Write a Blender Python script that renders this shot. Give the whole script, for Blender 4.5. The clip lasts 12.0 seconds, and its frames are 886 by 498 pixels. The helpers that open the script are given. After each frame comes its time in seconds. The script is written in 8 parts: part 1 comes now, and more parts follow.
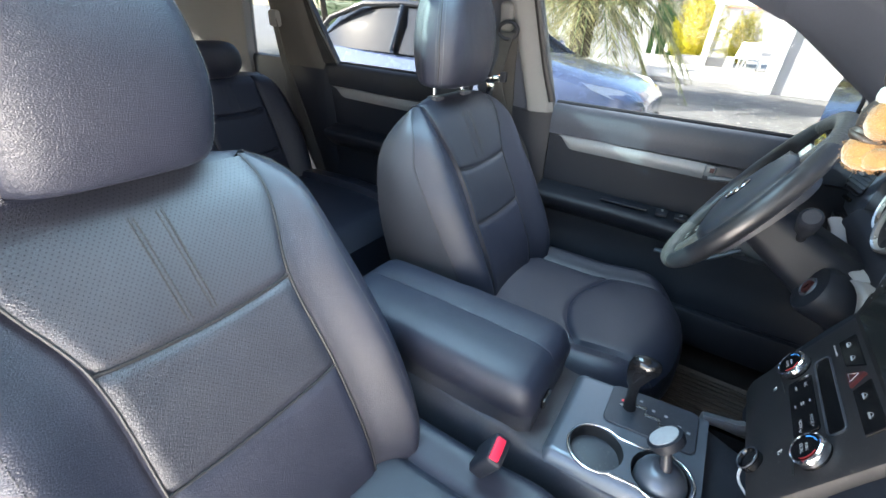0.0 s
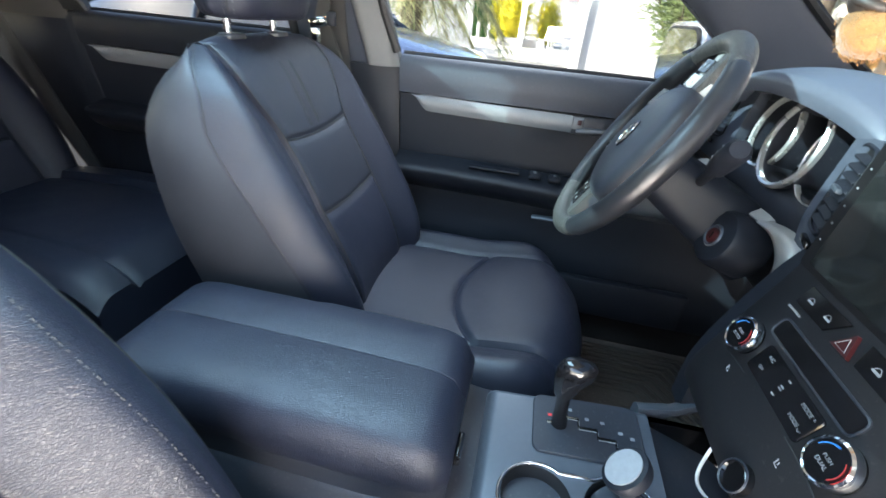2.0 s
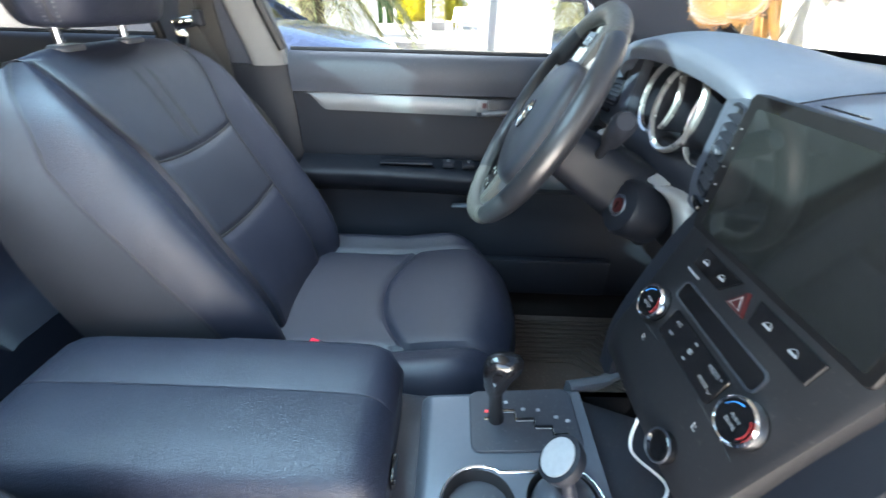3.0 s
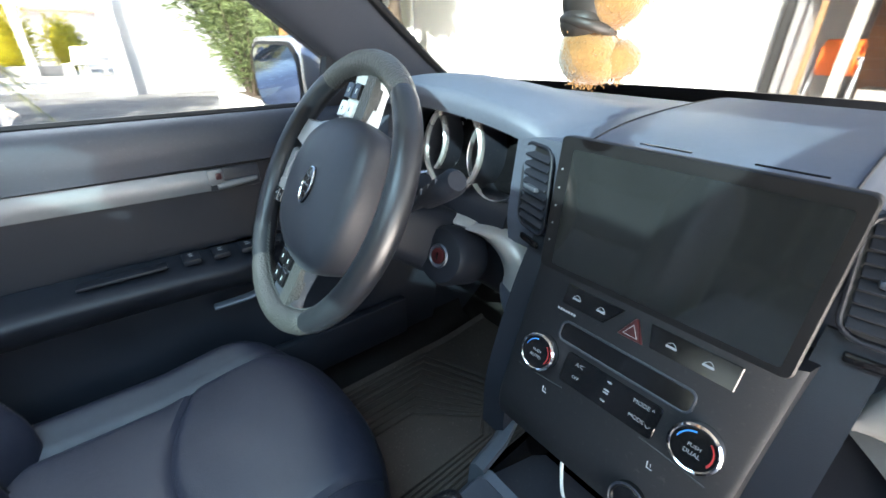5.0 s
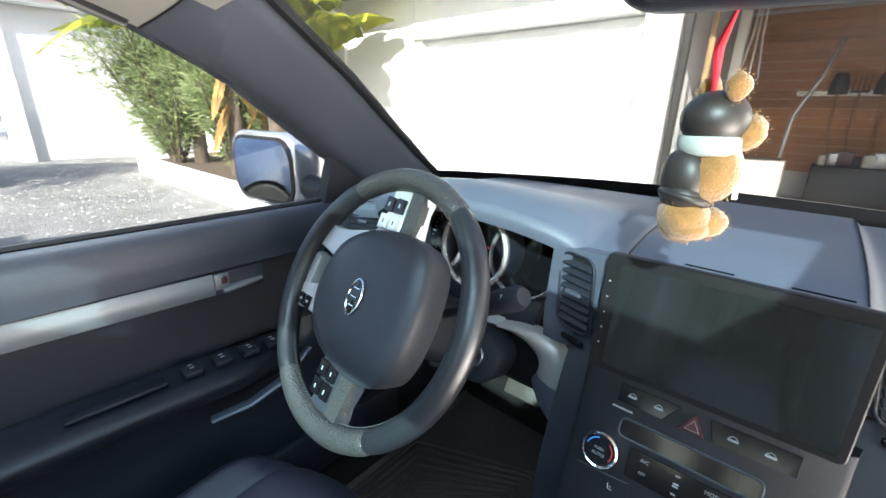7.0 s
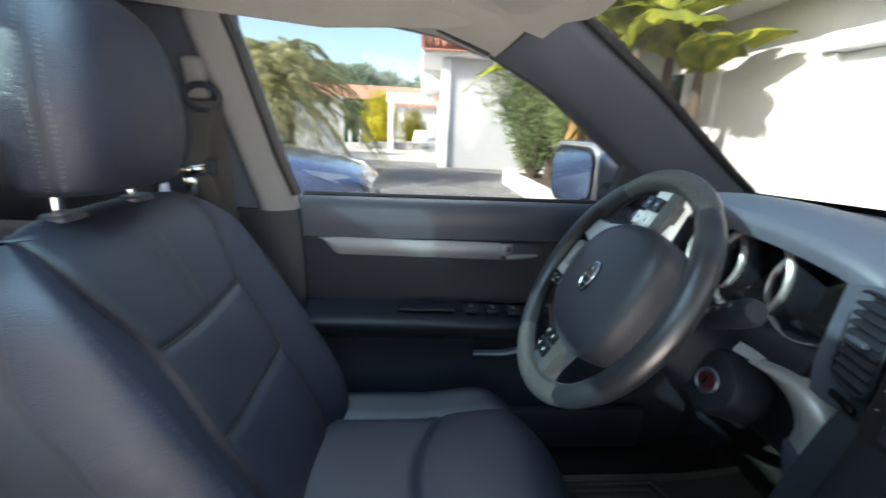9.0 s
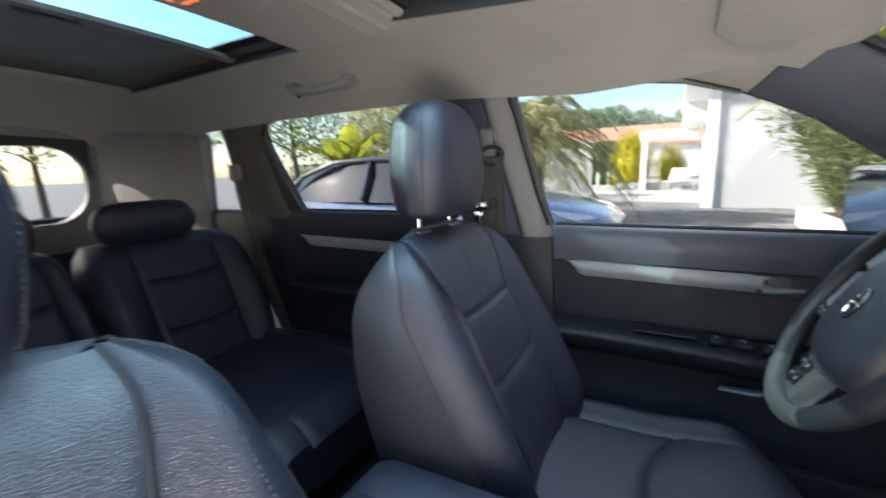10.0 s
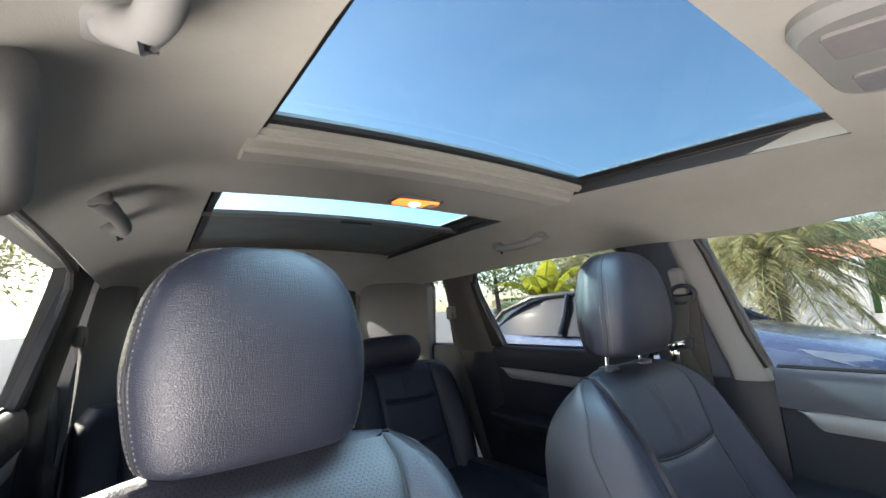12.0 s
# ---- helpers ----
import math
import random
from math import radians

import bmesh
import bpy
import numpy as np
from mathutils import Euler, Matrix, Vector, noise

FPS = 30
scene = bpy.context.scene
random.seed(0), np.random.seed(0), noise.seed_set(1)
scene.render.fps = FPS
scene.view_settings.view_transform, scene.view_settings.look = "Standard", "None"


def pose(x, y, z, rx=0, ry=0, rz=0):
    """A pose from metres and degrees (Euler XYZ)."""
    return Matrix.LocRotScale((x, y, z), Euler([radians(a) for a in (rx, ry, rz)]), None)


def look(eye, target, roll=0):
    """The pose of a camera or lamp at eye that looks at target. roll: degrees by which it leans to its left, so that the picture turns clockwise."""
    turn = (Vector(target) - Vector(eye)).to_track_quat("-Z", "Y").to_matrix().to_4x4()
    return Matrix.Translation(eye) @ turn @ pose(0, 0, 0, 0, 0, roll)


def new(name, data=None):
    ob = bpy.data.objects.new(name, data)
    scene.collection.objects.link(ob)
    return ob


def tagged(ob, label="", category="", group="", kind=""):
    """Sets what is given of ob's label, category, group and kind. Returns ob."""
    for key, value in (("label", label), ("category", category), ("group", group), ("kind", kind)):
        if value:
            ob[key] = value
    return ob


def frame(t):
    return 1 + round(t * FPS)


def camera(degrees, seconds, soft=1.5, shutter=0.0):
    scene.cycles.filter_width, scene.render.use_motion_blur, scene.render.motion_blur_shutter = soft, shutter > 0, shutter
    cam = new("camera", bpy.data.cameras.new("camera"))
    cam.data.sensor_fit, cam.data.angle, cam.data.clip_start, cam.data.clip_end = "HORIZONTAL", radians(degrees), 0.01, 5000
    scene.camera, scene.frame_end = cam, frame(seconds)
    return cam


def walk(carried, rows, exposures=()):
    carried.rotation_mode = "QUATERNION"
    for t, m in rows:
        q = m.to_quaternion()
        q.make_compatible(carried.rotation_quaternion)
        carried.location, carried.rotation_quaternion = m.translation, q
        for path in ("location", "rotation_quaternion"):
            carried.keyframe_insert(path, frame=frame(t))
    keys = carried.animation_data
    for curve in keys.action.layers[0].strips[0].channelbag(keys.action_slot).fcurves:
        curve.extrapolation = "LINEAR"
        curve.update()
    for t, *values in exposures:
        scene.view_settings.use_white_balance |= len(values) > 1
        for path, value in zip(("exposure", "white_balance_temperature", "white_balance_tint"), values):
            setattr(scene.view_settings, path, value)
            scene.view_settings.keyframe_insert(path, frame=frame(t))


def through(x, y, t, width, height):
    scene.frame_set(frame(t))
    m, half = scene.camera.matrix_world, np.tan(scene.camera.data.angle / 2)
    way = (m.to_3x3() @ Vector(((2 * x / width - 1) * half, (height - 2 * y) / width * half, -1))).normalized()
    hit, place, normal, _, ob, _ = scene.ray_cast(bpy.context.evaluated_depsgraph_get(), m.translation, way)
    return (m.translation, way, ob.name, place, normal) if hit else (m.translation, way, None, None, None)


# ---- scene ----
cam = camera(93.9, 12.0, 1.5, 0.4)
PATH = [
    (0, (0.57, -0.048, 1.349), (-0.91, -0.962, 0.363), 3.4),
    (0.5, (0.542, -0.069, 1.343), (-0.988, -0.95, 0.403), 4.1),
    (1, (0.492, -0.124, 1.309), (-1.121, -0.855, 0.379), 5.4),
    (1.5, (0.42, -0.135, 1.276), (-1.268, -0.644, 0.331), 6.1),
    (2, (0.359, -0.132, 1.234), (-1.348, -0.438, 0.237), 5.4),
    (2.5, (0.328, -0.134, 1.225), (-1.385, -0.29, 0.204), 3.9),
    (3, (0.314, -0.094, 1.238), (-1.401, -0.117, 0.209), 1.6),
    (3.5, (0.295, -0.058, 1.241), (-1.422, 0.171, 0.242), 0.9),
    (3.7, (0.267, -0.059, 1.248), (-1.427, 0.281, 0.242), 0.7),
    (5.3, (0.124, -0.192, 1.256), (-1.176, 1.062, 0.397), 0.4),
    (5.5, (0.121, -0.204, 1.262), (-1.134, 1.11, 0.425), 0.5),
    (6, (0.101, -0.242, 1.281), (-1.062, 1.186, 0.501), 0.8),
    (6.5, (0.039, -0.258, 1.317), (-1.094, 1.225, 0.597), 1.4),
    (6.7, (0.027, -0.28, 1.323), (-1.139, 1.202, 0.653), 1.5),
    (8.5, (0.131, -0.277, 1.3), (-1.649, 0.452, 0.752), 4.4),
    (9, (0.179, -0.243, 1.289), (-1.731, -0.084, 0.718), 2.7),
    (9.5, (0.275, -0.237, 1.29), (-1.613, -0.657, 0.782), 0.1),
    (10, (0.376, -0.215, 1.287), (-1.346, -1.159, 0.91), -1.9),
    (10.5, (0.435, -0.177, 1.297), (-1.067, -1.489, 1.14), -3.2),
    (11, (0.469, -0.141, 1.295), (-0.87, -1.627, 1.327), -3.4),
    (11.5, (0.482, -0.119, 1.305), (-0.729, -1.696, 1.517), -3.4),
    (12, (0.491, -0.092, 1.312), (-0.656, -1.704, 1.607), -3.4),
]
walk(cam, [(t, look(eye, target, roll)) for t, eye, target, roll in PATH], ((0.0, 3.20), (1.5, 3.20), (3.0, 3.55), (3.7, 3.6), (5.5, 3.20), (6.7, 3.15), (8.5, 2.45), (10.0, 2.45), (12.0, 2.50)))

# ---- daylight ----
SUN_AZ, SUN_EL = radians(156.5), radians(28.4)   # clockwise from +y
world = bpy.data.worlds.new("world")
scene.world = world
world.use_nodes = True
_n = world.node_tree.nodes
_sky = _n.new("ShaderNodeTexSky")
_sky.sky_type = 'NISHITA'
_sky.sun_disc = False
_sky.sun_elevation, _sky.sun_rotation = SUN_EL, SUN_AZ
_sky.air_density, _sky.dust_density = 1.0, 1.2
_n["Background"].inputs[1].default_value = 0.15
world.node_tree.links.new(_sky.outputs[0], _n["Background"].inputs[0])
_sd = Vector((math.sin(SUN_AZ) * math.cos(SUN_EL), math.cos(SUN_AZ) * math.cos(SUN_EL), math.sin(SUN_EL)))
sun = new("sun", bpy.data.lights.new("sun", 'SUN'))
sun.data.energy, sun.data.angle, sun.data.color = 5.0, radians(0.53), (1.0, 0.93, 0.82)
sun.matrix_world = look(_sd * 30, (0, 0, 0))
scene.view_settings.exposure = 1.7
# added fill lamps for daylight: glass roof, driver's window, open front passenger door
for name, watts, tint, wide, deep, spread, place, aim in (
        ("glass_roof_daylight", 5.5, (0.82, 0.91, 1.0), 0.70, 0.52, 120, (0.0, -0.49, 1.67), (0.0, -0.49, 0.0)),
        ("driver_window_sky", 1.2, (0.86, 0.94, 1.0), 0.5, 1.1, 70, (-0.95, -0.25, 1.95), (-0.42, -0.33, 0.90)),
        ("door_yard_light", 5.5, (1.0, 0.92, 0.84), 1.6, 1.1, 80, (1.65, 1.05, 1.30), (0.40, -0.60, 1.10)),
        ("door_ground_light", 4.8, (1.0, 0.91, 0.83), 1.3, 0.7, 100, (1.30, -0.15, 0.55), (0.30, -0.35, 1.50))):
    opening = new(name, bpy.data.lights.new(name, 'AREA'))
    opening.data.shape, opening.data.size, opening.data.size_y = 'RECTANGLE', wide, deep
    opening.data.energy, opening.data.color, opening.data.spread = watts, tint, radians(spread)
    opening.matrix_world = look(place, aim) if abs(place[1] - aim[1]) > 0.01 else pose(*place)

# ---- mesh tools ----
V = Vector


def origin_of(ob):
    o = V((0, 0, 0))
    while ob:
        o += ob.location
        ob = ob.parent
    return o


def finish(name, bm, material, smooth=35):
    bmesh.ops.recalc_face_normals(bm, faces=bm.faces)
    me = bpy.data.meshes.new(name)
    bm.to_mesh(me)
    bm.free()
    for m in material if isinstance(material, (list, tuple)) else (material,):
        me.materials.append(m)
    me.polygons.foreach_set("use_smooth", [True] * len(me.polygons))
    me.set_sharp_from_angle(angle=radians(smooth))
    return me


def part(name, bm, material, parent=None, label="", smooth=35):
    """One mesh object, made in world places, under a thing or a part."""
    me = finish(name, bm, material, smooth)
    ob = new(name, me)
    if parent:
        me.transform(Matrix.Translation(-origin_of(parent)))
        ob.parent = parent
    if label:
        ob["label"] = label
    return ob


def thing(name, place, label, category, group="", kind=""):
    ob = new(name)
    ob.empty_display_size = 0.05
    ob.location = place
    return tagged(ob, label, category, group, kind)


def solo(name, bm, material, label, category, group="", kind="", smooth=35):
    """A thing that is one mesh."""
    return tagged(part(name, bm, material, None, "", smooth), label, category, group, kind)


def fresh():
    return bmesh.new()


def loft(bm, rings, caps=True, closed=True, mi=0):
    """Skins a row of rings that have equal numbers of points."""
    vs = [[bm.verts.new(p) for p in r] for r in rings]
    n = len(vs[0])
    for a, b in zip(vs, vs[1:]):
        for i in range(n if closed else n - 1):
            j = (i + 1) % n
            try:
                bm.faces.new((a[i], a[j], b[j], b[i])).material_index = mi
            except ValueError:
                pass
    if caps and closed:
        for r in (vs[0][::-1], vs[-1]):
            bm.faces.new(r).material_index = mi
    return bm


def box(bm, cx, cy, cz, sx, sy, sz, bevel=0.0, seg=2, rot=None, mi=0):
    """A box, bevelled, at its centre; rot turns it about that centre."""
    m = Matrix.Translation((cx, cy, cz)) @ (rot.to_4x4() if rot else Matrix()) @ Matrix.Diagonal((sx, sy, sz, 1))
    r = bmesh.ops.create_cube(bm, size=1.0, matrix=m)
    fs = {f for v in r["verts"] for f in v.link_faces}
    for f in fs:
        f.material_index = mi
    if bevel > 0:
        es = list({e for v in r["verts"] for e in v.link_edges})
        bmesh.ops.bevel(bm, geom=es, offset=bevel, segments=seg, affect='EDGES', profile=0.5, clamp_overlap=True)
    return bm


def turn(rx=0, ry=0, rz=0):
    return Euler([radians(a) for a in (rx, ry, rz)]).to_matrix()


def frame_of(d):
    d = V(d).normalized()
    a = V((0, 0, 1)) if abs(d.z) < 0.9 else V((1, 0, 0))
    s = d.cross(a).normalized()
    return s, s.cross(d).normalized()


def tube(bm, pts, r, n=8, caps=True, flat=1.0, closed=False, mi=0):
    """A pipe along points; r a number or one for each point; flat squashes it."""
    pts = [V(p) for p in pts]
    rings = []
    up = None
    for i, p in enumerate(pts):
        if closed:
            d = pts[(i + 1) % len(pts)] - pts[i - 1]
        else:
            d = pts[min(i + 1, len(pts) - 1)] - pts[max(i - 1, 0)]
        d.normalize()
        if up is None:
            s, up = frame_of(d)
        else:
            s = d.cross(up).normalized()
            up = s.cross(d).normalized()
        rr = r[i] if isinstance(r, (list, tuple)) else r
        rings.append([p + s * (math.cos(a) * rr) + up * (math.sin(a) * rr * flat) for a in [2 * math.pi * k / n for k in range(n)]])
    if closed:
        rings.append(rings[0])
        vs = [[bm.verts.new(q) for q in ring] for ring in rings[:-1]]
        vs.append(vs[0])
        for a, b in zip(vs, vs[1:]):
            for k in range(n):
                j = (k + 1) % n
                bm.faces.new((a[k], a[j], b[j], b[k])).material_index = mi
        return bm
    return loft(bm, rings, caps, True, mi)


def lathe(bm, profile, m=None, n=24, mi=0, caps=True):
    """Turns a profile of (radius, height) about z and moves it by m."""
    m = m or Matrix()
    return loft(bm, [[m @ V((math.cos(a) * r, math.sin(a) * r, z)) for a in [2 * math.pi * k / n for k in range(n)]] for r, z in profile], caps, True, mi)


def axis_to(p, d, up=None):
    """A matrix at p whose z points along d."""
    q = V(d).to_track_quat('Z', 'Y')
    return Matrix.Translation(p) @ q.to_matrix().to_4x4()


def sheet(bm, f, nu, nv, thick=None, mi=0):
    """A grid over f(u, v), u and v from 0 to 1; with thick (a vector or a function) it is a slab."""
    top = [[V(f(i / nu, j / nv)) for i in range(nu + 1)] for j in range(nv + 1)]
    vt = [[bm.verts.new(p) for p in r] for r in top]
    for j in range(nv):
        for i in range(nu):
            bm.faces.new((vt[j][i], vt[j][i + 1], vt[j + 1][i + 1], vt[j + 1][i])).material_index = mi
    if thick is not None:
        off = thick if callable(thick) else (lambda u, v: V(thick))
        edge = [(i, 0) for i in range(nu)] + [(nu, j) for j in range(nv)] + [(i, nv) for i in range(nu, 0, -1)] + [(0, j) for j in range(nv, 0, -1)]
        low = [[bm.verts.new(top[j][i] + off(i / nu, j / nv)) for i in range(nu + 1)] for j in range(nv + 1)]
        for j in range(nv):
            for i in range(nu):
                bm.faces.new((low[j][i], low[j + 1][i], low[j + 1][i + 1], low[j][i + 1])).material_index = mi
        for a, b in zip(edge, edge[1:] + edge[:1]):
            bm.faces.new((vt[a[1]][a[0]], low[a[1]][a[0]], low[b[1]][b[0]], vt[b[1]][b[0]])).material_index = mi
    return bm


def rounded(w, h, r, n=5):
    """A rounded rectangle's outline in a plane, centred."""
    out = []
    for cx, cy, a0 in ((w / 2 - r, h / 2 - r, 0), (-w / 2 + r, h / 2 - r, 90), (-w / 2 + r, -h / 2 + r, 180), (w / 2 - r, -h / 2 + r, 270)):
        for k in range(n):
            a = radians(a0 + 90 * k / (n - 1))
            out.append((cx + r * math.cos(a), cy + r * math.sin(a)))
    return out


def plate(bm, outline, m, thick, bevel=0.0, mi=0):
    """A slab with the outline in m's xy plane, from z = 0 up to thick."""
    out = [V((x, y, 0)) for x, y in outline]
    c = sum(out, V()) / len(out)
    rings = [[m @ V((p.x, p.y, 0)) for p in out]]
    if bevel > 0:
        size = max((p - c).length for p in out)
        k = 1 - bevel / size
        rings.append([m @ V((p.x, p.y, thick - bevel)) for p in out])
        rings.append([m @ V((c.x + (p.x - c.x) * k, c.y + (p.y - c.y) * k, thick)) for p in out])
    else:
        rings.append([m @ V((p.x, p.y, thick)) for p in out])
    return loft(bm, rings, True, True, mi)


def mirror_x(p):
    return V((-p[0], p[1], p[2]))


def lerp(a, b, t):
    return a + (b - a) * t


def line_at(keys, t):
    if t <= keys[0][0]:
        return list(keys[0][1:])
    for a, b in zip(keys, keys[1:]):
        if t <= b[0]:
            s = (t - a[0]) / (b[0] - a[0])
            return [lerp(p, q, s) for p, q in zip(a[1:], b[1:])]
    return list(keys[-1][1:])

# ---- materials ----
def nodes_of(name):
    m = bpy.data.materials.new(name)
    m.use_nodes = True
    nt = m.node_tree
    return m, nt, nt.nodes["Principled BSDF"]


def surface(name, color, rough=0.5, metal=0.0, grain=0.0, grain_size=0.002, grain_kind='noise', vary=0.15, vary_size=0.08,
            wear=0.12, spec=0.5, coat=0.0, sheen=0.0, island=0.0, dust=0.0, second=None):
    """A worn surface: colour that varies at two scales, roughness that varies, and a fine relief."""
    m, nt, b = nodes_of(name)
    N, L = nt.nodes.new, nt.links.new
    tc = N("ShaderNodeTexCoord")
    big = N("ShaderNodeTexNoise")
    big.inputs["Scale"].default_value = 1 / vary_size
    big.inputs["Detail"].default_value = 5
    L(tc.outputs["Object"], big.inputs["Vector"])
    fine = N("ShaderNodeTexNoise")
    fine.inputs["Scale"].default_value = 1 / (vary_size * 0.08)
    fine.inputs["Detail"].default_value = 3
    L(tc.outputs["Object"], fine.inputs["Vector"])
    mix = N("ShaderNodeMix")
    mix.data_type = 'RGBA'
    c = V(color)
    lo, hi = c * (1 - vary), c * (1 + vary)
    if second:
        lo, hi = V(color), V(second)
    mix.inputs[6].default_value = (*lo, 1)
    mix.inputs[7].default_value = (*hi, 1)
    ramp = N("ShaderNodeMapRange")
    ramp.inputs[1].default_value, ramp.inputs[2].default_value = 0.3, 0.7
    add = N("ShaderNodeMath")
    add.operation = 'MULTIPLY_ADD'
    L(fine.outputs[0], add.inputs[0])
    add.inputs[1].default_value = 0.35
    sub = N("ShaderNodeMath")
    sub.operation = 'MULTIPLY'
    sub.inputs[1].default_value = 0.68
    L(big.outputs[0], sub.inputs[0])
    L(sub.outputs[0], add.inputs[2])
    L(add.outputs[0], ramp.inputs[0])
    L(ramp.outputs[0], mix.inputs[0])
    col = mix.outputs[2]
    if island:
        gi = N("ShaderNodeNewGeometry")
        oi = N("ShaderNodeObjectInfo")
        hsv = N("ShaderNodeHueSaturation")
        mr = N("ShaderNodeMapRange")
        sm = N("ShaderNodeMath")
        sm.operation = 'ADD'
        fr = N("ShaderNodeMath")
        fr.operation = 'FRACT'
        L(gi.outputs["Random Per Island"], sm.inputs[0])
        L(oi.outputs["Random"], sm.inputs[1])
        L(sm.outputs[0], fr.inputs[0])
        mr.inputs[3].default_value, mr.inputs[4].default_value = 1 - island, 1 + island
        L(fr.outputs[0], mr.inputs[0])
        L(mr.outputs[0], hsv.inputs["Value"])
        L(col, hsv.inputs["Color"])
        col = hsv.outputs[0]
    if dust:
        dn = N("ShaderNodeTexNoise")
        dn.inputs["Scale"].default_value = 220
        dn.inputs["Detail"].default_value = 2
        L(tc.outputs["Object"], dn.inputs["Vector"])
        dr = N("ShaderNodeMapRange")
        dr.inputs[1].default_value, dr.inputs[2].default_value = 0.62, 0.8
        dr.inputs[4].default_value = dust
        L(dn.outputs[0], dr.inputs[0])
        dm = N("ShaderNodeMix")
        dm.data_type = 'RGBA'
        L(dr.outputs[0], dm.inputs[0])
        L(col, dm.inputs[6])
        dm.inputs[7].default_value = (0.35, 0.33, 0.30, 1)
        col = dm.outputs[2]
    L(col, b.inputs["Base Color"])
    rr = N("ShaderNodeMapRange")
    rr.inputs[3].default_value, rr.inputs[4].default_value = max(0.02, rough - wear), min(1.0, rough + wear)
    L(big.outputs[0], rr.inputs[0])
    L(rr.outputs[0], b.inputs["Roughness"])
    b.inputs["Metallic"].default_value = metal
    b.inputs["Specular IOR Level"].default_value = spec
    b.inputs["Coat Weight"].default_value = coat
    b.inputs["Coat Roughness"].default_value = 0.08
    b.inputs["Sheen Weight"].default_value = sheen
    if grain:
        if grain_kind == 'noise':
            g = N("ShaderNodeTexNoise")
            g.inputs["Detail"].default_value = 4
            out = g.outputs[0]
        else:
            g = N("ShaderNodeTexVoronoi")
            g.feature = 'DISTANCE_TO_EDGE' if grain_kind == 'cells' else 'F1'
            out = g.outputs["Distance"]
        g.inputs["Scale"].default_value = 1 / grain_size
        L(tc.outputs["Object"], g.inputs["Vector"])
        if grain_kind == 'cells':
            cl = N("ShaderNodeMath")
            cl.operation = 'MINIMUM'
            cl.inputs[1].default_value = 0.22
            L(out, cl.inputs[0])
            out = cl.outputs[0]
        bump = N("ShaderNodeBump")
        bump.inputs["Strength"].default_value = grain
        bump.inputs["Distance"].default_value = grain_size * 0.6
        L(out, bump.inputs["Height"])
        L(bump.outputs[0], b.inputs["Normal"])
    return m


def glass(name, tint=(0.93, 0.96, 0.95), gloss=1.0, rough=0.02, film=0.0):
    """Thin clear pane: lets light straight through, reflects by Fresnel; film: a little dust that scatters."""
    m, nt, b = nodes_of(name)
    N, L = nt.nodes.new, nt.links.new
    out = nt.nodes["Material Output"]
    tr, gl, fr, mx = N("ShaderNodeBsdfTransparent"), N("ShaderNodeBsdfGlossy"), N("ShaderNodeLayerWeight"), N("ShaderNodeMixShader")
    tr.inputs[0].default_value = (*tint, 1)
    gl.inputs["Roughness"].default_value = rough
    pw, mu = N("ShaderNodeMath"), N("ShaderNodeMath")
    pw.operation, mu.operation = 'POWER', 'MULTIPLY_ADD'
    pw.inputs[1].default_value = 5.0
    L(fr.outputs["Facing"], pw.inputs[0])
    mu.inputs[1].default_value, mu.inputs[2].default_value = 0.45 * gloss, 0.025 * gloss
    L(pw.outputs[0], mu.inputs[0])
    L(mu.outputs[0], mx.inputs[0])
    L(tr.outputs[0], mx.inputs[1])
    L(gl.outputs[0], mx.inputs[2])
    last = mx.outputs[0]
    if film:
        df, m2, nz, mp = N("ShaderNodeBsdfDiffuse"), N("ShaderNodeMixShader"), N("ShaderNodeTexNoise"), N("ShaderNodeMapRange")
        nz.inputs["Scale"].default_value = 9
        nz.inputs["Detail"].default_value = 6
        mp.inputs[1].default_value, mp.inputs[2].default_value = 0.35, 0.75
        mp.inputs[3].default_value, mp.inputs[4].default_value = film * 0.4, film * 1.5
        df.inputs[0].default_value = (0.75, 0.76, 0.75, 1)
        L(nz.outputs[0], mp.inputs[0])
        L(mp.outputs[0], m2.inputs[0])
        L(last, m2.inputs[1])
        L(df.outputs[0], m2.inputs[2])
        last = m2.outputs[0]
    L(last, out.inputs["Surface"])
    nt.nodes.remove(b)
    return m


def glow(name, color, strength):
    m, nt, b = nodes_of(name)
    b.inputs["Emission Color"].default_value = (*color, 1)
    b.inputs["Emission Strength"].default_value = strength
    b.inputs["Base Color"].default_value = (*color, 1)
    return m


def add_creases(m, size=0.05, strength=0.07):
    """Soft folds of a worn hide under its grain."""
    nt = m.node_tree
    N, L = nt.nodes.new, nt.links.new
    b = nt.nodes["Principled BSDF"]
    tc, nz, bp = N("ShaderNodeTexCoord"), N("ShaderNodeTexNoise"), N("ShaderNodeBump")
    nz.inputs["Scale"].default_value = 1 / size
    nz.inputs["Detail"].default_value = 3
    nz.inputs["Distortion"].default_value = 0.4
    L(tc.outputs["Object"], nz.inputs["Vector"])
    bp.inputs["Strength"].default_value = strength
    bp.inputs["Distance"].default_value = size * 0.35
    L(nz.outputs[0], bp.inputs["Height"])
    L(bp.outputs[0], b.inputs["Normal"].links[0].from_node.inputs["Normal"])


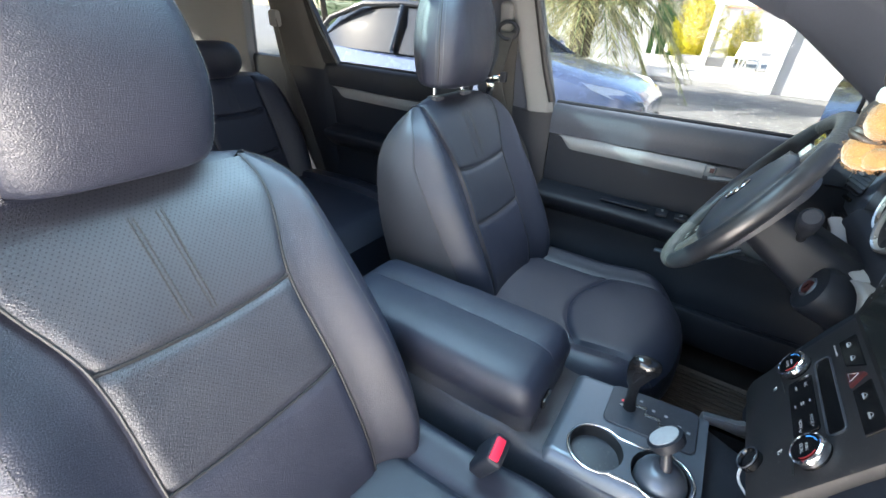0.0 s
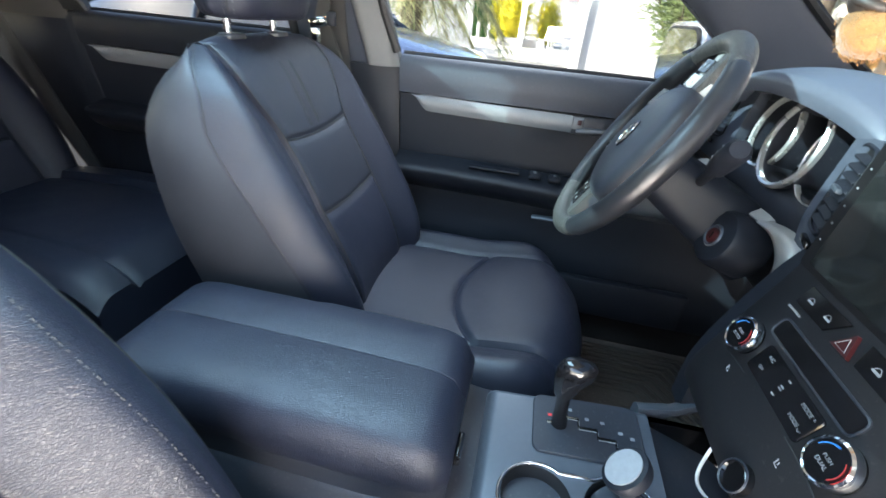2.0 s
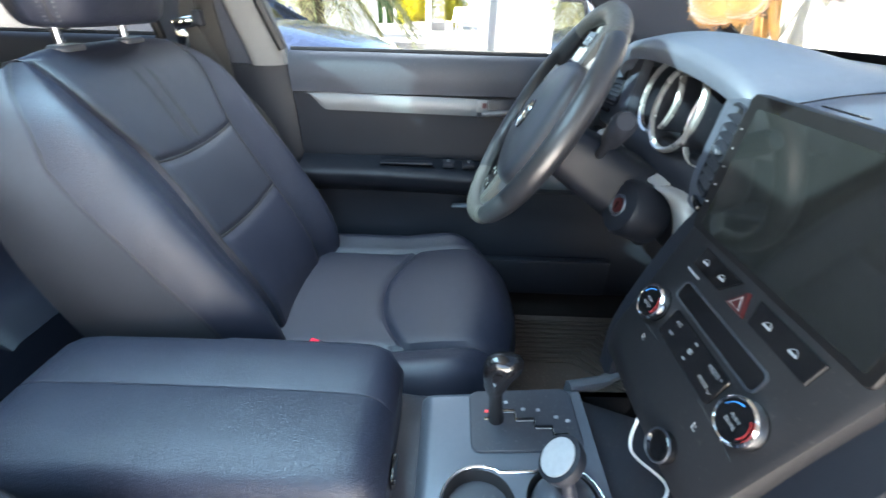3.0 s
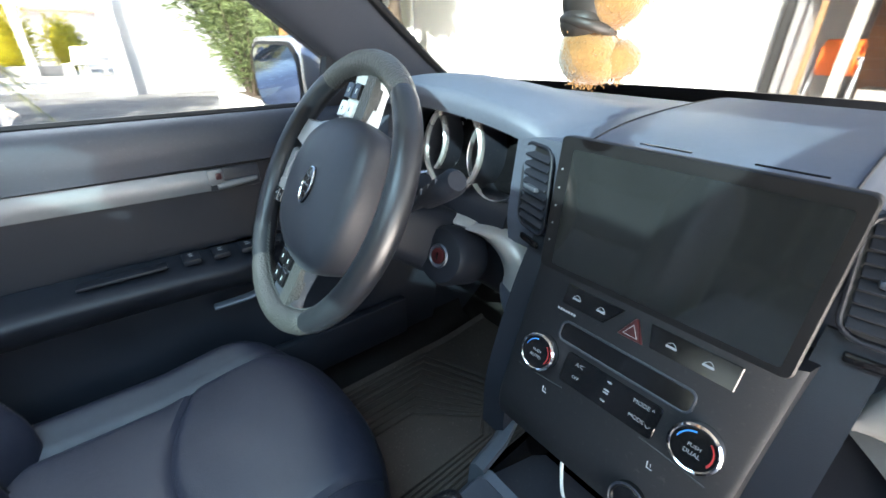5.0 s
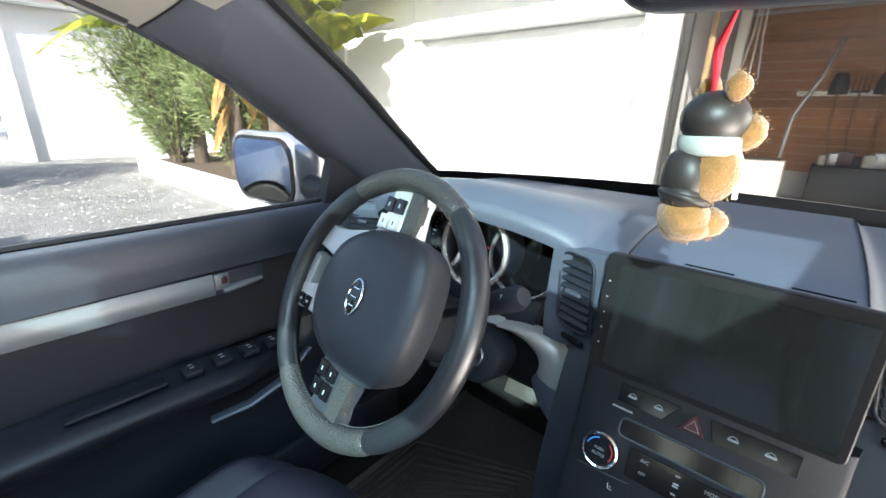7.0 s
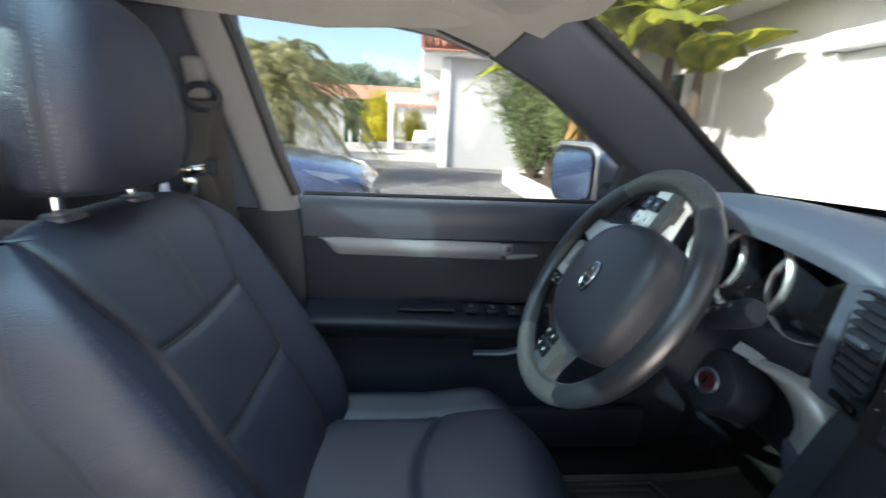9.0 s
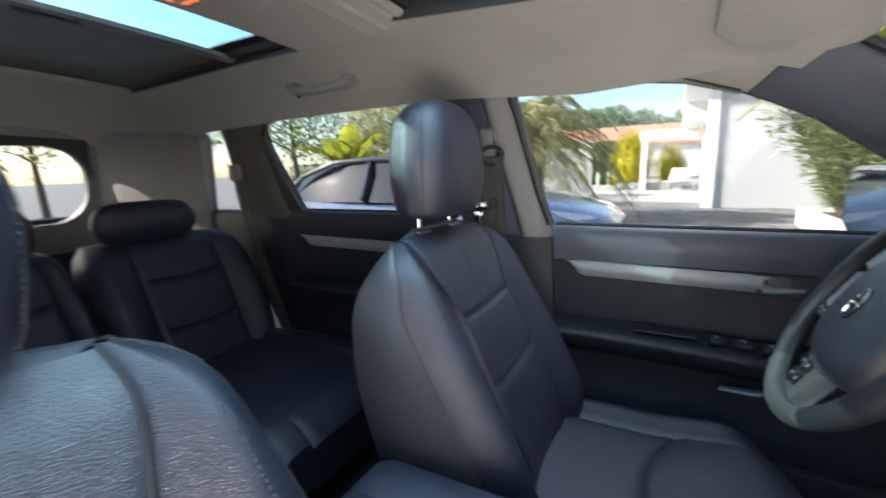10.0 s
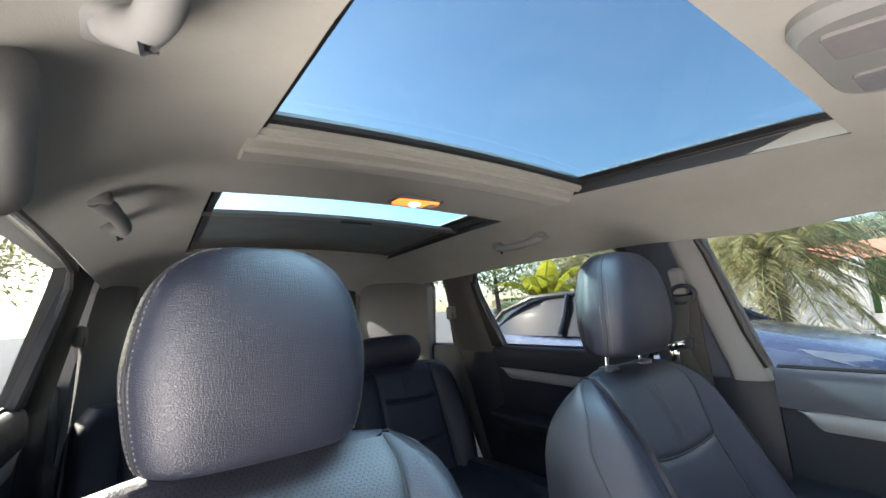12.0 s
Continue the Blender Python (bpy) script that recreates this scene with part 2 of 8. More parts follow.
def leather(name, color, perforated=False):
    """Pebbled hide with creases; perforated adds rows of small holes."""
    m = surface(name, color, rough=0.38, grain=0.65, grain_size=0.0026, grain_kind='cells', vary=0.16, vary_size=0.07, wear=0.10, spec=0.45)
    add_creases(m)
    if perforated:
        nt = m.node_tree
        N, L = nt.nodes.new, nt.links.new
        b = nt.nodes["Principled BSDF"]
        tc = N("ShaderNodeTexCoord")
        sx = N("ShaderNodeSeparateXYZ")
        L(tc.outputs["Object"], sx.inputs[0])

        def wave(sock, pitch):
            a, s = N("ShaderNodeMath"), N("ShaderNodeMath")
            a.operation, s.operation = 'MULTIPLY', 'SINE'
            a.inputs[1].default_value = 2 * math.pi / pitch
            L(sock, a.inputs[0])
            L(a.outputs[0], s.inputs[0])
            return s.outputs[0]

        p1, p2 = N("ShaderNodeMath"), N("ShaderNodeMath")
        p1.operation, p2.operation = 'ADD', 'SUBTRACT'
        L(sx.outputs[0], p1.inputs[0])
        L(sx.outputs[2], p1.inputs[1])
        L(sx.outputs[0], p2.inputs[0])
        L(sx.outputs[2], p2.inputs[1])
        pr = N("ShaderNodeMath")
        pr.operation = 'ADD'
        L(wave(p1.outputs[0], 0.0060), pr.inputs[0])
        L(wave(p2.outputs[0], 0.0060), pr.inputs[1])
        mp = N("ShaderNodeMapRange")
        mp.inputs[1].default_value, mp.inputs[2].default_value = 1.35, 1.85
        L(pr.outputs[0], mp.inputs[0])
        old = b.inputs["Base Color"].links[0].from_socket
        mx = N("ShaderNodeMix")
        mx.data_type = 'RGBA'
        L(mp.outputs[0], mx.inputs[0])
        L(old, mx.inputs[6])
        mx.inputs[7].default_value = (0.008, 0.009, 0.012, 1)
        sp = N("ShaderNodeMapRange")
        sp.inputs[3].default_value, sp.inputs[4].default_value = 0.65, 0.25
        L(mp.outputs[0], sp.inputs[0])
        L(sp.outputs[0], b.inputs["Specular IOR Level"])
        L(mx.outputs[2], b.inputs["Base Color"])
    return m


M = {}
M["leather"] = leather("black_leather", (0.0135, 0.0155, 0.026))
M["perforated"] = leather("perforated_leather", (0.014, 0.016, 0.024), True)
M["vinyl"] = surface("smooth_vinyl", (0.030, 0.032, 0.040), rough=0.45, grain=0.25, grain_size=0.0012, vary=0.15)
M["wheel"] = surface("glossy_wheel_leather", (0.012, 0.013, 0.016), rough=0.34, grain=0.2, grain_size=0.0022, grain_kind='cells', vary=0.15, wear=0.1, spec=0.6)
M["door_silver"] = surface("dull_silver_trim", (0.20, 0.205, 0.215), rough=0.45, metal=0.4, vary=0.06)
M["thread"] = surface("stitching_thread", (0.030, 0.031, 0.034), rough=0.8)
# top pad colour is raised for sky glare; the face is a darker copy
M["dash"] = surface("glare_lifted_dash_plastic", (0.092, 0.106, 0.138), rough=0.45, grain=0.35, grain_size=0.0016, grain_kind='cells', vary=0.12, wear=0.08, dust=0.10)
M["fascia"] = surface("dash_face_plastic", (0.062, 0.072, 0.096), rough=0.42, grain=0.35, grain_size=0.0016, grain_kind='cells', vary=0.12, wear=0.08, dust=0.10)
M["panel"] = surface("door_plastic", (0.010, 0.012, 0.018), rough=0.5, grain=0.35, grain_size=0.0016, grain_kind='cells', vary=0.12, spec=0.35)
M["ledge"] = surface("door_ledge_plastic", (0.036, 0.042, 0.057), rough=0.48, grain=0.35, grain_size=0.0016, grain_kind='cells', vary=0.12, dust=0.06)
M["console"] = surface("console_plastic", (0.022, 0.025, 0.034), rough=0.42, grain=0.2, grain_size=0.0014, vary=0.15, dust=0.12)
M["slate"] = surface("metallic_grey_plastic", (0.085, 0.095, 0.115), rough=0.34, metal=0.35, vary=0.08)
M["silver"] = surface("silver_painted_plastic", (0.40, 0.40, 0.39), rough=0.40, metal=0.5, grain=0.05, grain_size=0.0008, vary=0.06)
M["glove_lid"] = surface("glove_box_plastic", (0.050, 0.055, 0.058), rough=0.42, grain=0.3, grain_size=0.0016, grain_kind='cells', vary=0.10, dust=0.06)
M["satin"] = surface("satin_chrome", (0.66, 0.66, 0.65), rough=0.27, metal=0.7, vary=0.04)
M["chrome"] = surface("chrome", (0.75, 0.76, 0.78), rough=0.1, metal=1.0, vary=0.04, wear=0.05)
M["gloss_black"] = surface("gloss_black", (0.006, 0.006, 0.007), rough=0.12, spec=0.6, wear=0.05)
M["screen"] = surface("dark_screen_glass", (0.016, 0.018, 0.018), rough=0.06, spec=1.0, coat=0.6, dust=0.03, wear=0.015, vary=0.15, vary_size=0.05)
M["bezel"] = surface("screen_bezel", (0.008, 0.008, 0.009), rough=0.5, spec=0.3)
M["headliner"] = surface("grey_headliner_cloth", (0.25, 0.239, 0.218), rough=0.95, grain=0.3, grain_size=0.0012, vary=0.06, sheen=0.2, spec=0.1)
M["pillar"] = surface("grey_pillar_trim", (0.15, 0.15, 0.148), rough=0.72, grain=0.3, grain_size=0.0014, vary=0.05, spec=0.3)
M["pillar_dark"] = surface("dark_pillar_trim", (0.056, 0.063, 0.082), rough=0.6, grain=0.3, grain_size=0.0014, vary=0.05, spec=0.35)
# colour carries the shadow on the backlit rear pillar
M["pillar_shaded"] = surface("shaded_rear_pillar_trim", (0.050, 0.047, 0.044), rough=0.7, grain=0.3, grain_size=0.0014, vary=0.05, spec=0.3)
M["black_trim"] = surface("black_seal", (0.010, 0.010, 0.011), rough=0.55, vary=0.2)
M["rubber"] = surface("rubber_mat", (0.042, 0.034, 0.029), rough=0.55, grain=0.3, grain_size=0.003, vary=0.3, dust=0.3)
M["carpet"] = surface("dark_carpet", (0.026, 0.024, 0.024), rough=1.0, grain=0.8, grain_size=0.003, spec=0.1)
M["pale_thread"] = surface("pale_thread", (0.12, 0.12, 0.125), rough=0.8)
M["belt"] = surface("belt_webbing", (0.035, 0.034, 0.033), rough=0.8, grain=0.4, grain_size=0.0015)
M["red"] = surface("red_plastic", (0.75, 0.02, 0.05), rough=0.35)
M["red_dark"] = surface("red_button", (0.05, 0.008, 0.009), rough=0.4)
M["white"] = surface("white_plastic", (0.62, 0.62, 0.61), rough=0.35, vary=0.04)
M["print"] = surface("white_print", (0.26, 0.27, 0.28), rough=0.6, vary=0.03)
M["blue_print"] = surface("blue_print", (0.05, 0.30, 0.80), rough=0.6)
M["red_print"] = surface("red_print", (0.75, 0.05, 0.05), rough=0.6)
# side and front glass is darkened to hold down the bright yard outside
M["tint"] = glass("tinted_glass", (0.56, 0.58, 0.59), gloss=0.25, film=0.008)
M["windscreen"] = glass("windscreen_glass", (0.51, 0.53, 0.535), gloss=0.8, film=0.03)
M["roof_glass"] = glass("roof_glass", (0.40, 0.485, 0.52), gloss=0.7, film=0.02)
M["rear_roof_glass"] = glass("rear_roof_glass", (0.52, 0.65, 0.68), gloss=0.7, film=0.08)
M["mirror"] = surface("mirror_glass", (0.62, 0.64, 0.62), rough=0.03, metal=1.0, vary=0.01, wear=0.01)
M["lamp"] = surface("lamp_lens", (0.55, 0.54, 0.52), rough=0.25)
M["pad_grey"] = surface("off_white_rubber", (0.30, 0.30, 0.31), rough=0.5)
M["smoky_lens"] = surface("smoky_lamp_lens", (0.16, 0.15, 0.15), rough=0.18, coat=0.5)
M["amber"] = glow("lit_lamp", (1.0, 0.22, 0.04), 0.45)
M["hot"] = glow("lamp_bulb", (1.0, 0.62, 0.28), 5.0)
M["plush"] = surface("tan_plush", (0.23, 0.115, 0.038), rough=1.0, grain=1.0, grain_size=0.0025, sheen=0.5, vary=0.3, vary_size=0.02, spec=0.1)
M["jacket"] = surface("dark_toy_cloth", (0.024, 0.019, 0.017), rough=0.45, vary=0.2)
M["scarf"] = surface("white_toy_cloth", (0.36, 0.38, 0.35), rough=0.9, grain=0.3)
M["red_cord"] = surface("red_ribbon", (0.65, 0.01, 0.03), rough=0.6)
# outside
M["gravel"] = surface("pale_gravel", (0.15, 0.147, 0.145), second=(0.29, 0.28, 0.27), rough=0.95, grain=1.0, grain_size=0.03, grain_kind='cells', vary_size=0.8, spec=0.2)
M["paving"] = surface("pale_paving", (0.48, 0.44, 0.38), second=(0.60, 0.56, 0.50), rough=0.9, grain=0.4, grain_size=0.03, vary_size=1.0)
M["render"] = surface("white_wall_render", (0.74, 0.73, 0.70), rough=0.92, grain=0.35, grain_size=0.012, vary=0.05, vary_size=0.9, spec=0.2)
M["white_paint"] = surface("white_paint", (0.80, 0.80, 0.79), rough=0.6, vary=0.03, vary_size=0.8)
# the white wall render again, darkened so the walls look shaded
M["wall_shaded"] = surface("shaded_white_wall_render", (0.52, 0.52, 0.53), rough=0.92, grain=0.3, grain_size=0.012, vary=0.05, vary_size=0.9)
M["tile"] = surface("terracotta_tile", (0.42, 0.16, 0.10), second=(0.55, 0.27, 0.18), rough=0.85, grain=0.4, grain_size=0.02, vary_size=0.3, island=0.25)
M["timber"] = surface("varnished_boards", (0.30, 0.125, 0.05), second=(0.42, 0.20, 0.09), rough=0.6, vary_size=0.12, island=0.25, grain=0.2, grain_size=0.01)
M["concrete"] = surface("concrete_floor", (0.30, 0.29, 0.28), second=(0.38, 0.37, 0.36), rough=0.9, vary_size=0.5, grain=0.3, grain_size=0.02)
M["steel"] = surface("dull_steel", (0.35, 0.35, 0.36), rough=0.4, metal=0.9)
M["dark_iron"] = surface("dark_tool_metal", (0.03, 0.028, 0.027), rough=0.55, metal=0.4)
M["handle_wood"] = surface("tool_handle_wood", (0.28, 0.17, 0.08), rough=0.7, vary_size=0.05)
M["orange"] = surface("orange_cable", (0.80, 0.16, 0.02), rough=0.5)
M["box_white"] = surface("pale_box", (0.50, 0.47, 0.43), rough=0.8)
M["soil"] = surface("dry_soil", (0.10, 0.07, 0.05), rough=1.0, grain=1.0, grain_size=0.02)


def leaf(name, a, b, through=0.35):
    m = surface(name, a, second=b, rough=0.5, vary_size=0.15, island=0.45, spec=0.4)
    nt = m.node_tree
    pb = nt.nodes["Principled BSDF"]
    tl, mx = nt.nodes.new("ShaderNodeBsdfTranslucent"), nt.nodes.new("ShaderNodeMixShader")
    nt.links.new(pb.inputs["Base Color"].links[0].from_socket, tl.inputs[0])
    mx.inputs[0].default_value = through
    nt.links.new(pb.outputs[0], mx.inputs[1])
    nt.links.new(tl.outputs[0], mx.inputs[2])
    nt.links.new(mx.outputs[0], nt.nodes["Material Output"].inputs["Surface"])
    return m


M["palm"] = leaf("palm_leaf", (0.26, 0.27, 0.13), (0.52, 0.48, 0.24), 0.5)
M["oleander"] = leaf("oleander_leaf", (0.17, 0.23, 0.09), (0.36, 0.42, 0.20), 0.5)
M["banana"] = leaf("banana_leaf", (0.12, 0.22, 0.03), (0.50, 0.44, 0.04), 0.5)
M["banana_dry"] = leaf("dry_banana_leaf", (0.26, 0.14, 0.06), (0.50, 0.28, 0.08), 0.4)
M["hedge"] = leaf("hedge_leaf", (0.03, 0.09, 0.02), (0.06, 0.14, 0.03))
M["yellow_bush"] = leaf("golden_leaf", (0.40, 0.36, 0.02), (0.65, 0.58, 0.04))
M["pine"] = leaf("pine_needles", (0.22, 0.30, 0.20), (0.34, 0.42, 0.30), 0.5)
M["bark"] = surface("bark", (0.10, 0.075, 0.055), rough=1.0, grain=1.0, grain_size=0.03, vary=0.3)
M["blue_paint"] = surface("blue_car_paint", (0.12, 0.155, 0.26), rough=0.25, metal=0.4, coat=1.0, vary=0.03)
M["car_glass"] = surface("dark_car_glass", (0.012, 0.014, 0.018), rough=0.05, spec=0.9, wear=0.02)
M["car_lamp"] = surface("headlamp_lens", (0.55, 0.58, 0.62), rough=0.1, spec=0.8)
M["tyre"] = surface("tyre_rubber", (0.015, 0.015, 0.015), rough=0.8)
M["hood_silver"] = surface("silver_car_paint", (0.45, 0.46, 0.48), rough=0.25, metal=0.6, coat=1.0, vary=0.03)

# ---- cabin shell ----
def roof_z(x, y):
    top = line_at([(-2.7, 1.47), (-2.3, 1.545), (-1.9, 1.575), (-1.2, 1.592), (-0.72, 1.590), (-0.26, 1.558), (-0.05, 1.528), (0.12, 1.492)], y)[0]
    a = abs(x)
    side = lerp(0.10, 0.03, max(0.0, min(1.0, (y + 0.35) / 0.35)))
    return top - 0.02 * (a / 0.5) ** 2 - side * max(0.0, (a - 0.40) / 0.24) ** 2


def front_edge(x):
    """How far forward the roof reaches: back at the corners."""
    return 0.10 - 0.12 * (x / 0.57) ** 2


def to_header(x, y):
    if y <= -0.18:
        return y
    return -0.18 + (y + 0.18) * (front_edge(x) + 0.18) / 0.30


def build_headliner():
    bm = fresh()
    xs = [-0.64, -0.61, -0.57, -0.52, -0.47, -0.42, -0.40, -0.362, -0.25, -0.12, 0, 0.12, 0.25, 0.376, 0.40, 0.42, 0.47, 0.52, 0.57, 0.61, 0.64]
    ys = [0.12, 0.05, -0.02, -0.10, -0.18, -0.215, -0.40, -0.55, -0.70, -0.77, -0.84, -0.92, -0.97, -1.02, -1.2, -1.4, -1.6, -1.78, -1.85, -1.95, -2.1, -2.3, -2.5, -2.65]
    holes = [(-0.362, 0.376, -0.77, -0.215), (-0.40, 0.40, -1.80, -1.02)]
    vt = {}
    for j, y in enumerate(ys):
        for i, x in enumerate(xs):
            k = 1 - 0.10 * max(0.0, min(1.0, (y + 0.25) / 0.35))
            vt[i, j] = bm.verts.new((x * k, to_header(x * k, y), roof_z(x, y)))
    for j in range(len(ys) - 1):
        for i in range(len(xs) - 1):
            cx, cy = (xs[i] + xs[i + 1]) / 2, (ys[j] + ys[j + 1]) / 2
            if any(a < cx < b and c < cy < d for a, b, c, d in holes):
                continue
            bm.faces.new((vt[i, j], vt[i + 1, j], vt[i + 1, j + 1], vt[i, j + 1]))
    bmesh.ops.delete(bm, geom=[v for v in bm.verts if not v.link_faces], context='VERTS')
    low = min(v.co.z for v in bm.verts)
    bmesh.ops.solidify(bm, geom=bm.faces[:], thickness=-0.025)
    if min(v.co.z for v in bm.verts) < low - 0.01:
        bmesh.ops.translate(bm, vec=(0, 0, 0.025), verts=bm.verts)
    return solo("ceiling", bm, M["headliner"], "grey cloth headliner with two sunroof openings", "ceiling", kind="structure", smooth=50)


build_headliner()

# outer roof skin, so that no daylight leaks above the lining
bm = fresh()
for x0, x1, y0, y1 in ((-0.66, -0.41, -2.7, 0.14), (0.41, 0.66, -2.7, 0.14), (-0.41, 0.41, -0.22, 0.14), (-0.41, 0.41, -1.00, -0.79), (-0.41, 0.41, -2.7, -1.82)):
    sheet(bm, lambda u, v: (lerp(x0, x1, u), to_header(lerp(x0, x1, u), lerp(y0, y1, v)) - 0.01, roof_z(lerp(x0, x1, u), lerp(y0, y1, v)) + 0.045), 6, 12, (0, 0, 0.02))
solo("roof_panel", bm, M["hood_silver"], "painted metal roof skin over the lining", "roof", kind="structure")


def pillar(name, keys, material, label, n=14, thick=0.05):
    """A pillar between two edge lines: keys (t, front point, rear point)."""
    for s, sd in ((1, "left"), (-1, "right")):
        bm = fresh()
        rings = []
        for k in range(n + 1):
            t = k / n
            f = V(line_at([(kk[0], *kk[1]) for kk in keys], t))
            r = V(line_at([(kk[0], *kk[2]) for kk in keys], t))
            out = V((-thick, 0, 0))
            mid = (f + r) / 2 + V((0.018, 0, 0))
            q1, q2 = f.lerp(mid, 0.55) + V((0.007, 0, 0)), r.lerp(mid, 0.55) + V((0.007, 0, 0))
            ring = [f + out, f, f.lerp(q1, 0.4) + V((0.006, 0, 0)), q1, mid, q2, r.lerp(q2, 0.4) + V((0.006, 0, 0)), r, r + out]
            rings.append([V((p.x * s, p.y, p.z)) for p in ring])
        loft(bm, rings)
        solo(name + "_" + sd, bm, material, label, "pillar", kind="structure", smooth=50)


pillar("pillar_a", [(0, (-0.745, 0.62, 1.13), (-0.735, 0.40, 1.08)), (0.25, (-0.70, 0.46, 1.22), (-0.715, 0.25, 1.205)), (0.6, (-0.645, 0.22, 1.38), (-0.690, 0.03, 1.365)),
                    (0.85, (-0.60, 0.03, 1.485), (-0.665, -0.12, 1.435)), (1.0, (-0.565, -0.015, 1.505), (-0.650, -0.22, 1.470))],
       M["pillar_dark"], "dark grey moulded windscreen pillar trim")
# smooth corner between lining and windscreen pillar
for s, sd in ((1, "left"), (-1, "right")):
    low = [(0, -0.668, 0.00, 1.375), (0.33, -0.664, -0.10, 1.420), (0.66, -0.660, -0.20, 1.453), (1, -0.655, -0.40, 1.482)]
    high = [(0, -0.572, -0.008), (0.33, -0.530, -0.03), (0.66, -0.540, -0.17), (1, -0.625, -0.38)]

    def corner(u, v, s=s):
        a = V(line_at(low, u))
        hx, hy = line_at(high, u)
        b = V((hx, hy, roof_z(hx, hy) - 0.004))
        q = a.lerp(b, v) + V((0.012, 0, -0.006)) * math.sin(v * math.pi)
        return V((q.x * s, q.y, q.z))

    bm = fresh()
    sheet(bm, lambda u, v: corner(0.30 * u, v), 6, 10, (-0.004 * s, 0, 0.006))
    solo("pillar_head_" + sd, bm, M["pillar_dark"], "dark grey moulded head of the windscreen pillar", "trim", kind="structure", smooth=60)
    bm = fresh()
    sheet(bm, lambda u, v: corner(0.30 + 0.70 * u, v), 14, 10, (-0.004 * s, 0, 0.006))
    solo("lining_corner_" + sd, bm, M["headliner"], "grey cloth corner between lining and windscreen pillar", "trim", kind="structure", smooth=60)
    bm = fresh()
    tube(bm, [corner(0.30, k / 10, s) + V((0.001 * s, 0, -0.001)) for k in range(11)], 0.0016, 5)
    solo("lining_seam_" + sd, bm, M["black_trim"], "fine dark seam across the pillar head", "trim", kind="structure")
for s, sd in ((1, "left"), (-1, "right")):
    bm = fresh()
    rings, shade = [], []
    for t, zf, yf, xf, yr in ((0, 1.10, -0.490, 0.735, -0.76), (0.06, 1.13, -0.495, 0.730, -0.75), (0.45, 1.29, -0.535, 0.701, -0.762), (0.85, 1.45, -0.575, 0.672, -0.775), (1, 1.50, -0.570, 0.645, -0.80)):
        prof = ((0.05, 0.0), (0.0, 0.0), (-0.010, 0.004), (-0.020, 0.014), (-0.027, 0.032), (-0.031, 0.050), (-0.030, 0.060), (-0.024, 0.068), (-0.006, 0.080), (0.004, 0.13), (0.004, 0.22), (0.0, yf - yr), (0.05, yf - yr))
        rings.append([V((-(xf + dx) * s, yf - dy, zf)) for dx, dy in prof[:8] + ((0.05, 0.068),)])
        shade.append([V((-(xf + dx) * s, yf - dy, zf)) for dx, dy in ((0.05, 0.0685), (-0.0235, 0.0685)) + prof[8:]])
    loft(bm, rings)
    # the rear half takes a darker trim colour to look shaded
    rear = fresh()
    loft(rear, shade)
    solo("pillar_b_rear_" + sd, rear, M["pillar_dark"], "rear half of the centre pillar trim, darkened for shade", "pillar", kind="structure", smooth=40)
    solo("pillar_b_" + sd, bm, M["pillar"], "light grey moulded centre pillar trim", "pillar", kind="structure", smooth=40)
pillar("pillar_b_lower", [(0, (-0.735, -0.47, 0.42), (-0.735, -0.80, 0.42)), (1.0, (-0.737, -0.485, 1.10), (-0.737, -0.765, 1.10))],
       M["panel"], "black lower centre pillar trim")
pillar("pillar_c_lower", [(0, (-0.735, -1.45, 0.62), (-0.735, -1.80, 0.62)), (1.0, (-0.726, -1.465, 1.125), (-0.720, -1.73, 1.125))],
       M["panel"], "black lower rear pillar trim")
pillar("pillar_c", [(0, (-0.724, -1.468, 1.125), (-0.718, -1.73, 1.125)), (0.1, (-0.722, -1.47, 1.14), (-0.715, -1.72, 1.14)), (0.9, (-0.655, -1.52, 1.44), (-0.645, -1.70, 1.44)), (1.0, (-0.64, -1.50, 1.50), (-0.635, -1.72, 1.50))],
       M["pillar_shaded"], "rear pillar trim, darkened as if backlit")
pillar("pillar_d", [(0, (-0.72, -1.93, 0.9), (-0.62, -2.62, 0.9)), (0.4, (-0.70, -1.95, 1.14), (-0.58, -2.58, 1.14)), (0.9, (-0.63, -1.82, 1.46), (-0.55, -2.45, 1.45)), (1.0, (-0.61, -1.95, 1.52), (-0.52, -2.40, 1.50))],
       M["pillar"], "pale grey broad tail pillar trim")
# rails above the side windows
for s, sd in ((1, "left"), (-1, "right")):
    bm = fresh()
    rings = []
    for y in [-0.10, -0.2, -0.35, -0.6, -0.9, -1.2, -1.5, -1.8, -2.1, -2.4]:
        zt = line_at([(-2.5, 1.46), (-1.6, 1.487), (-0.6, 1.497), (-0.25, 1.478), (-0.1, 1.43), (0.0, 1.385)], y)[0]
        ring = [(-0.70, zt - 0.012), (-0.664, zt - 0.010), (-0.650, zt - 0.004), (-0.636, zt + 0.012), (-0.615, zt + 0.035), (-0.70, zt + 0.05)]
        rings.append([V((x * s, y, z)) for x, z in ring])
    loft(bm, rings)
    solo("roof_rail_trim_" + sd, bm, M["headliner"], "cloth covered rail above the side windows", "trim", kind="structure", smooth=50)

# floor, tunnel, bulkhead and tail
bm = fresh()
prof = [(-0.76, 0.50), (-0.72, 0.44), (-0.66, 0.41), (-0.20, 0.41), (-0.14, 0.46), (-0.11, 0.54), (0.11, 0.54), (0.14, 0.46), (0.20, 0.41), (0.66, 0.41), (0.72, 0.44), (0.76, 0.50)]
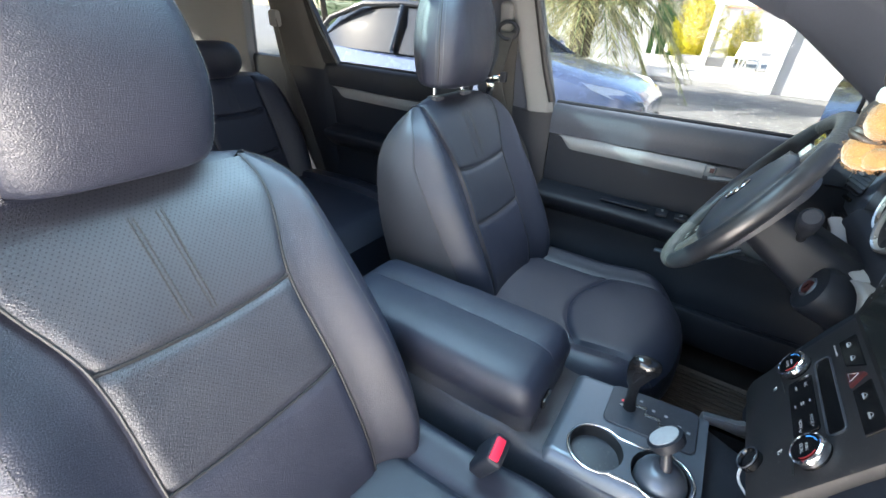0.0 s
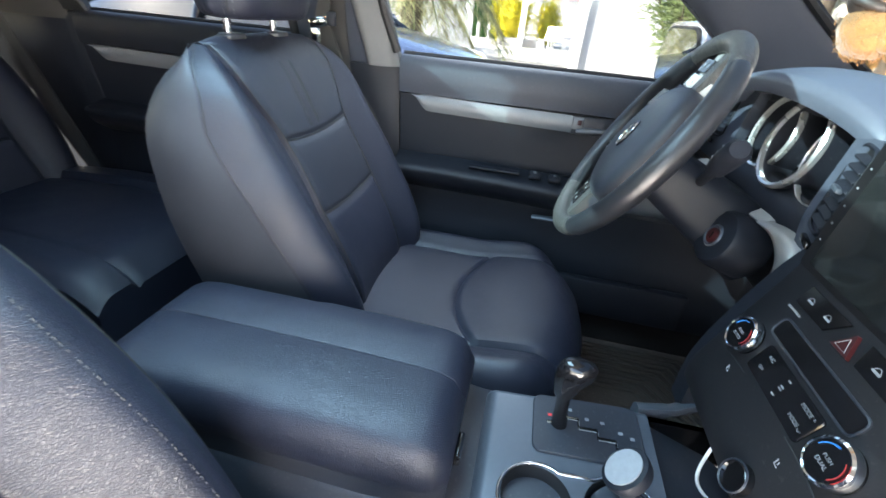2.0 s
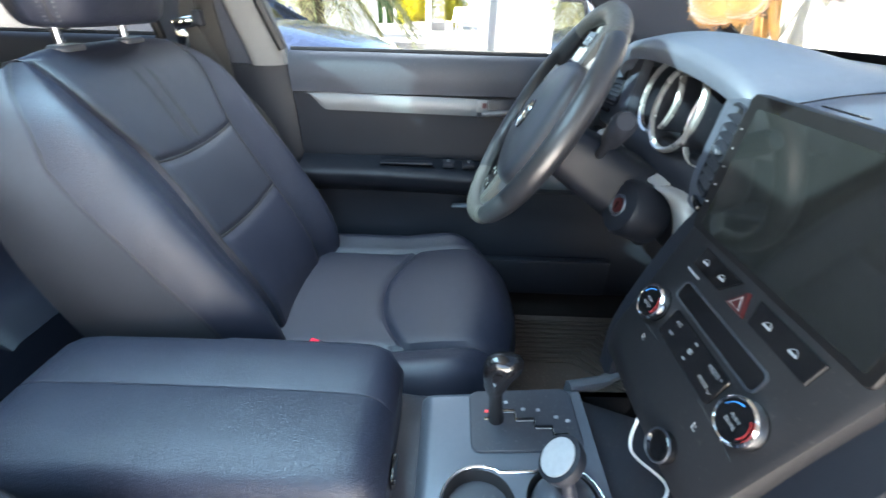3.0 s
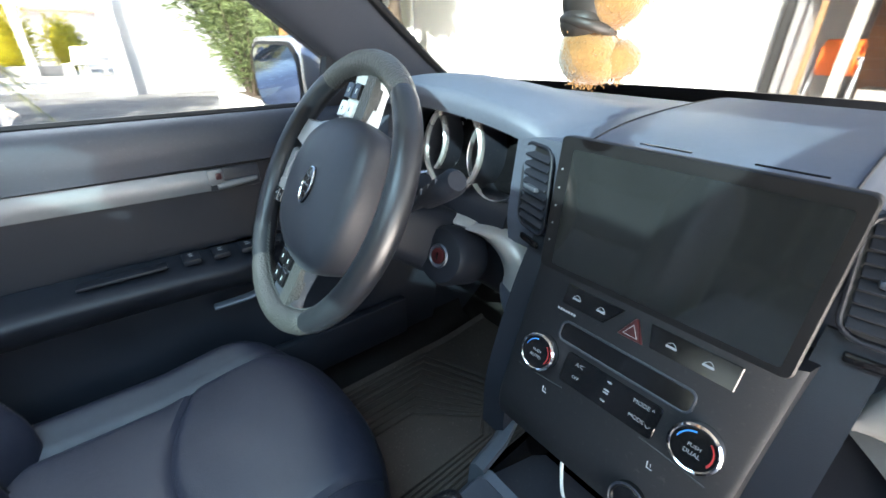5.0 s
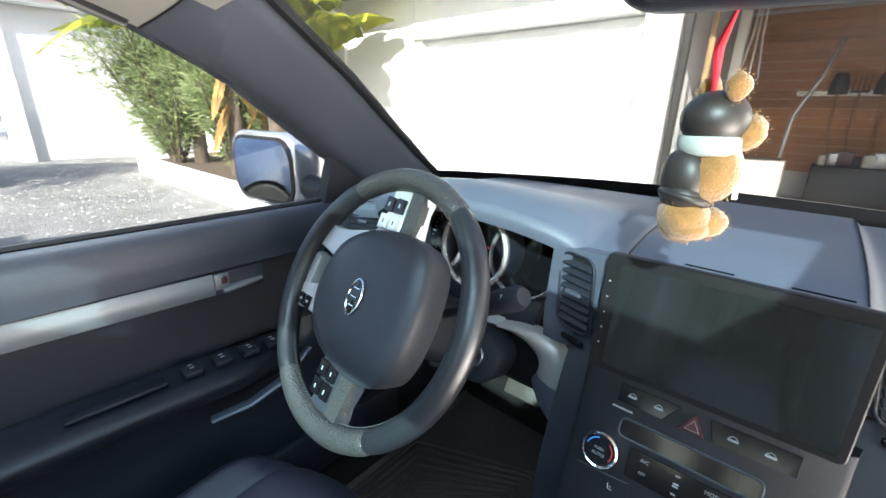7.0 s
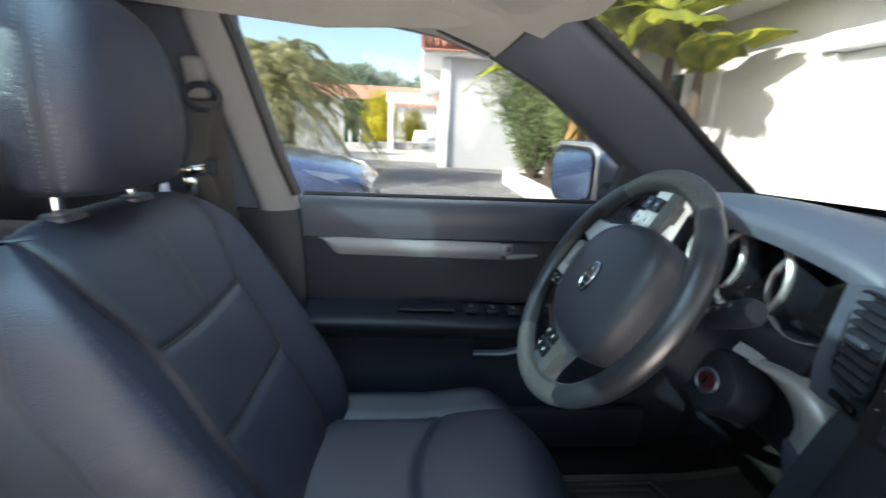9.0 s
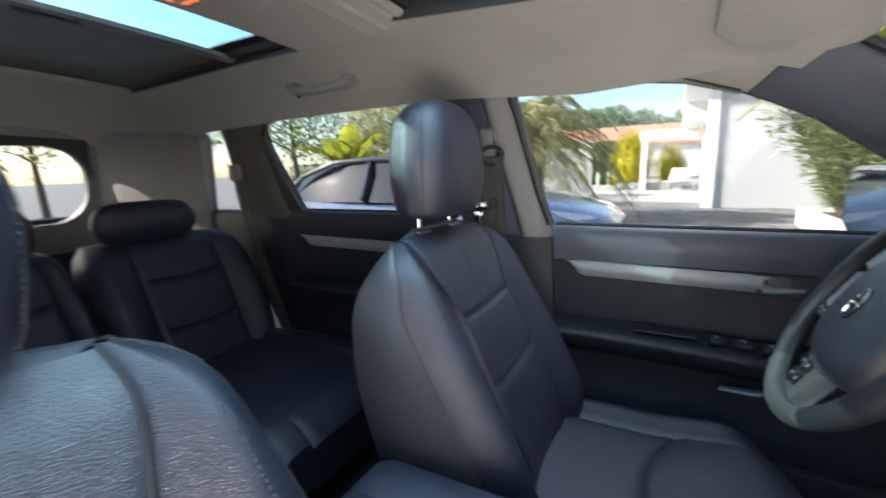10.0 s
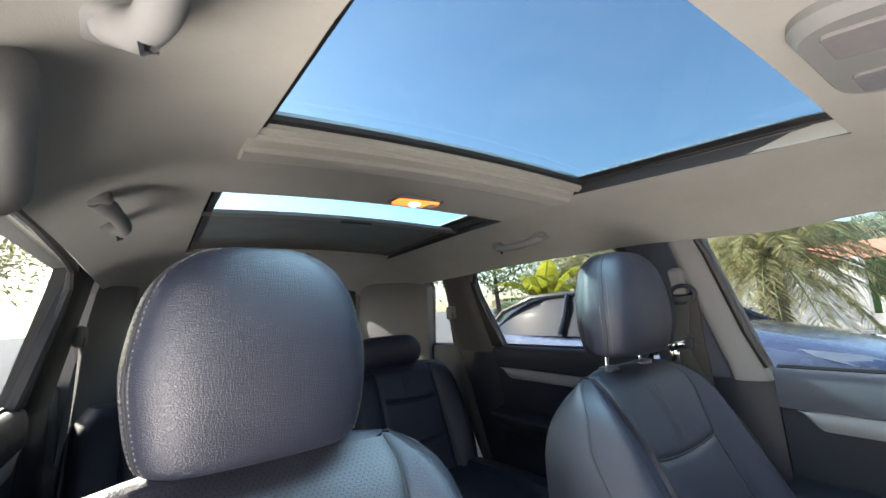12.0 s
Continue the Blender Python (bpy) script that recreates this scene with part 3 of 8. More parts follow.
rings = [[V((x, y, z + rise)) for x, z in prof] for y, rise in ((0.62, 0), (0.3, 0), (-0.5, 0), (-0.95, 0.02), (-1.0, 0.12), (-2.0, 0.16), (-2.7, 0.22))]
loft(bm, rings, False, False)
loft(bm, [[V((x, y, z)) for x in (-0.76, -0.3, 0.3, 0.76)] for y, z in ((0.62, 0.41), (0.74, 0.50), (0.88, 0.80), (0.95, 1.05))], False, False)
bmesh.ops.solidify(bm, geom=bm.faces[:], thickness=0.03)
solo("floor", bm, M["carpet"], "black carpeted cabin floor with raised tunnel", "floor", kind="structure")
bm = fresh()
box(bm, 0, -2.66, 0.80, 1.36, 0.05, 0.66, 0.02)
box(bm, 0.66, -2.5, 0.8, 0.06, 0.4, 0.6, 0.02)
solo("tailgate_trim", bm, M["panel"], "dark plastic trim of the tailgate", "trim", kind="structure")


# ---- glass ----
def pane(name, quad, material, label, n=6, bow=0.0, frame=None):
    """A pane over four corners, a little bowed, with a black edge."""
    a, b, c, d = [V(p) for p in quad]
    nrm = (b - a).cross(d - a).normalized()

    def f(u, v):
        p = a.lerp(b, u).lerp(d.lerp(c, u), v)
        return p + nrm * bow * (1 - (2 * u - 1) ** 2)

    bm = fresh()
    sheet(bm, f, n, n, nrm * 0.004)
    ob = solo(name, bm, material, label, "window", kind="structure")
    ob.visible_shadow = False
    return ob


for s, sd in ((1, "left"), (-1, "right")):
    if s == 1:
        pane("window_front_" + sd, [(-0.755 * s, 0.42, 1.10), (-0.755 * s, -0.55, 1.10), (-0.665 * s, -0.62, 1.50), (-0.675 * s, -0.10, 1.50)], M["tint"], "closed front side window, glass darkened to dim the yard")
    pane("window_rear_" + sd, [(-0.755 * s, -0.72, 1.12), (-0.755 * s, -1.48, 1.12), (-0.665 * s, -1.55, 1.49), (-0.665 * s, -0.76, 1.50)], M["tint"], "closed rear side window, glass darkened to dim the yard")
    pane("window_quarter_" + sd, [(-0.74 * s, -1.66, 1.12), (-0.735 * s, -2.12, 1.14), (-0.655 * s, -2.02, 1.47), (-0.66 * s, -1.66, 1.48)], M["tint"], "small fixed tail side window")


def windscreen_point(u, v):
    x = lerp(-0.76, 0.76, u)
    b = V((x, 0.92 - 0.30 * (2 * u - 1) ** 2, 1.10))
    t = V((x * 0.80, 0.10 - 0.10 * (2 * u - 1) ** 2, 1.52))
    return b.lerp(t, v)


bm = fresh()
sheet(bm, windscreen_point, 24, 10, (0, 0.003, 0.004))
ws = solo("windscreen", bm, M["windscreen"], "large raked windscreen with a dusty film", "windscreen", kind="structure")
ws.visible_shadow = False
seal = [V((-0.735, 0.60, 1.135)), V((-0.693, 0.455, 1.222)), V((-0.637, 0.222, 1.378)), V((-0.592, 0.040, 1.482)), V((-0.560, -0.012, 1.500)), V((-0.47, 0.030, 1.500)), V((-0.36, 0.068, 1.503)), V((-0.18, 0.102, 1.505)), V((0, 0.112, 1.505))]
seal = seal + [mirror_x(p) for p in reversed(seal[:-1])]
bm = fresh()
tube(bm, seal, 0.0095, 8)
solo("windscreen_seal", bm, M["black_trim"], "black rubber seal round the windscreen", "seal", kind="structure")
bm = fresh()
sheet(bm, lambda u, v: V(windscreen_point(u, v * 0.185)) + V((0, -0.003, -0.002)), 24, 2, (0, -0.001, -0.001))
solo("windscreen_band", bm, M["black_trim"], "black printed band along the windscreen foot", "trim", kind="structure")
pane("window_tailgate", [(-0.60, -2.63, 1.10), (0.60, -2.63, 1.10), (0.52, -2.45, 1.46), (-0.52, -2.45, 1.46)], M["tint"], "tailgate window", 8, 0.03)

# ---- glass roof ----
for name, x, y0, y1, label in (("sunroof_front", 0.42, -0.80, -0.17, "front glass panel of the roof, closed"), ("sunroof_rear", 0.43, -1.84, -0.975, "rear glass panel of the roof with its blind drawn most of the way")):
    t = thing(name, (0, (y0 + y1) / 2, 1.60), label, "sunroof", kind="structure")
    bm = fresh()
    sheet(bm, lambda u, v: (lerp(-x, x, u), lerp(y0, y1, v), roof_z(0, lerp(y0, y1, v)) + 0.036 - 0.02 * (2 * u - 1) ** 2), 10, 8, (0, 0, 0.005))
    part("pane", bm, M["roof_glass" if name == "sunroof_front" else "rear_roof_glass"], t)
    # black printed band along the pane's edge
    bm = fresh()
    sheet(bm, lambda u, v: (-lerp(x - 0.088, x - 0.03, u), lerp(y0 + 0.03, y1 - 0.02, v), roof_z(0, lerp(y0 + 0.03, y1 - 0.02, v)) + 0.0325 - 0.02 * (lerp(x - 0.088, x - 0.03, u) / x) ** 2), 3, 8, (0, 0, 0.002))
    part("edge_band", bm, M["black_trim"], t, "black printed glass edge")
    # black lip down the inside of the opening
    bm = fresh()
    xe = 0.3595 if name == "sunroof_front" else 0.3975
    sheet(bm, lambda u, v: (-xe, lerp(y0 + 0.03, y1 - 0.045, u), roof_z(xe, lerp(y0 + 0.03, y1 - 0.045, u)) + lerp(-0.002, 0.034, v)), 10, 2, (-0.002, 0, 0))
    part("opening_lip", bm, M["black_trim"], t, "black lip of the roof opening")
    # black seal round the opening
    bm = fresh()
    xi, ya, yb = x - 0.048, y0 + 0.05, y1 - 0.03
    path = [V((cx, cy, roof_z(cx * 0.98, cy) + 0.022)) for cx, cy in [(lerp(-xi, xi, k / 8), ya) for k in range(8)] + [(xi, lerp(ya, yb, k / 8)) for k in range(8)] + [(lerp(xi, -xi, k / 8), yb) for k in range(8)] + [(-xi, lerp(yb, ya, k / 8)) for k in range(8)]]
    tube(bm, path, 0.014, 6, closed=True)
    part("seal", bm, M["black_trim"], t, "black rubber seal")

# side walls that close the body: footwells and tail quarters
for s, sd in ((1, "left"), (-1, "right")):
    bm = fresh()
    box(bm, -0.765 * s, 0.74, 0.74, 0.04, 0.48, 0.74, 0.01)
    solo("kick_panel_" + sd, bm, M["panel"], "black kick panel beside the footwell", "trim", kind="structure")
    bm = fresh()
    box(bm, -0.745 * s, -2.08, 0.80, 0.05, 1.30, 0.70, 0.02)
    solo("quarter_trim_" + sd, bm, M["panel"], "black plastic trim beside the load floor", "trim", kind="structure")
    bm = fresh()
    sheet(bm, lambda u, v: (-lerp(0.775, 0.80, math.sin(v * math.pi)) * s, lerp(-2.7, 0.46, u) if s > 0 else lerp(-2.7, -0.74, u), lerp(0.40, 1.10, v)), 10, 8, (-0.012 * s, 0, 0))
    solo("body_side_" + sd, bm, M["hood_silver"], "painted outer body side of the car", "car body", kind="structure")
bm = fresh()
box(bm, 0, 0.93, 0.78, 1.5, 0.03, 0.62, 0.01)
solo("bulkhead", bm, M["carpet"], "black felt bulkhead behind the dashboard", "wall", kind="structure")
bm = fresh()
sheet(bm, lambda u, v: (lerp(-0.78, 0.78, u), lerp(0.90 - 0.28 * (2 * u - 1) ** 2, 1.95 - 0.25 * (2 * u - 1) ** 2, v), lerp(1.045, 0.86, v ** 1.6) - 0.05 * abs(2 * u - 1) ** 3), 24, 16, (0, 0, -0.02))
solo("bonnet", bm, M["hood_silver"], "silver painted bonnet ahead of the windscreen", "bonnet", kind="structure")
# tailgate lining with a rounded window opening
bm = fresh()
inner = rounded(1.06, 0.33, 0.13, 9)
outer = rounded(1.36, 0.66, 0.06, 9)
def tail(x, z, d=0.0):
    zz = 1.27 + z
    return V((x * (1 - 0.12 * max(0, z)), -2.60 + 0.30 * (zz - 1.10) + d, zz))
loft(bm, [[tail(x, z) for x, z in outer], [tail(x * 0.5 + u * 0.5, z * 0.5 + w * 0.5, 0.015) for (x, z), (u, w) in zip(outer, inner)], [tail(x, z, 0.005) for x, z in inner], [tail(x, z, -0.03) for x, z in inner]], False)
solo("tailgate_lining", bm, M["pillar"], "pale grey tailgate lining round a rounded window", "trim", kind="structure", smooth=60)

# ---- front seats ----
def ease(t):
    return (1 - math.cos(math.pi * t)) / 2


BACK = [(0.66, -0.335, 0.215, 0.118, 0.040), (0.76, -0.352, 0.235, 0.118, 0.052), (0.893, -0.412, 0.246, 0.118, 0.050), (1.02, -0.490, 0.243, 0.118, 0.038),
        (1.10, -0.543, 0.226, 0.145, 0.026), (1.135, -0.572, 0.205, 0.152, 0.012), (1.160, -0.606, 0.165, 0.150, 0.002)]   # z, y, half width, side seam, bolster


def back_front(x, z, seams=(0.893, 1.02)):
    """The front of the backrest in the seat's own frame."""
    y, w, su, hb = curve_lin(BACK, z)
    a = abs(x)
    if a > su:
        t = (a - su) / max(0.01, w - su)
        q = min(1.0, t / 0.72)
        y += hb * q * q * (3 - 2 * q) - (lerp(0.070, 0.020, max(0.0, min(1.0, (z - 1.05) / 0.11))) * ((t - 0.5) / 0.5) ** 2.2 if t > 0.5 else 0)
    else:
        y += 0.010 * (a / su) ** 2
    d = abs(a - su)
    y -= 0.0048 * math.exp(-(d / 0.006) ** 2)
    if a < su:
        for s in seams:
            d = abs(z - (s - 0.012 * (1 - (a / su) ** 2)))
            y -= 0.0048 * math.exp(-(d / 0.006) ** 2)
    return y


def curve_lin(keys, t):
    """Catmull-Rom between keys."""
    n = len(keys)
    if t <= keys[0][0]:
        return list(keys[0][1:])
    if t >= keys[-1][0]:
        return list(keys[-1][1:])
    for i in range(n - 1):
        if t <= keys[i + 1][0]:
            p0, p1, p2, p3 = keys[max(i - 1, 0)], keys[i], keys[i + 1], keys[min(i + 2, n - 1)]
            s = (t - p1[0]) / (p2[0] - p1[0])
            out = []
            for k in range(1, len(p1)):
                m1 = (p2[k] - p0[k]) / (p2[0] - p0[0]) * (p2[0] - p1[0])
                m2 = (p3[k] - p1[k]) / (p3[0] - p1[0]) * (p2[0] - p1[0])
                h = ((2 * s ** 3 - 3 * s ** 2 + 1) * p1[k] + (s ** 3 - 2 * s ** 2 + s) * m1 + (-2 * s ** 3 + 3 * s ** 2) * p2[k] + (s ** 3 - s ** 2) * m2)
                out.append(h)
            return out


def stitches(bm, path, gap=0.006, length=0.004, r=0.0007):
    """Short threads along a line of points."""
    pts = [V(p) for p in path]
    run = 0.0
    for a, b in zip(pts, pts[1:]):
        d = (b - a).length
        if d < 1e-6:
            continue
        while run < d:
            p = a.lerp(b, run / d)
            q = a.lerp(b, min(1.0, (run + length) / d))
            tube(bm, [p, p.lerp(q, 0.5) + (q - p).cross(V((1, 0, 0))).normalized() * 0.0003, q], r, 4)
            run += gap
        run -= d


def front_seat(cx, back=0.0, lift=0.0):
    """A front seat; back: how far the foot of the backrest stands behind its usual place; lift: of the headrest."""
    t = thing("front_seat", (cx, -0.2, 0.42), "black leather front car seat with stitched bolsters", "car seat", "front seats")

    def P(x, y, z):
        return V((cx + x, y - back * line_at([(0.90, 1.3), (1.02, 1.0), (1.15, 0.5), (1.40, 0.4)], z)[0], z))

    zb, zt = BACK[0][0], BACK[-1][0]
    # bolsters
    for s in (-1, 1):
        def f(u, v, s=s):
            z = lerp(zb, zt, v)
            w, su = curve_lin(BACK, z)[1:3]
            x = lerp(su, w, ease(u) * 0.5 + u * 0.5)
            return P(s * x, back_front(x, z), z)
        bm = fresh()
        sheet(bm, f, 22, 48)
        part("bolster", bm, M["leather"], t)
    # centre panels
    cuts = [zb, 0.893, 1.02, zt]
    for k in range(3):
        def f(u, v, k=k):
            z0, z1 = cuts[k], cuts[k + 1]
            su = curve_lin(BACK, lerp(z0, z1, ease(v) * 0.6 + v * 0.4))[2]
            x = lerp(-1, 1, 0.5 * ease(u) + 0.5 * u) * su
            sag = 0.012 * (1 - (x / su) ** 2)
            a = z0 - (sag if k > 0 else 0)
            b = z1 - (sag if k < 2 else 0)
            z = lerp(a, b, ease(v) * 0.6 + v * 0.4)
            return P(x, back_front(x, z), z)
        bm = fresh()
        sheet(bm, f, 26, 26)
        part("centre_panel", bm, M["perforated"] if k > 0 else M["leather"], t, "perforated black leather panel" if k > 0 else "")
    # back shell and top roll
    bm = fresh()
    rings = []
    for k in range(27):
        z = lerp(zb, zt, k / 26)
        y, w, su, hb = curve_lin(BACK, z)
        ye = back_front(w, z)
        yb = curve_lin([(0.66, -0.60), (0.80, -0.625), (1.0, -0.665), (1.07, -0.674), (1.11, -0.668), (1.14, -0.656), (1.16, -0.642)], z)[0]
        rnd = 0.12 * max(0.0, (z - 1.02) / 0.14) ** 2
        ring = []
        for m in range(9):
            a = m / 8
            ring.append(P((w + 0.012 * math.sin(a * math.pi)) * (1 - rnd * a), lerp(ye, yb + 0.03, a), z))
        for m in range(1, 12):
            a = m / 12
            ring.append(P(lerp(w, -w, a) * (1 - rnd), yb - 0.012 * math.sin(a * math.pi) + 0.03 * abs(2 * a - 1) ** 4, z))
        for m in range(9):
            a = 1 - m / 8
            ring.append(P((-w - 0.012 * math.sin(a * math.pi)) * (1 - rnd * a), lerp(ye, yb + 0.03, a), z))
        rings.append(ring)
    y, w, su, hb = curve_lin(BACK, zt)
    loft(bm, rings, False, False)
    part("back_shell", bm, M["vinyl"], t, "smooth vinyl back of the seat")
    # domed top between front and back
    bm = fresh()

    def top(u, v):
        x = lerp(-1, 1, u) * BACK[-1][2]
        y0 = back_front(x, zt)
        e = 1 - abs(2 * u - 1) ** 4
        rear = -0.642 - 0.012 * math.sin(u * math.pi) + 0.03 * abs(2 * u - 1) ** 4
        wide = lerp(-1, 1, u) * (BACK[-1][2] + 0.012 * math.sin(v * math.pi)) * (1 - 0.12 * v)
        return P(wide, lerp(y0, rear, v), zt + 0.010 * math.sin(v * math.pi) * e)
    sheet(bm, top, 24, 8)
    part("top_roll", bm, M["leather"], t)
    # dark sewn seams: two upright, two across, and the piping round the flanks
    def cord(path, r=0.0016):
        part("seam", tube(fresh(), path, r, 6), M["black_trim"], t)

    for s in (-1, 1):
        side, edge = [], []
        for k in range(50):
            z = lerp(zb + 0.01, zt, k / 49)
            w, su = curve_lin(BACK, z)[1:3]
            side.append(P(s * su, back_front(su, z) + 0.0012, z))
            edge.append(P(s * (w - 0.0015), back_front(w - 0.0015, z) + 0.0004, z))
        cord(side)
        cord(edge, 0.0012)
    for zz in cuts[1:3]:
        path = []
        for k in range(31):
            su = curve_lin(BACK, zz)[2]
            x = lerp(-su, su, k / 30)
            z = zz - 0.012 * (1 - (x / su) ** 2)
            path.append(P(x, back_front(x, z) + 0.0012, z))
        cord(path, 0.0018)
    for off in (-0.0175, -0.0120, 0.0120, 0.0175):
        cord([P(off, back_front(off, lerp(1.022, 1.130, k / 14)) + 0.0001, lerp(1.022, 1.130, k / 14)) for k in range(15)], 0.0008)
    # stitches beside the seams
    bm = fresh()
    for s in (-1, 1):
        path = []
        for k in range(60):
            z = lerp(0.74, 1.145, k / 59)
            w, su = curve_lin(BACK, z)[1:3]
            x = su + 0.62 * (w - su)
            path.append(P(s * x, back_front(x, z) + 0.0006, z))
        stitches(bm, path)
        for off in (0.013, 0.019):
            path = []
            for k in range(16):
                z = lerp(1.03, 1.135, k / 15)
                path.append(P(s * off, back_front(off, z) + 0.0006, z))
            stitches(bm, path, 0.0045, 0.0032, 0.0005)
    tagged(part("stitching", bm, M["thread"], t, "pale grey thread"), kind="stuff")
    # cushion
    def Q(x, y, z):
        return V((cx + x, y, z))

    def cush(x, y):
        a = abs(x)
        z = 0.702 + 0.035 * max(0.0, (y + 0.20)) / 0.25
        if a > 0.165:
            k = (a - 0.165) / 0.095
            z += 0.024 * ease(min(1, k / 0.8)) - (0.062 * ((k - 0.45) / 0.55) ** 2 if k > 0.45 else 0)
        front = 0.045 - 0.10 * (a / 0.26) ** 2.6
        if y > front - 0.09:
            q = (y - front + 0.09) / 0.09
            z -= 0.055 * min(1.0, q) ** 2.4
        z -= 0.008 * math.exp(-((a - 0.165) / 0.006) ** 2)
        if a < 0.165:
            z -= 0.008 * math.exp(-((y - (-0.225 + 0.06 * (a / 0.165) ** 2)) / 0.006) ** 2)
            z += 0.006 * math.sin(max(0.0, min(1.0, (y + 0.22) / 0.2)) * math.pi)
        return z

    def zone(name, fx, fy, nu, nv, mat):
        bm = fresh()

        def f(u, v):
            x = fx(u)
            a = abs(x)
            front = 0.045 - 0.10 * (a / 0.26) ** 2.6
            y = fy(v, x, front)
            return Q(x, y, cush(x, y))
        sheet(bm, f, nu, nv)
        part(name, bm, mat, t)
    arc = lambda x: -0.225 + 0.06 * (x / 0.165) ** 2
    for s in (-1, 1):
        zone("cushion_bolster", lambda u, s=s: s * lerp(0.165, 0.26, 0.6 * u + 0.4 * ease(u)), lambda v, x, fr: lerp(-0.46 - back, fr, v), 14, 40, M["leather"])
    zone("cushion_rear", lambda u: lerp(-0.165, 0.165, 0.5 * u + 0.5 * ease(u)), lambda v, x, fr: lerp(-0.46 - back, arc(x), 0.6 * v + 0.4 * ease(v)), 26, 22, M["leather"])
    zone("cushion_front", lambda u: lerp(-0.165, 0.165, 0.5 * u + 0.5 * ease(u)), lambda v, x, fr: lerp(arc(x), fr, 0.6 * v + 0.4 * ease(v)), 26, 26, M["leather"])
    # skirt of the cushion
    bm = fresh()
    rings = []
    for dz, sh in ((0.0, 0.0), (-0.02, 0.008), (-0.06, 0.010), (-0.10, 0.0), (-0.13, -0.02)):
        ring = []
        for k in range(41):
            x = lerp(-0.26, 0.26, k / 40)
            a = abs(x)
            y = 0.045 - 0.10 * (a / 0.26) ** 2.6
            ring.append(Q(x * (1 + sh), y + sh, cush(x, y) + dz))
        pre = [Q(-0.26 * (1 + sh), lerp(-0.46 - back, -0.055, k / 12), cush(0.26, lerp(-0.46 - back, -0.055, k / 12)) + dz) for k in range(12)]
        post = [V((2 * cx - p.x, p.y, p.z)) for p in reversed(pre)]
        rings.append(pre + ring + post)
    loft(bm, rings, False, False)
    part("cushion_skirt", bm, M["leather"], t)
    # base and rails
    bm = fresh()
    box(bm, cx, -0.22, 0.545, 0.46, 0.42, 0.13, 0.03)
    part("seat_base", bm, M["panel"], t, "black plastic seat base")
    for s in (-1, 1):
        bm = fresh()
        box(bm, cx + s * 0.17, -0.22, 0.45, 0.05, 0.55, 0.07, 0.008)
        part("rail", bm, M["dark_iron"], t)
    # headrest
    def H(x, y, z):
        return P(x, y, z) + V((0, 0, lift))

    def ring(zz, hw, yf, yb, n=64):
        out = []
        for k in range(n):
            a = 2 * math.pi * k / n
            c, s = math.cos(a), math.sin(a)
            e = 0.55
            groove = max(0.0, min(1.0, (-0.05 - s) / 0.20))
            out.append(H(hw * (1 - 0.075 * groove) * math.copysign(abs(c) ** e, c), lerp(yb, yf, 0.5 + 0.5 * math.copysign(abs(s) ** 0.7, s)) - 0.012 * (abs(c) ** 4) * (s > 0), zz))
        return out
    head = [(1.182, 0.060, -0.600, -0.640), (1.1825, 0.092, -0.572, -0.662), (1.188, 0.108, -0.560, -0.672), (1.205, 0.116, -0.552, -0.680), (1.24, 0.122, -0.545, -0.686), (1.28, 0.125, -0.544, -0.688), (1.32, 0.119, -0.548, -0.688),
            (1.355, 0.109, -0.556, -0.684), (1.380, 0.094, -0.566, -0.678), (1.396, 0.074, -0.578, -0.668), (1.406, 0.050, -0.590, -0.655), (1.409, 0.022, -0.606, -0.640)]
    bm = fresh()
    loft(bm, [ring(*curve_lin([(i, *h) for i, h in enumerate(head)], k / 4)) for k in range(4 * (len(head) - 1) + 1)])
    hr = part("headrest", bm, M["leather"], t, "padded leather headrest with pale stitching", 60)
    bm = fresh()
    def edge_line(deg, proud):
        """Up one side, over the top and down the other, at one angle round the pad."""
        out = []
        for side in (1, -1):
            run = []
            for k in range(56):
                q = 2.2 + (len(head) - 1.25 - 2.2) * (k / 55)
                zz, hw, yf, yb = curve_lin([(n, *h) for n, h in enumerate(head)], q)
                c, sn = math.cos(radians(deg)), math.sin(radians(deg))
                run.append(H(side * (hw * c ** 0.55 + proud * c), lerp(yb, yf, 0.5 + 0.5 * sn ** 0.7) - 0.012 * c ** 4 + proud * sn, zz + (proud if k > 44 else 0)))
            out += run if side > 0 else run[::-1]
        return out

    part("headrest_seam", tube(fresh(), edge_line(24, 0.0002), 0.0014, 6), M["black_trim"], hr)
    for deg in (19, 31):
        stitches(bm, edge_line(deg, 0.0006), 0.0058, 0.0040, 0.0007)
    tagged(part("stitching", bm, M["pale_thread"], hr, "pale grey thread"), kind="stuff")
    for s in (-1, 1):
        bm = fresh()
        tube(bm, [P(s * 0.066, -0.625, 1.12), P(s * 0.066, -0.628, 1.20)], 0.0065, 12)
        p = part("headrest_post", bm, M["chrome"], t, "chromed steel post")
        bm = fresh()
        plate(bm, rounded(0.050, 0.030, 0.012), Matrix.Translation(P(s * 0.066, -0.622, 1.164)), 0.008, 0.003)
        part("post_guide", bm, M["console"], t, "black plastic post guide")
    return t


front_seat(-0.39, 0.05, 0.012)
front_seat(0.39, 0.0, -0.012)

# ---- dashboard ----
def bump(t):
    t = max(0.0, min(1.0, t))
    return t * t * (3 - 2 * t)


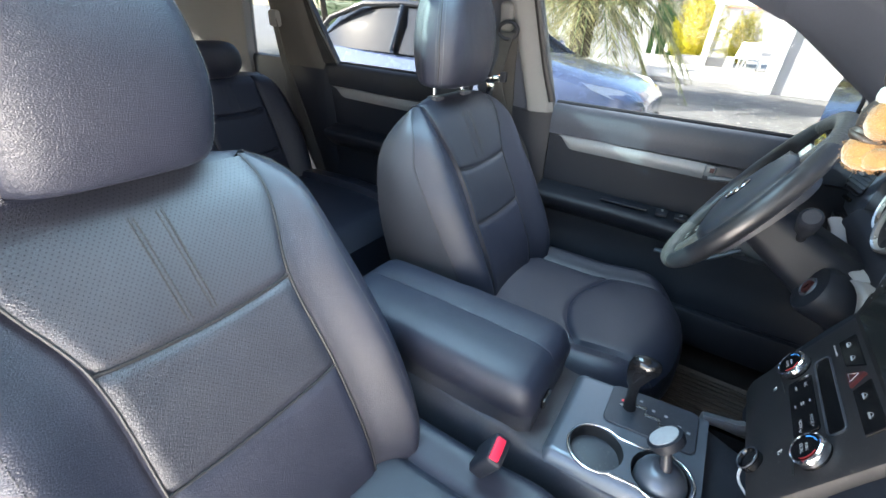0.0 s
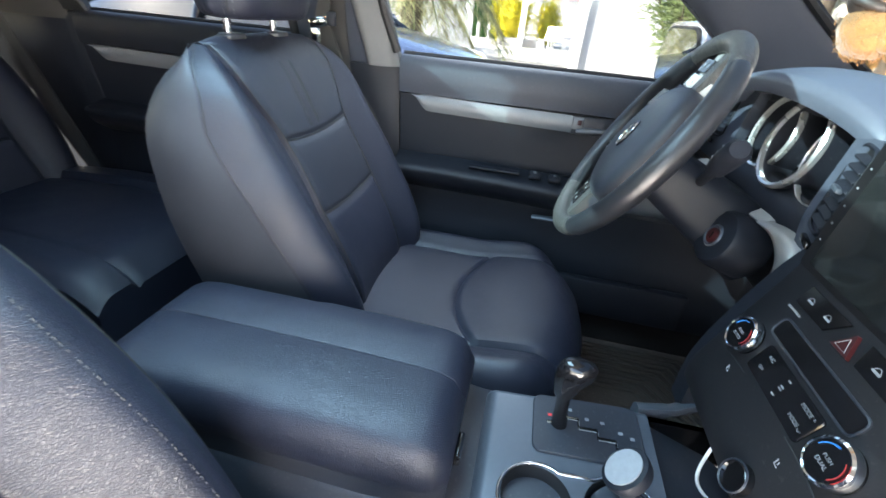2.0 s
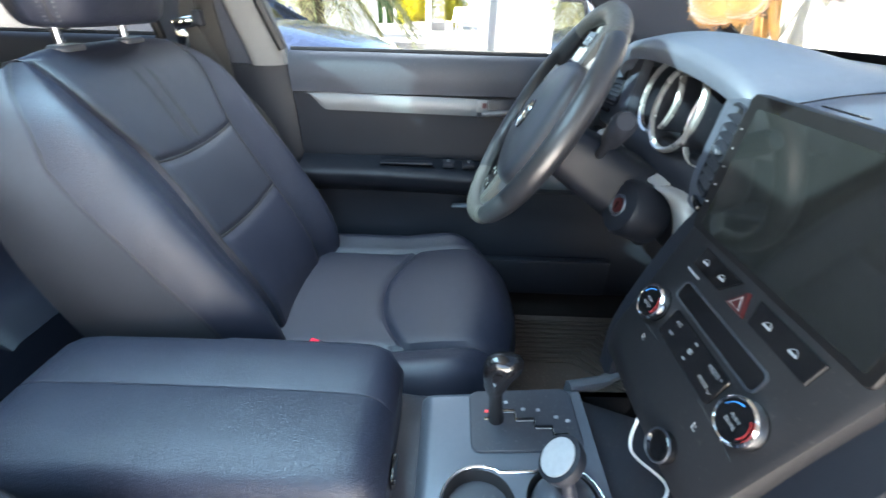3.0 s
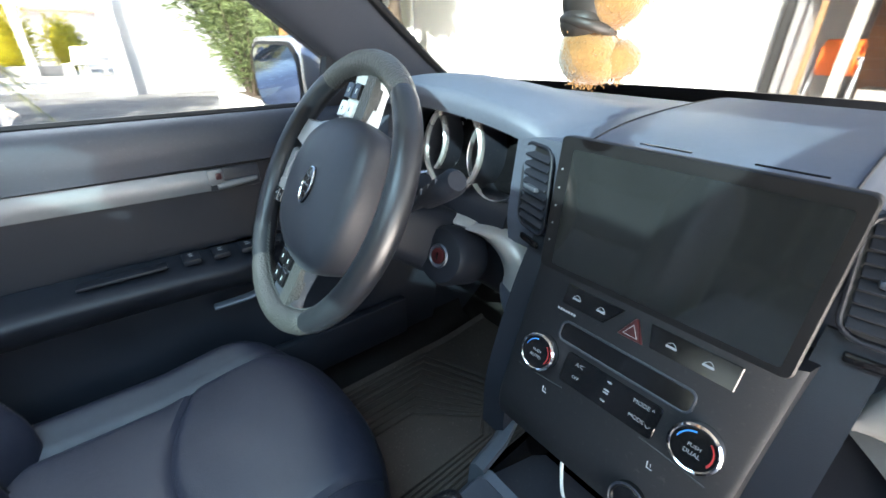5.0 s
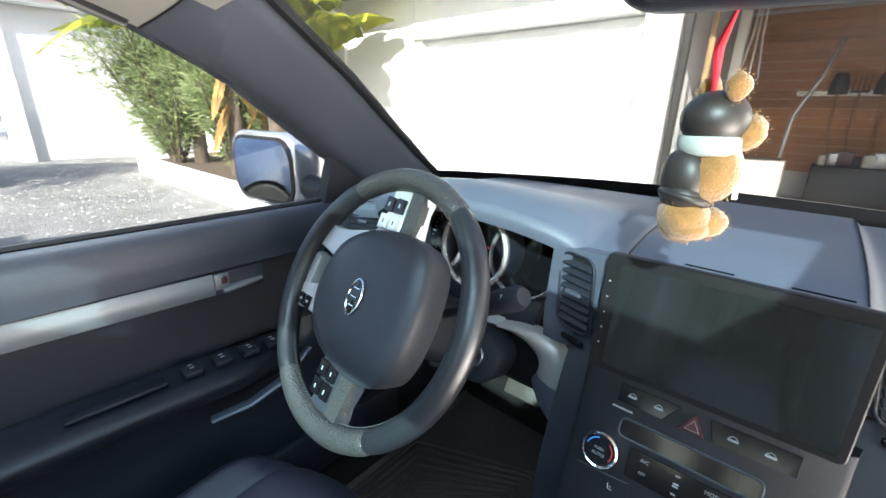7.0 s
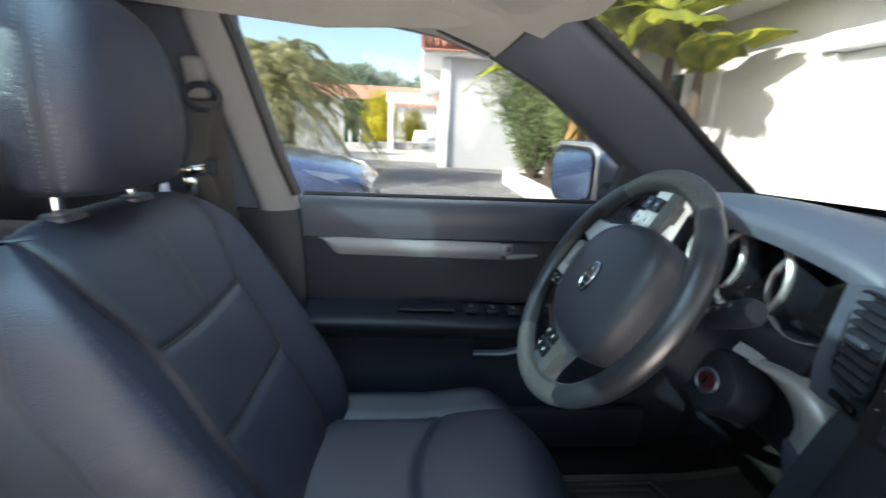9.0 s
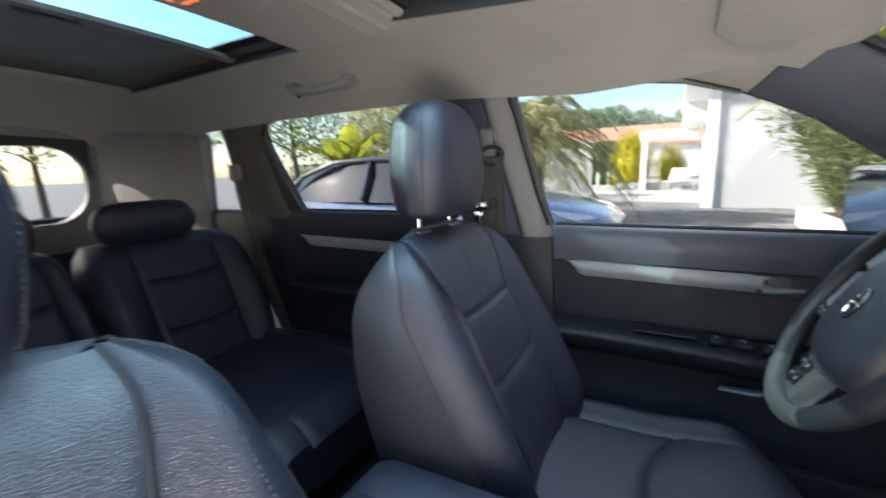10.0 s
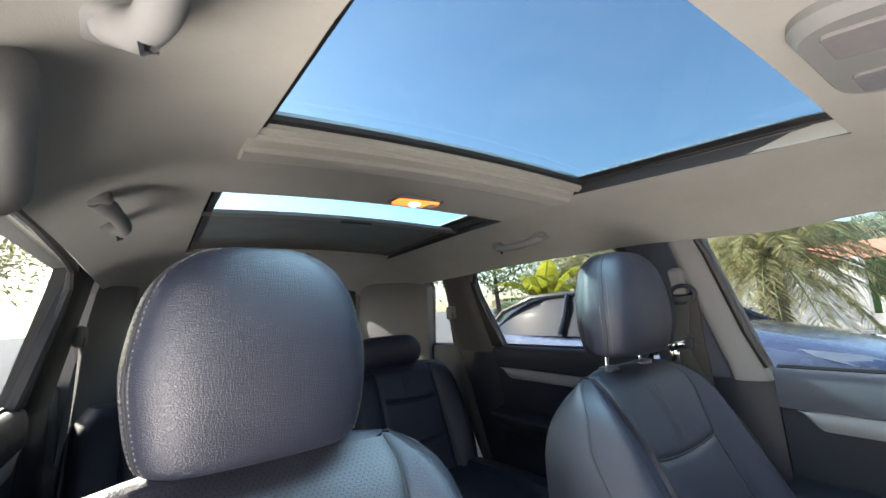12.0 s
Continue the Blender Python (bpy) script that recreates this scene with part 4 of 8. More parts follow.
def dash_top(x, y):
    z = curve_lin([(0.16, 1.120), (0.22, 1.142), (0.30, 1.158), (0.45, 1.166), (0.60, 1.165), (0.75, 1.145), (0.95, 1.09)], y)[0]
    z += 0.013 * (1 - bump((abs(x + 0.004) - 0.105) / 0.018)) * (1 - bump((y - 0.62) / 0.12))
    h = 1 - ((x + 0.385) / 0.215) ** 2
    if h > 0:
        z += 0.052 * h ** 0.5 * (1 - bump((y - 0.27) / 0.26))
    return z - 0.03 * max(0.0, abs(x) - 0.55) / 0.2


def dash_lip(x):
    pod = 1 - bump((abs(x + 0.004) - 0.112) / 0.02)
    h = max(0.0, 1 - ((x + 0.385) / 0.215) ** 2)
    y = lerp(0.245, 0.205, pod)
    return y - 0.03 * h ** 0.4


dash = thing("dashboard", (0, 0.5, 0.9), "dark grey soft plastic dashboard with instrument hood and centre screen", "dashboard")
bm = fresh()


def f(u, v):
    x = lerp(-0.75, 0.75, u)
    y0 = dash_lip(x)
    yend = 0.93 - 0.30 * (x / 0.76) ** 2
    y = lerp(y0, yend, v ** 1.4)
    z = dash_top(x, y)
    if v < 0.06:
        z -= 0.012 * (1 - v / 0.06) ** 2
    return (x, y, z)


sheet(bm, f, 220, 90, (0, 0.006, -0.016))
part("top_pad", bm, M["dash"], dash, "dusty grey top pad, colour lifted for sky glare", 55)
# seam lines beside the middle of the pad
for x in (-0.112, 0.102):
    bm = fresh()
    tube(bm, [(x, lerp(0.24, 0.60, k / 12), dash_top(x, lerp(0.24, 0.60, k / 12)) + 0.0008) for k in range(13)], 0.0012, 5)
    part("seam", bm, M["black_trim"], dash)

def fascia(name, x0, x1, prof, material, label="", nx=10, push=None):
    """A panel across x whose profile is (y, z) points from top to bottom."""
    bm = fresh()

    def f(u, v):
        x = lerp(x0, x1, u)
        y, z = curve_lin([(k / (len(prof) - 1), *p) for k, p in enumerate(prof)], v)
        if push:
            d = push(x, z)
            y += d
        return (x, y, z)
    sheet(bm, f, nx, 24, (0, 0.02, 0))
    return part(name, bm, material, dash, label, 50)


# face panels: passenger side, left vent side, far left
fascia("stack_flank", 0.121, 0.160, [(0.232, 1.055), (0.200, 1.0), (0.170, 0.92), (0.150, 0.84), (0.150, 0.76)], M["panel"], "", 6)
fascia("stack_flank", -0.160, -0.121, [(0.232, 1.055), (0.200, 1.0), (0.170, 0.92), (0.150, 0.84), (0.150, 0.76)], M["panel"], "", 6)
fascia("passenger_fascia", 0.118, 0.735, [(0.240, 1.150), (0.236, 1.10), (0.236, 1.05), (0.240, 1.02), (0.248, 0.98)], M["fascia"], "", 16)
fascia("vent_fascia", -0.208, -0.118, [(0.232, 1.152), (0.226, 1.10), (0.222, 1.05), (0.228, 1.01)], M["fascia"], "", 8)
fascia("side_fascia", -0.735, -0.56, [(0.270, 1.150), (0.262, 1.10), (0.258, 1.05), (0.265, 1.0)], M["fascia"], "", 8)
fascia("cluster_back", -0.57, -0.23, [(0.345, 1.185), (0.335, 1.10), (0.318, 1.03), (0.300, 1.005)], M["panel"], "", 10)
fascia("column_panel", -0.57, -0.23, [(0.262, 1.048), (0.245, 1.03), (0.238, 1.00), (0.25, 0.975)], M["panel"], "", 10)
# silver wings: a bold one over the glove box, a thin one beside the column that ends in a crescent by the centre stack
for s in (-1, 1):
    bm = fresh()
    rings = []
    x_in, x_out = (0.146, 0.66) if s > 0 else (0.280, 0.60)
    for k in range(33):
        t = (k / 32) ** 1.6
        x = lerp(x_in, x_out, t)
        top = lerp(0.982, 1.042, min(1, 2 * bump(min(0.5, t * 9)))) - 0.006 * t if s > 0 else 1.006
        low = lerp(0.974, 0.984, min(1, t * 8)) - 0.010 * t if s > 0 else lerp(0.998, 0.988, min(1, 3 * t))
        c = 0.222 - 0.012 * math.sin(math.pi * min(1, t * 1.2))
        rings.append([V((s * x, c + 0.020, top + 0.004)), V((s * x, c + 0.004, top)), V((s * x, c, lerp(top, low, 0.35))), V((s * x, c + 0.004, lerp(top, low, 0.8))), V((s * x, c + 0.016, low)), V((s * x, c + 0.034, low))])
    loft(bm, rings)
    part("silver_wing", bm, M["silver"], dash, "satin silver trim", 50)


def strip_between(outer, inner, n, depth):
    """A swelling strip between two edges of (x, z) points, on the face of the dash."""
    rings = []
    for k in range(n + 1):
        o = curve_lin([(q / (len(outer) - 1), *p) for q, p in enumerate(outer)], k / n)
        i = curve_lin([(q / (len(inner) - 1), *p) for q, p in enumerate(inner)], k / n)
        rings.append([V((lerp(o[0], i[0], w), depth + dy, lerp(o[1], i[1], w))) for w, dy in ((0, 0.024), (0.0, 0.004), (0.12, -0.003), (0.45, -0.006), (0.85, -0.001), (1.0, 0.008), (1.0, 0.026))])
    return loft(fresh(), rings)


bm = strip_between([(-0.283, 1.006), (-0.245, 1.013), (-0.210, 1.013), (-0.188, 1.006), (-0.172, 0.990), (-0.164, 0.966), (-0.162, 0.935)],
                   [(-0.283, 0.998), (-0.258, 0.998), (-0.239, 0.993), (-0.222, 0.982), (-0.213, 0.970), (-0.210, 0.958), (-0.212, 0.945)], 36, 0.221)
part("silver_crescent", bm, M["silver"], dash, "satin silver trim", 50)
bm = strip_between([(-0.161, 0.936), (-0.161, 0.91), (-0.162, 0.885), (-0.163, 0.862)], [(-0.212, 0.944), (-0.222, 0.924), (-0.207, 0.893), (-0.168, 0.860)], 24, 0.226)
part("knee_trim", bm, M["fascia"], dash, "grey plastic side panel beside the driver's knee", 60)
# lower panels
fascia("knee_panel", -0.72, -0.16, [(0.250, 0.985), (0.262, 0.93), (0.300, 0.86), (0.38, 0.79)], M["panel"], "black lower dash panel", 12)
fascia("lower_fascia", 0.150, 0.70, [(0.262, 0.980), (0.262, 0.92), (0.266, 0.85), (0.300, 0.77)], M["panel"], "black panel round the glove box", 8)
bm = fresh()
lid = [(0.246, 0.974), (0.236, 0.93), (0.240, 0.85), (0.275, 0.775)]
sheet(bm, lambda u, v: (lerp(lerp(0.150, 0.232, min(1, 2.2 * v)), 0.69, u), *curve_lin([(k / 3, *p) for k, p in enumerate(lid)], v)), 14, 24, (0, 0.02, 0))
part("glove_box", bm, M["glove_lid"], dash, "grey glove box lid", 50)
fascia("lower_shelf", 0.14, 0.72, [(0.28, 0.77), (0.34, 0.75), (0.42, 0.74), (0.5, 0.74)], M["panel"], "", 8)


def vent(cx, cz, w, h, y, slant, yaw, tab=0.0):
    """An air vent: a frame, slats and a small tab."""
    rot = turn(-8, 0, yaw)
    m = Matrix.Translation((cx, y, cz)) @ (rot @ turn(90, 0, 0)).to_4x4() @ Matrix(((1, slant, 0, 0), (0, 1, 0, 0), (0, 0, 1, 0), (0, 0, 0, 1)))
    v = part("air_vent", plate(fresh(), rounded(w, h, 0.014), m, 0.003), M["black_trim"], dash, "air vent with angled slats")
    out = rounded(w + 0.004, h + 0.006, 0.015)
    bm = fresh()
    tube(bm, [m @ V((x, yy, 0.005)) for x, yy in out], 0.0022, 8, closed=True)
    part("rim", bm, M["panel"], v)
    n = 8
    for k in range(n):
        yy = lerp(-h / 2 + 0.009, h / 2 - 0.009, k / (n - 1))
        bm = fresh()
        box(bm, 0, 0, 0, w - 0.004, 0.0024, 0.010, 0.0008, 1, turn(52, 0, 0))
        bmesh.ops.transform(bm, matrix=m @ Matrix.Translation((0, yy, 0.0045)), verts=bm.verts)
        part("slat", bm, M["panel"], v)
    bm = fresh()
    box(bm, tab, 0, 0.009, 0.024, 0.006, 0.008, 0.002)
    bmesh.ops.transform(bm, matrix=m, verts=bm.verts)
    part("tab", bm, M["slate"], v)
    bm = fresh()
    box(bm, 0, -h / 2 - 0.017, 0.004, 0.036, 0.008, 0.006, 0.002)
    bmesh.ops.transform(bm, matrix=m, verts=bm.verts)
    part("thumb_wheel", bm, M["gloss_black"], v)


vent(-0.163, 1.096, 0.052, 0.092, 0.222, -0.18, -18)
vent(0.146, 1.106, 0.048, 0.086, 0.226, -0.12, 6)
vent(0.62, 1.100, 0.085, 0.080, 0.235, 0.0, -8)
vent(-0.655, 1.095, 0.080, 0.080, 0.258, 0.0, 10)

# instruments
cluster = part("instrument_cluster", lathe(fresh(), [(0.0, 0), (0.055, 0), (0.06, 0.004)], axis_to((-0.372, 0.322, 1.09), (0, -1, 0.16))), M["gloss_black"], dash, "three ringed instruments under the hood")
for cx, yy, r, front in ((-0.456, 0.312, 0.056, 0.044), (-0.275, 0.312, 0.060, 0.044), (-0.365, 0.308, 0.062, 0.054)):
    m = axis_to((cx, yy, 1.094), (0.0, -0.985, 0.17))
    lip = 0.003 if cx > -0.3 else 0.007   # the outermost ring is a thin line
    bm = lathe(fresh(), [(r, 0.0), (r + 0.001, front * 0.5), (r + 0.002, front), (r + 0.006, front), (r + 0.007, front * 0.5), (r + 0.006, -0.02)], m, 56, 0, False)
    part("dial_tube", bm, M["console"], cluster)
    bm = lathe(fresh(), [(r - 0.001, front - 0.004), (r + 0.000, front + 0.002), (r + 0.5 * lip, front + 0.004), (r + lip, front + 0.001), (r + lip + 0.0005, front - 0.005)], m, 56, 0, False)
    part("dial_ring", bm, M["satin"], cluster, "bright chrome ring")
    bm = lathe(fresh(), [(0.0, 0.002), (r, 0.002)], m, 40, 0, False)
    part("dial_face", bm, M["gloss_black"], cluster)
    bm = fresh()
    for k in range(25):
        a = radians(-130 + 260 * k / 24)
        p = m @ V((math.sin(a) * (r - 0.008), math.cos(a) * (r - 0.008), 0.004))
        q = m @ V((math.sin(a) * (r - (0.015 if k % 4 == 0 else 0.012)), math.cos(a) * (r - (0.015 if k % 4 == 0 else 0.012)), 0.004))
        tube(bm, [p, q], 0.0006 if k % 4 else 0.001, 4)
    tagged(part("tick_marks", bm, M["print"], cluster), kind="stuff")
    bm = fresh()
    a = radians(118 if cx != -0.372 else 105)
    tube(bm, [m @ V((0, 0, 0.008)), m @ V((math.sin(a) * (r - 0.012), math.cos(a) * (r - 0.012), 0.007))], [0.0022, 0.0008], 6)
    if cx < -0.3:
        part("needle", bm, M["red"], cluster, "red needle")
    else:
        bm.free()

# centre stack
def stack(x, z, out=0.0):
    """A point on the sloping centre panel."""
    y = 0.158 + (z - 0.935) * 0.40
    return V((x, y, z)) + V((0, -0.928, 0.371)) * out


def stack_m(x, z, out=0.0):
    """Axes on that panel: x across, y up along it, z towards the cabin."""
    n = V((0, -0.928, 0.371))
    yv = V((0, 0.371, 0.928))
    m = Matrix((V((1, 0, 0)), yv, n)).transposed().to_4x4()
    m.translation = stack(x, z, out)
    return m


bm = fresh()
rings = []
for k in range(21):
    z = lerp(1.03, 0.835, k / 20)
    w = lerp(0.126, 0.118, k / 20)
    y = stack(0, z).y
    if k > 16:
        y += 0.012 * ((k - 16) / 4) ** 2
    rings.append([V((-w - 0.012, y + 0.06, z)), V((-w, y + 0.004, z)), V((-w + 0.006, y, z)), V((0, y - 0.001, z)), V((w - 0.006, y, z)), V((w, y + 0.004, z)), V((w + 0.012, y + 0.06, z))])
loft(bm, rings)
M["stack_black"] = surface("black_stack_plastic", (0.011, 0.011, 0.013), rough=0.5, grain=0.2, grain_size=0.0014, vary=0.15, spec=0.35, dust=0.05)
stackp = part("control_panel", bm, M["stack_black"], dash, "black centre control panel", 40)
# button row
for x, w, sl in ((-0.050, 0.060, 1), (0.052, 0.066, -1)):
    m = stack_m(x, 1.004, -0.001)
    out = [(-w / 2, -0.011), (w / 2 + (0.006 if sl < 0 else -0.010), -0.011), (w / 2 + (0.006 if sl < 0 else 0.006), 0.011), (-w / 2 - (0.006 if sl < 0 else -0.0), 0.011)]
    part("button_bank", plate(fresh(), out, m, 0.004, 0.001), M["gloss_black"], stackp)
    for k in (-0.5, 0.5):
        mm = stack_m(x + k * w * 0.48, 1.003, 0.0035)
        bm = fresh()
        plate(bm, rounded(0.010, 0.0022, 0.001, 3), mm, 0.0003)
        tube(bm, [mm @ V((-0.004 + 0.008 * j / 6, 0.0015 + 0.003 * math.sin(j / 6 * math.pi), 0.0003)) for j in range(7)], 0.0004, 4)
        part("icon", bm, M["print"], stackp)
m = stack_m(0.000, 1.002, -0.001)
hz = part("hazard_button", plate(fresh(), [(-0.0125, -0.010), (0.0125, -0.010), (0.001, 0.011), (-0.001, 0.011)], m, 0.006, 0.0012), M["red_dark"], stackp, "red triangular hazard button")
bm = fresh()
tube(bm, [stack_m(0, 1.002, 0.0058) @ V(p) for p in ((-0.007, -0.0065, 0), (0.007, -0.0065, 0), (0, 0.005, 0))], 0.0006, 4, closed=True)
part("triangle", bm, M["print"], hz)
bm = fresh()
for k in range(7):
    plate(bm, [(-0.0012, -0.0012), (0.0012, -0.0012), (0.0012, 0.0012), (-0.0012, 0.0012)], stack_m(-0.082 + 0.0034 * k, 0.9865, 0.0006), 0.0004)
tagged(part("small_caption", bm, M["print"], stackp), kind="stuff")
# slot
bm = plate(fresh(), rounded(0.138, 0.020, 0.006), stack_m(0, 0.968, -0.002), 0.003)
part("slot", bm, M["gloss_black"], stackp, "narrow gloss black slot")
bm = fresh()
tube(bm, [stack_m(0, 0.968, 0.001) @ V((x, y, 0)) for x, y in rounded(0.140, 0.022, 0.007)], 0.0014, 6, closed=True)
part("slot_rim", bm, M["console"], stackp)
# climate buttons
bm = plate(fresh(), rounded(0.104, 0.034, 0.004), stack_m(0, 0.936, -0.001), 0.004, 0.001)
part("button_bank", bm, M["gloss_black"], stackp)


def words(text, m, size, material, parent, name="writing"):
    cu = bpy.data.curves.new(name, 'FONT')
    cu.body, cu.size, cu.extrude, cu.align_x, cu.align_y = text, size, 0.0001, 'CENTER', 'CENTER'
    tmp = bpy.data.objects.new(name, cu)
    me = bpy.data.meshes.new_from_object(tmp)
    bpy.data.objects.remove(tmp)
    me.transform(Matrix.Translation(-origin_of(parent)) @ m)
    me.materials.append(material)
    ob = new(name, me)
    ob.parent = parent
    return ob


words("A/C", stack_m(-0.034, 0.944, 0.0036), 0.0058, M["print"], stackp)
words("OFF", stack_m(-0.034, 0.931, 0.0036), 0.0045, M["print"], stackp)
words("MODE ^", stack_m(0.036, 0.945, 0.0036), 0.0058, M["print"], stackp)
words("MODE", stack_m(0.034, 0.931, 0.0036), 0.0054, M["print"], stackp)
bm = fresh()
for dz in (-0.0105, -0.0015, 0.0015, 0.0105):
    mm = stack_m(0, 0.937 + dz * 0.9, 0.0036)
    plate(bm, rounded(0.006 if abs(dz) < 0.005 else 0.005, 0.0018, 0.0008, 3), mm, 0.0003)
part("fan_icon", bm, M["print"], stackp)
bm = fresh()
mm = stack_m(0.0455, 0.930, 0.0036)
tube(bm, [mm @ V(p) for p in ((-0.0025, 0.001, 0), (0, -0.0015, 0), (0.0025, 0.001, 0))], 0.0004, 4)
part("arrow_icon", bm, M["print"], stackp)
for x in (-0.062, 0.060):
    bm = fresh()
    mm = stack_m(x, 0.899, 0.0005)
    tube(bm, [mm @ V(p) for p in ((-0.003, 0.004, 0), (-0.002, -0.002, 0), (0.003, -0.002, 0))], 0.0007, 4)
    tube(bm, [mm @ V(p) for p in ((0.000, 0.003, 0), (0.001, 0.0, 0))], 0.0005, 4)
    part("seat_icon", bm, M["print"], stackp)
    bm = fresh()
    tube(bm, [stack_m(x * 1.2, 0.913, 0.001) @ V((lerp(-0.03, 0.03, k / 6), -0.004 * math.cos(k / 6 * math.pi * 0.5) * (1 if x < 0 else -1), 0)) for k in range(7)], 0.0008, 4)
    part("groove", bm, M["black_trim"], stackp)


def knob(x, z, text):
    m = stack_m(x, z, 0)
    k = part("climate_knob", lathe(fresh(), [(0.0215, -0.004), (0.0215, 0.006), (0.0205, 0.010), (0.0190, 0.0118), (0.0, 0.0118)], m, 48), M["gloss_black"], stackp, "round climate knob with chrome rim")
    bm = lathe(fresh(), [(0.0220, 0.003), (0.0224, 0.0075), (0.0215, 0.0112), (0.0195, 0.0128), (0.0182, 0.0122)], m, 48, 0, False)
    part("rim", bm, M["chrome"], k, "chrome rim")
    for mat, a0, a1 in (("blue_print", 100, 168), ("red_print", -30, 50)):
        bm = fresh()
        tube(bm, [m @ V((0.0150 * math.cos(radians(a)), 0.0150 * math.sin(radians(a)), 0.0121)) for a in [lerp(a0, a1, j / 10) for j in range(11)]], 0.0014, 5, flat=0.3)
        part("scale_mark", bm, M[mat], k)
    words("PUSH", m @ Matrix.Translation((0, 0.002, 0.0123)), 0.0046, M["print"], k)
    words(text, m @ Matrix.Translation((0, -0.0045, 0.0123)), 0.0054, M["print"], k)


knob(-0.082, 0.935, "AUTO")
knob(0.085, 0.940, "DUAL")
# round outlet
m = stack_m(0.056, 0.862, 0.004)
ou = part("power_outlet", lathe(fresh(), [(0.0165, -0.003), (0.0165, 0.004), (0.014, 0.006), (0.0125, 0.003), (0.0, 0.003)], m, 36), M["gloss_black"], stackp, "round capped outlet")
bm = lathe(fresh(), [(0.0150, 0.0055), (0.0162, 0.0065), (0.0172, 0.005)], m, 36, 0, False)
part("rim", bm, M["console"], ou)

# touch screen
rot = turn(-5, 0, 0)
SC = V((-0.003, 0.205, 1.093))
sm = Matrix.Translation(SC) @ (rot @ turn(90, 0, 0)).to_4x4()
scr = tagged(part("touch_screen", plate(fresh(), rounded(0.244, 0.148, 0.006), sm @ Matrix.Translation((0, 0, -0.006)), 0.014, 0.0016), M["bezel"]), "large black tablet screen, switched off, over the control panel", "screen")
part("screen_glass", plate(fresh(), rounded(0.218, 0.128, 0.003), sm @ Matrix.Translation((0.004, -0.002, 0.0078)), 0.0012), M["screen"], scr, "dark glossy glass")
part("backing", plate(fresh(), rounded(0.21, 0.12, 0.01), sm @ Matrix.Translation((0, -0.005, -0.05)), 0.045), M["console"], scr)
for k in range(5):
    part("touch_key", lathe(fresh(), [(0.0012, 0), (0.0012, 0.0004), (0, 0.0004)], sm @ Matrix.Translation((-0.1145, 0.04 - 0.02 * k, 0.0081)), 8), M["print"], scr)
for x in (-0.02, 0.07):
    bm = fresh()
    box(bm, 0, 0, 0, 0.045, 0.0015, 0.003, 0.0005, 1)
    bmesh.ops.transform(bm, matrix=sm @ Matrix.Translation((x, 0.0785, 0.003)), verts=bm.verts)
    part("vent_slot", bm, M["gloss_black"], scr)
# steering column, ignition, stalks
col = thing("steering_column", (-0.385, 0.25, 1.0), "black steering column shroud with ignition lock and stalks", "steering column")
WN = V((-0.053, -0.8664, 0.497))     # out of the wheel, towards the driver
WU = V((0.0303, 0.4961, 0.868))
WC = V((-0.387, 0.045, 1.072))
bm = fresh()
rings = []
for k in range(9):
    t = k / 8
    c = WC - WN * lerp(0.05, 0.26, t) - WU * 0.012
    w, h = lerp(0.050, 0.075, t), lerp(0.042, 0.062, t)
    rings.append([c + V((1, 0, 0)) * x + WU * y for x, y in rounded(2 * w, 2 * h, 0.03, 6)])
loft(bm, rings)
part("shroud", bm, M["panel"], col, "black plastic shroud", 50)
m = axis_to((-0.297, 0.185, 0.962), (0.10, -0.93, 0.30))
ig = part("ignition_lock", lathe(fresh(), [(0.048, -0.05), (0.046, 0.0), (0.041, 0.008), (0.030, 0.011), (0.0, 0.009)], m, 40), M["panel"], col, "round ignition lock with pale ring")
part("lock_ring", lathe(fresh(), [(0.0125, 0.010), (0.0165, 0.013), (0.0190, 0.010)], m, 30, 0, False), M["slate"], ig)
part("lock_cylinder", lathe(fresh(), [(0.0125, 0.009), (0.0120, 0.013), (0.0, 0.013)], m, 24), M["red_dark"], ig)
bm = fresh()
box(bm, 0, 0, 0.0136, 0.0025, 0.011, 0.001)
bmesh.ops.transform(bm, matrix=m, verts=bm.verts)
part("key_slot", bm, M["gloss_black"], ig)
for s in (-1, 1):
    bm = fresh()
    base, tip = (V((-0.330, 0.140, 1.035)), V((-0.180, 0.108, 1.123))) if s > 0 else (WC + V((s * 0.055, 0, 0)) - WN * 0.075, WC + V((s * 0.165, 0, 0.012)) - WN * 0.07)
    tube(bm, [base.lerp(tip, t) for t in (0, 0.3, 0.5, 0.52, 0.75, 0.95, 1.0)], [0.007, 0.0075, 0.009, 0.014, 0.0155, 0.0155, 0.011], 14)
    st = part("stalk", bm, M["panel"], col, "control stalk with rotary end")
    for k in range(3):
        p = base.lerp(tip, 0.58 + 0.13 * k) + WN * 0.0155
        bm = fresh()
        box(bm, p.x, p.y, p.z, 0.003, 0.002, 0.008, 0.0005, 1)
        part("stalk_mark", bm, M["print"], st)

# ---- steering wheel, turned a quarter to the right ----
wheel = thing("steering_wheel", WC, "leather wrapped steering wheel with silver spokes, turned a quarter", "steering wheel")
E1 = V((0.9981, -0.061, 0))
R = 0.179


def W(a, b, c=0.0):
    """A wheel point: a along the driver's right, b up, for a wheel pointing ahead; c towards the driver."""
    # a quarter turn clockwise: right goes down, up goes right
    return WC + E1 * b - WU * a + WN * c


segs = [(35, 145, "wheel"), (145, 215, "grip"), (215, 325, "wheel"), (325, 395, "grip")]
M["grip"] = surface("perforated_grip_leather", (0.034, 0.033, 0.033), rough=0.40, grain=0.6, grain_size=0.0030, grain_kind='f1', vary=0.1)
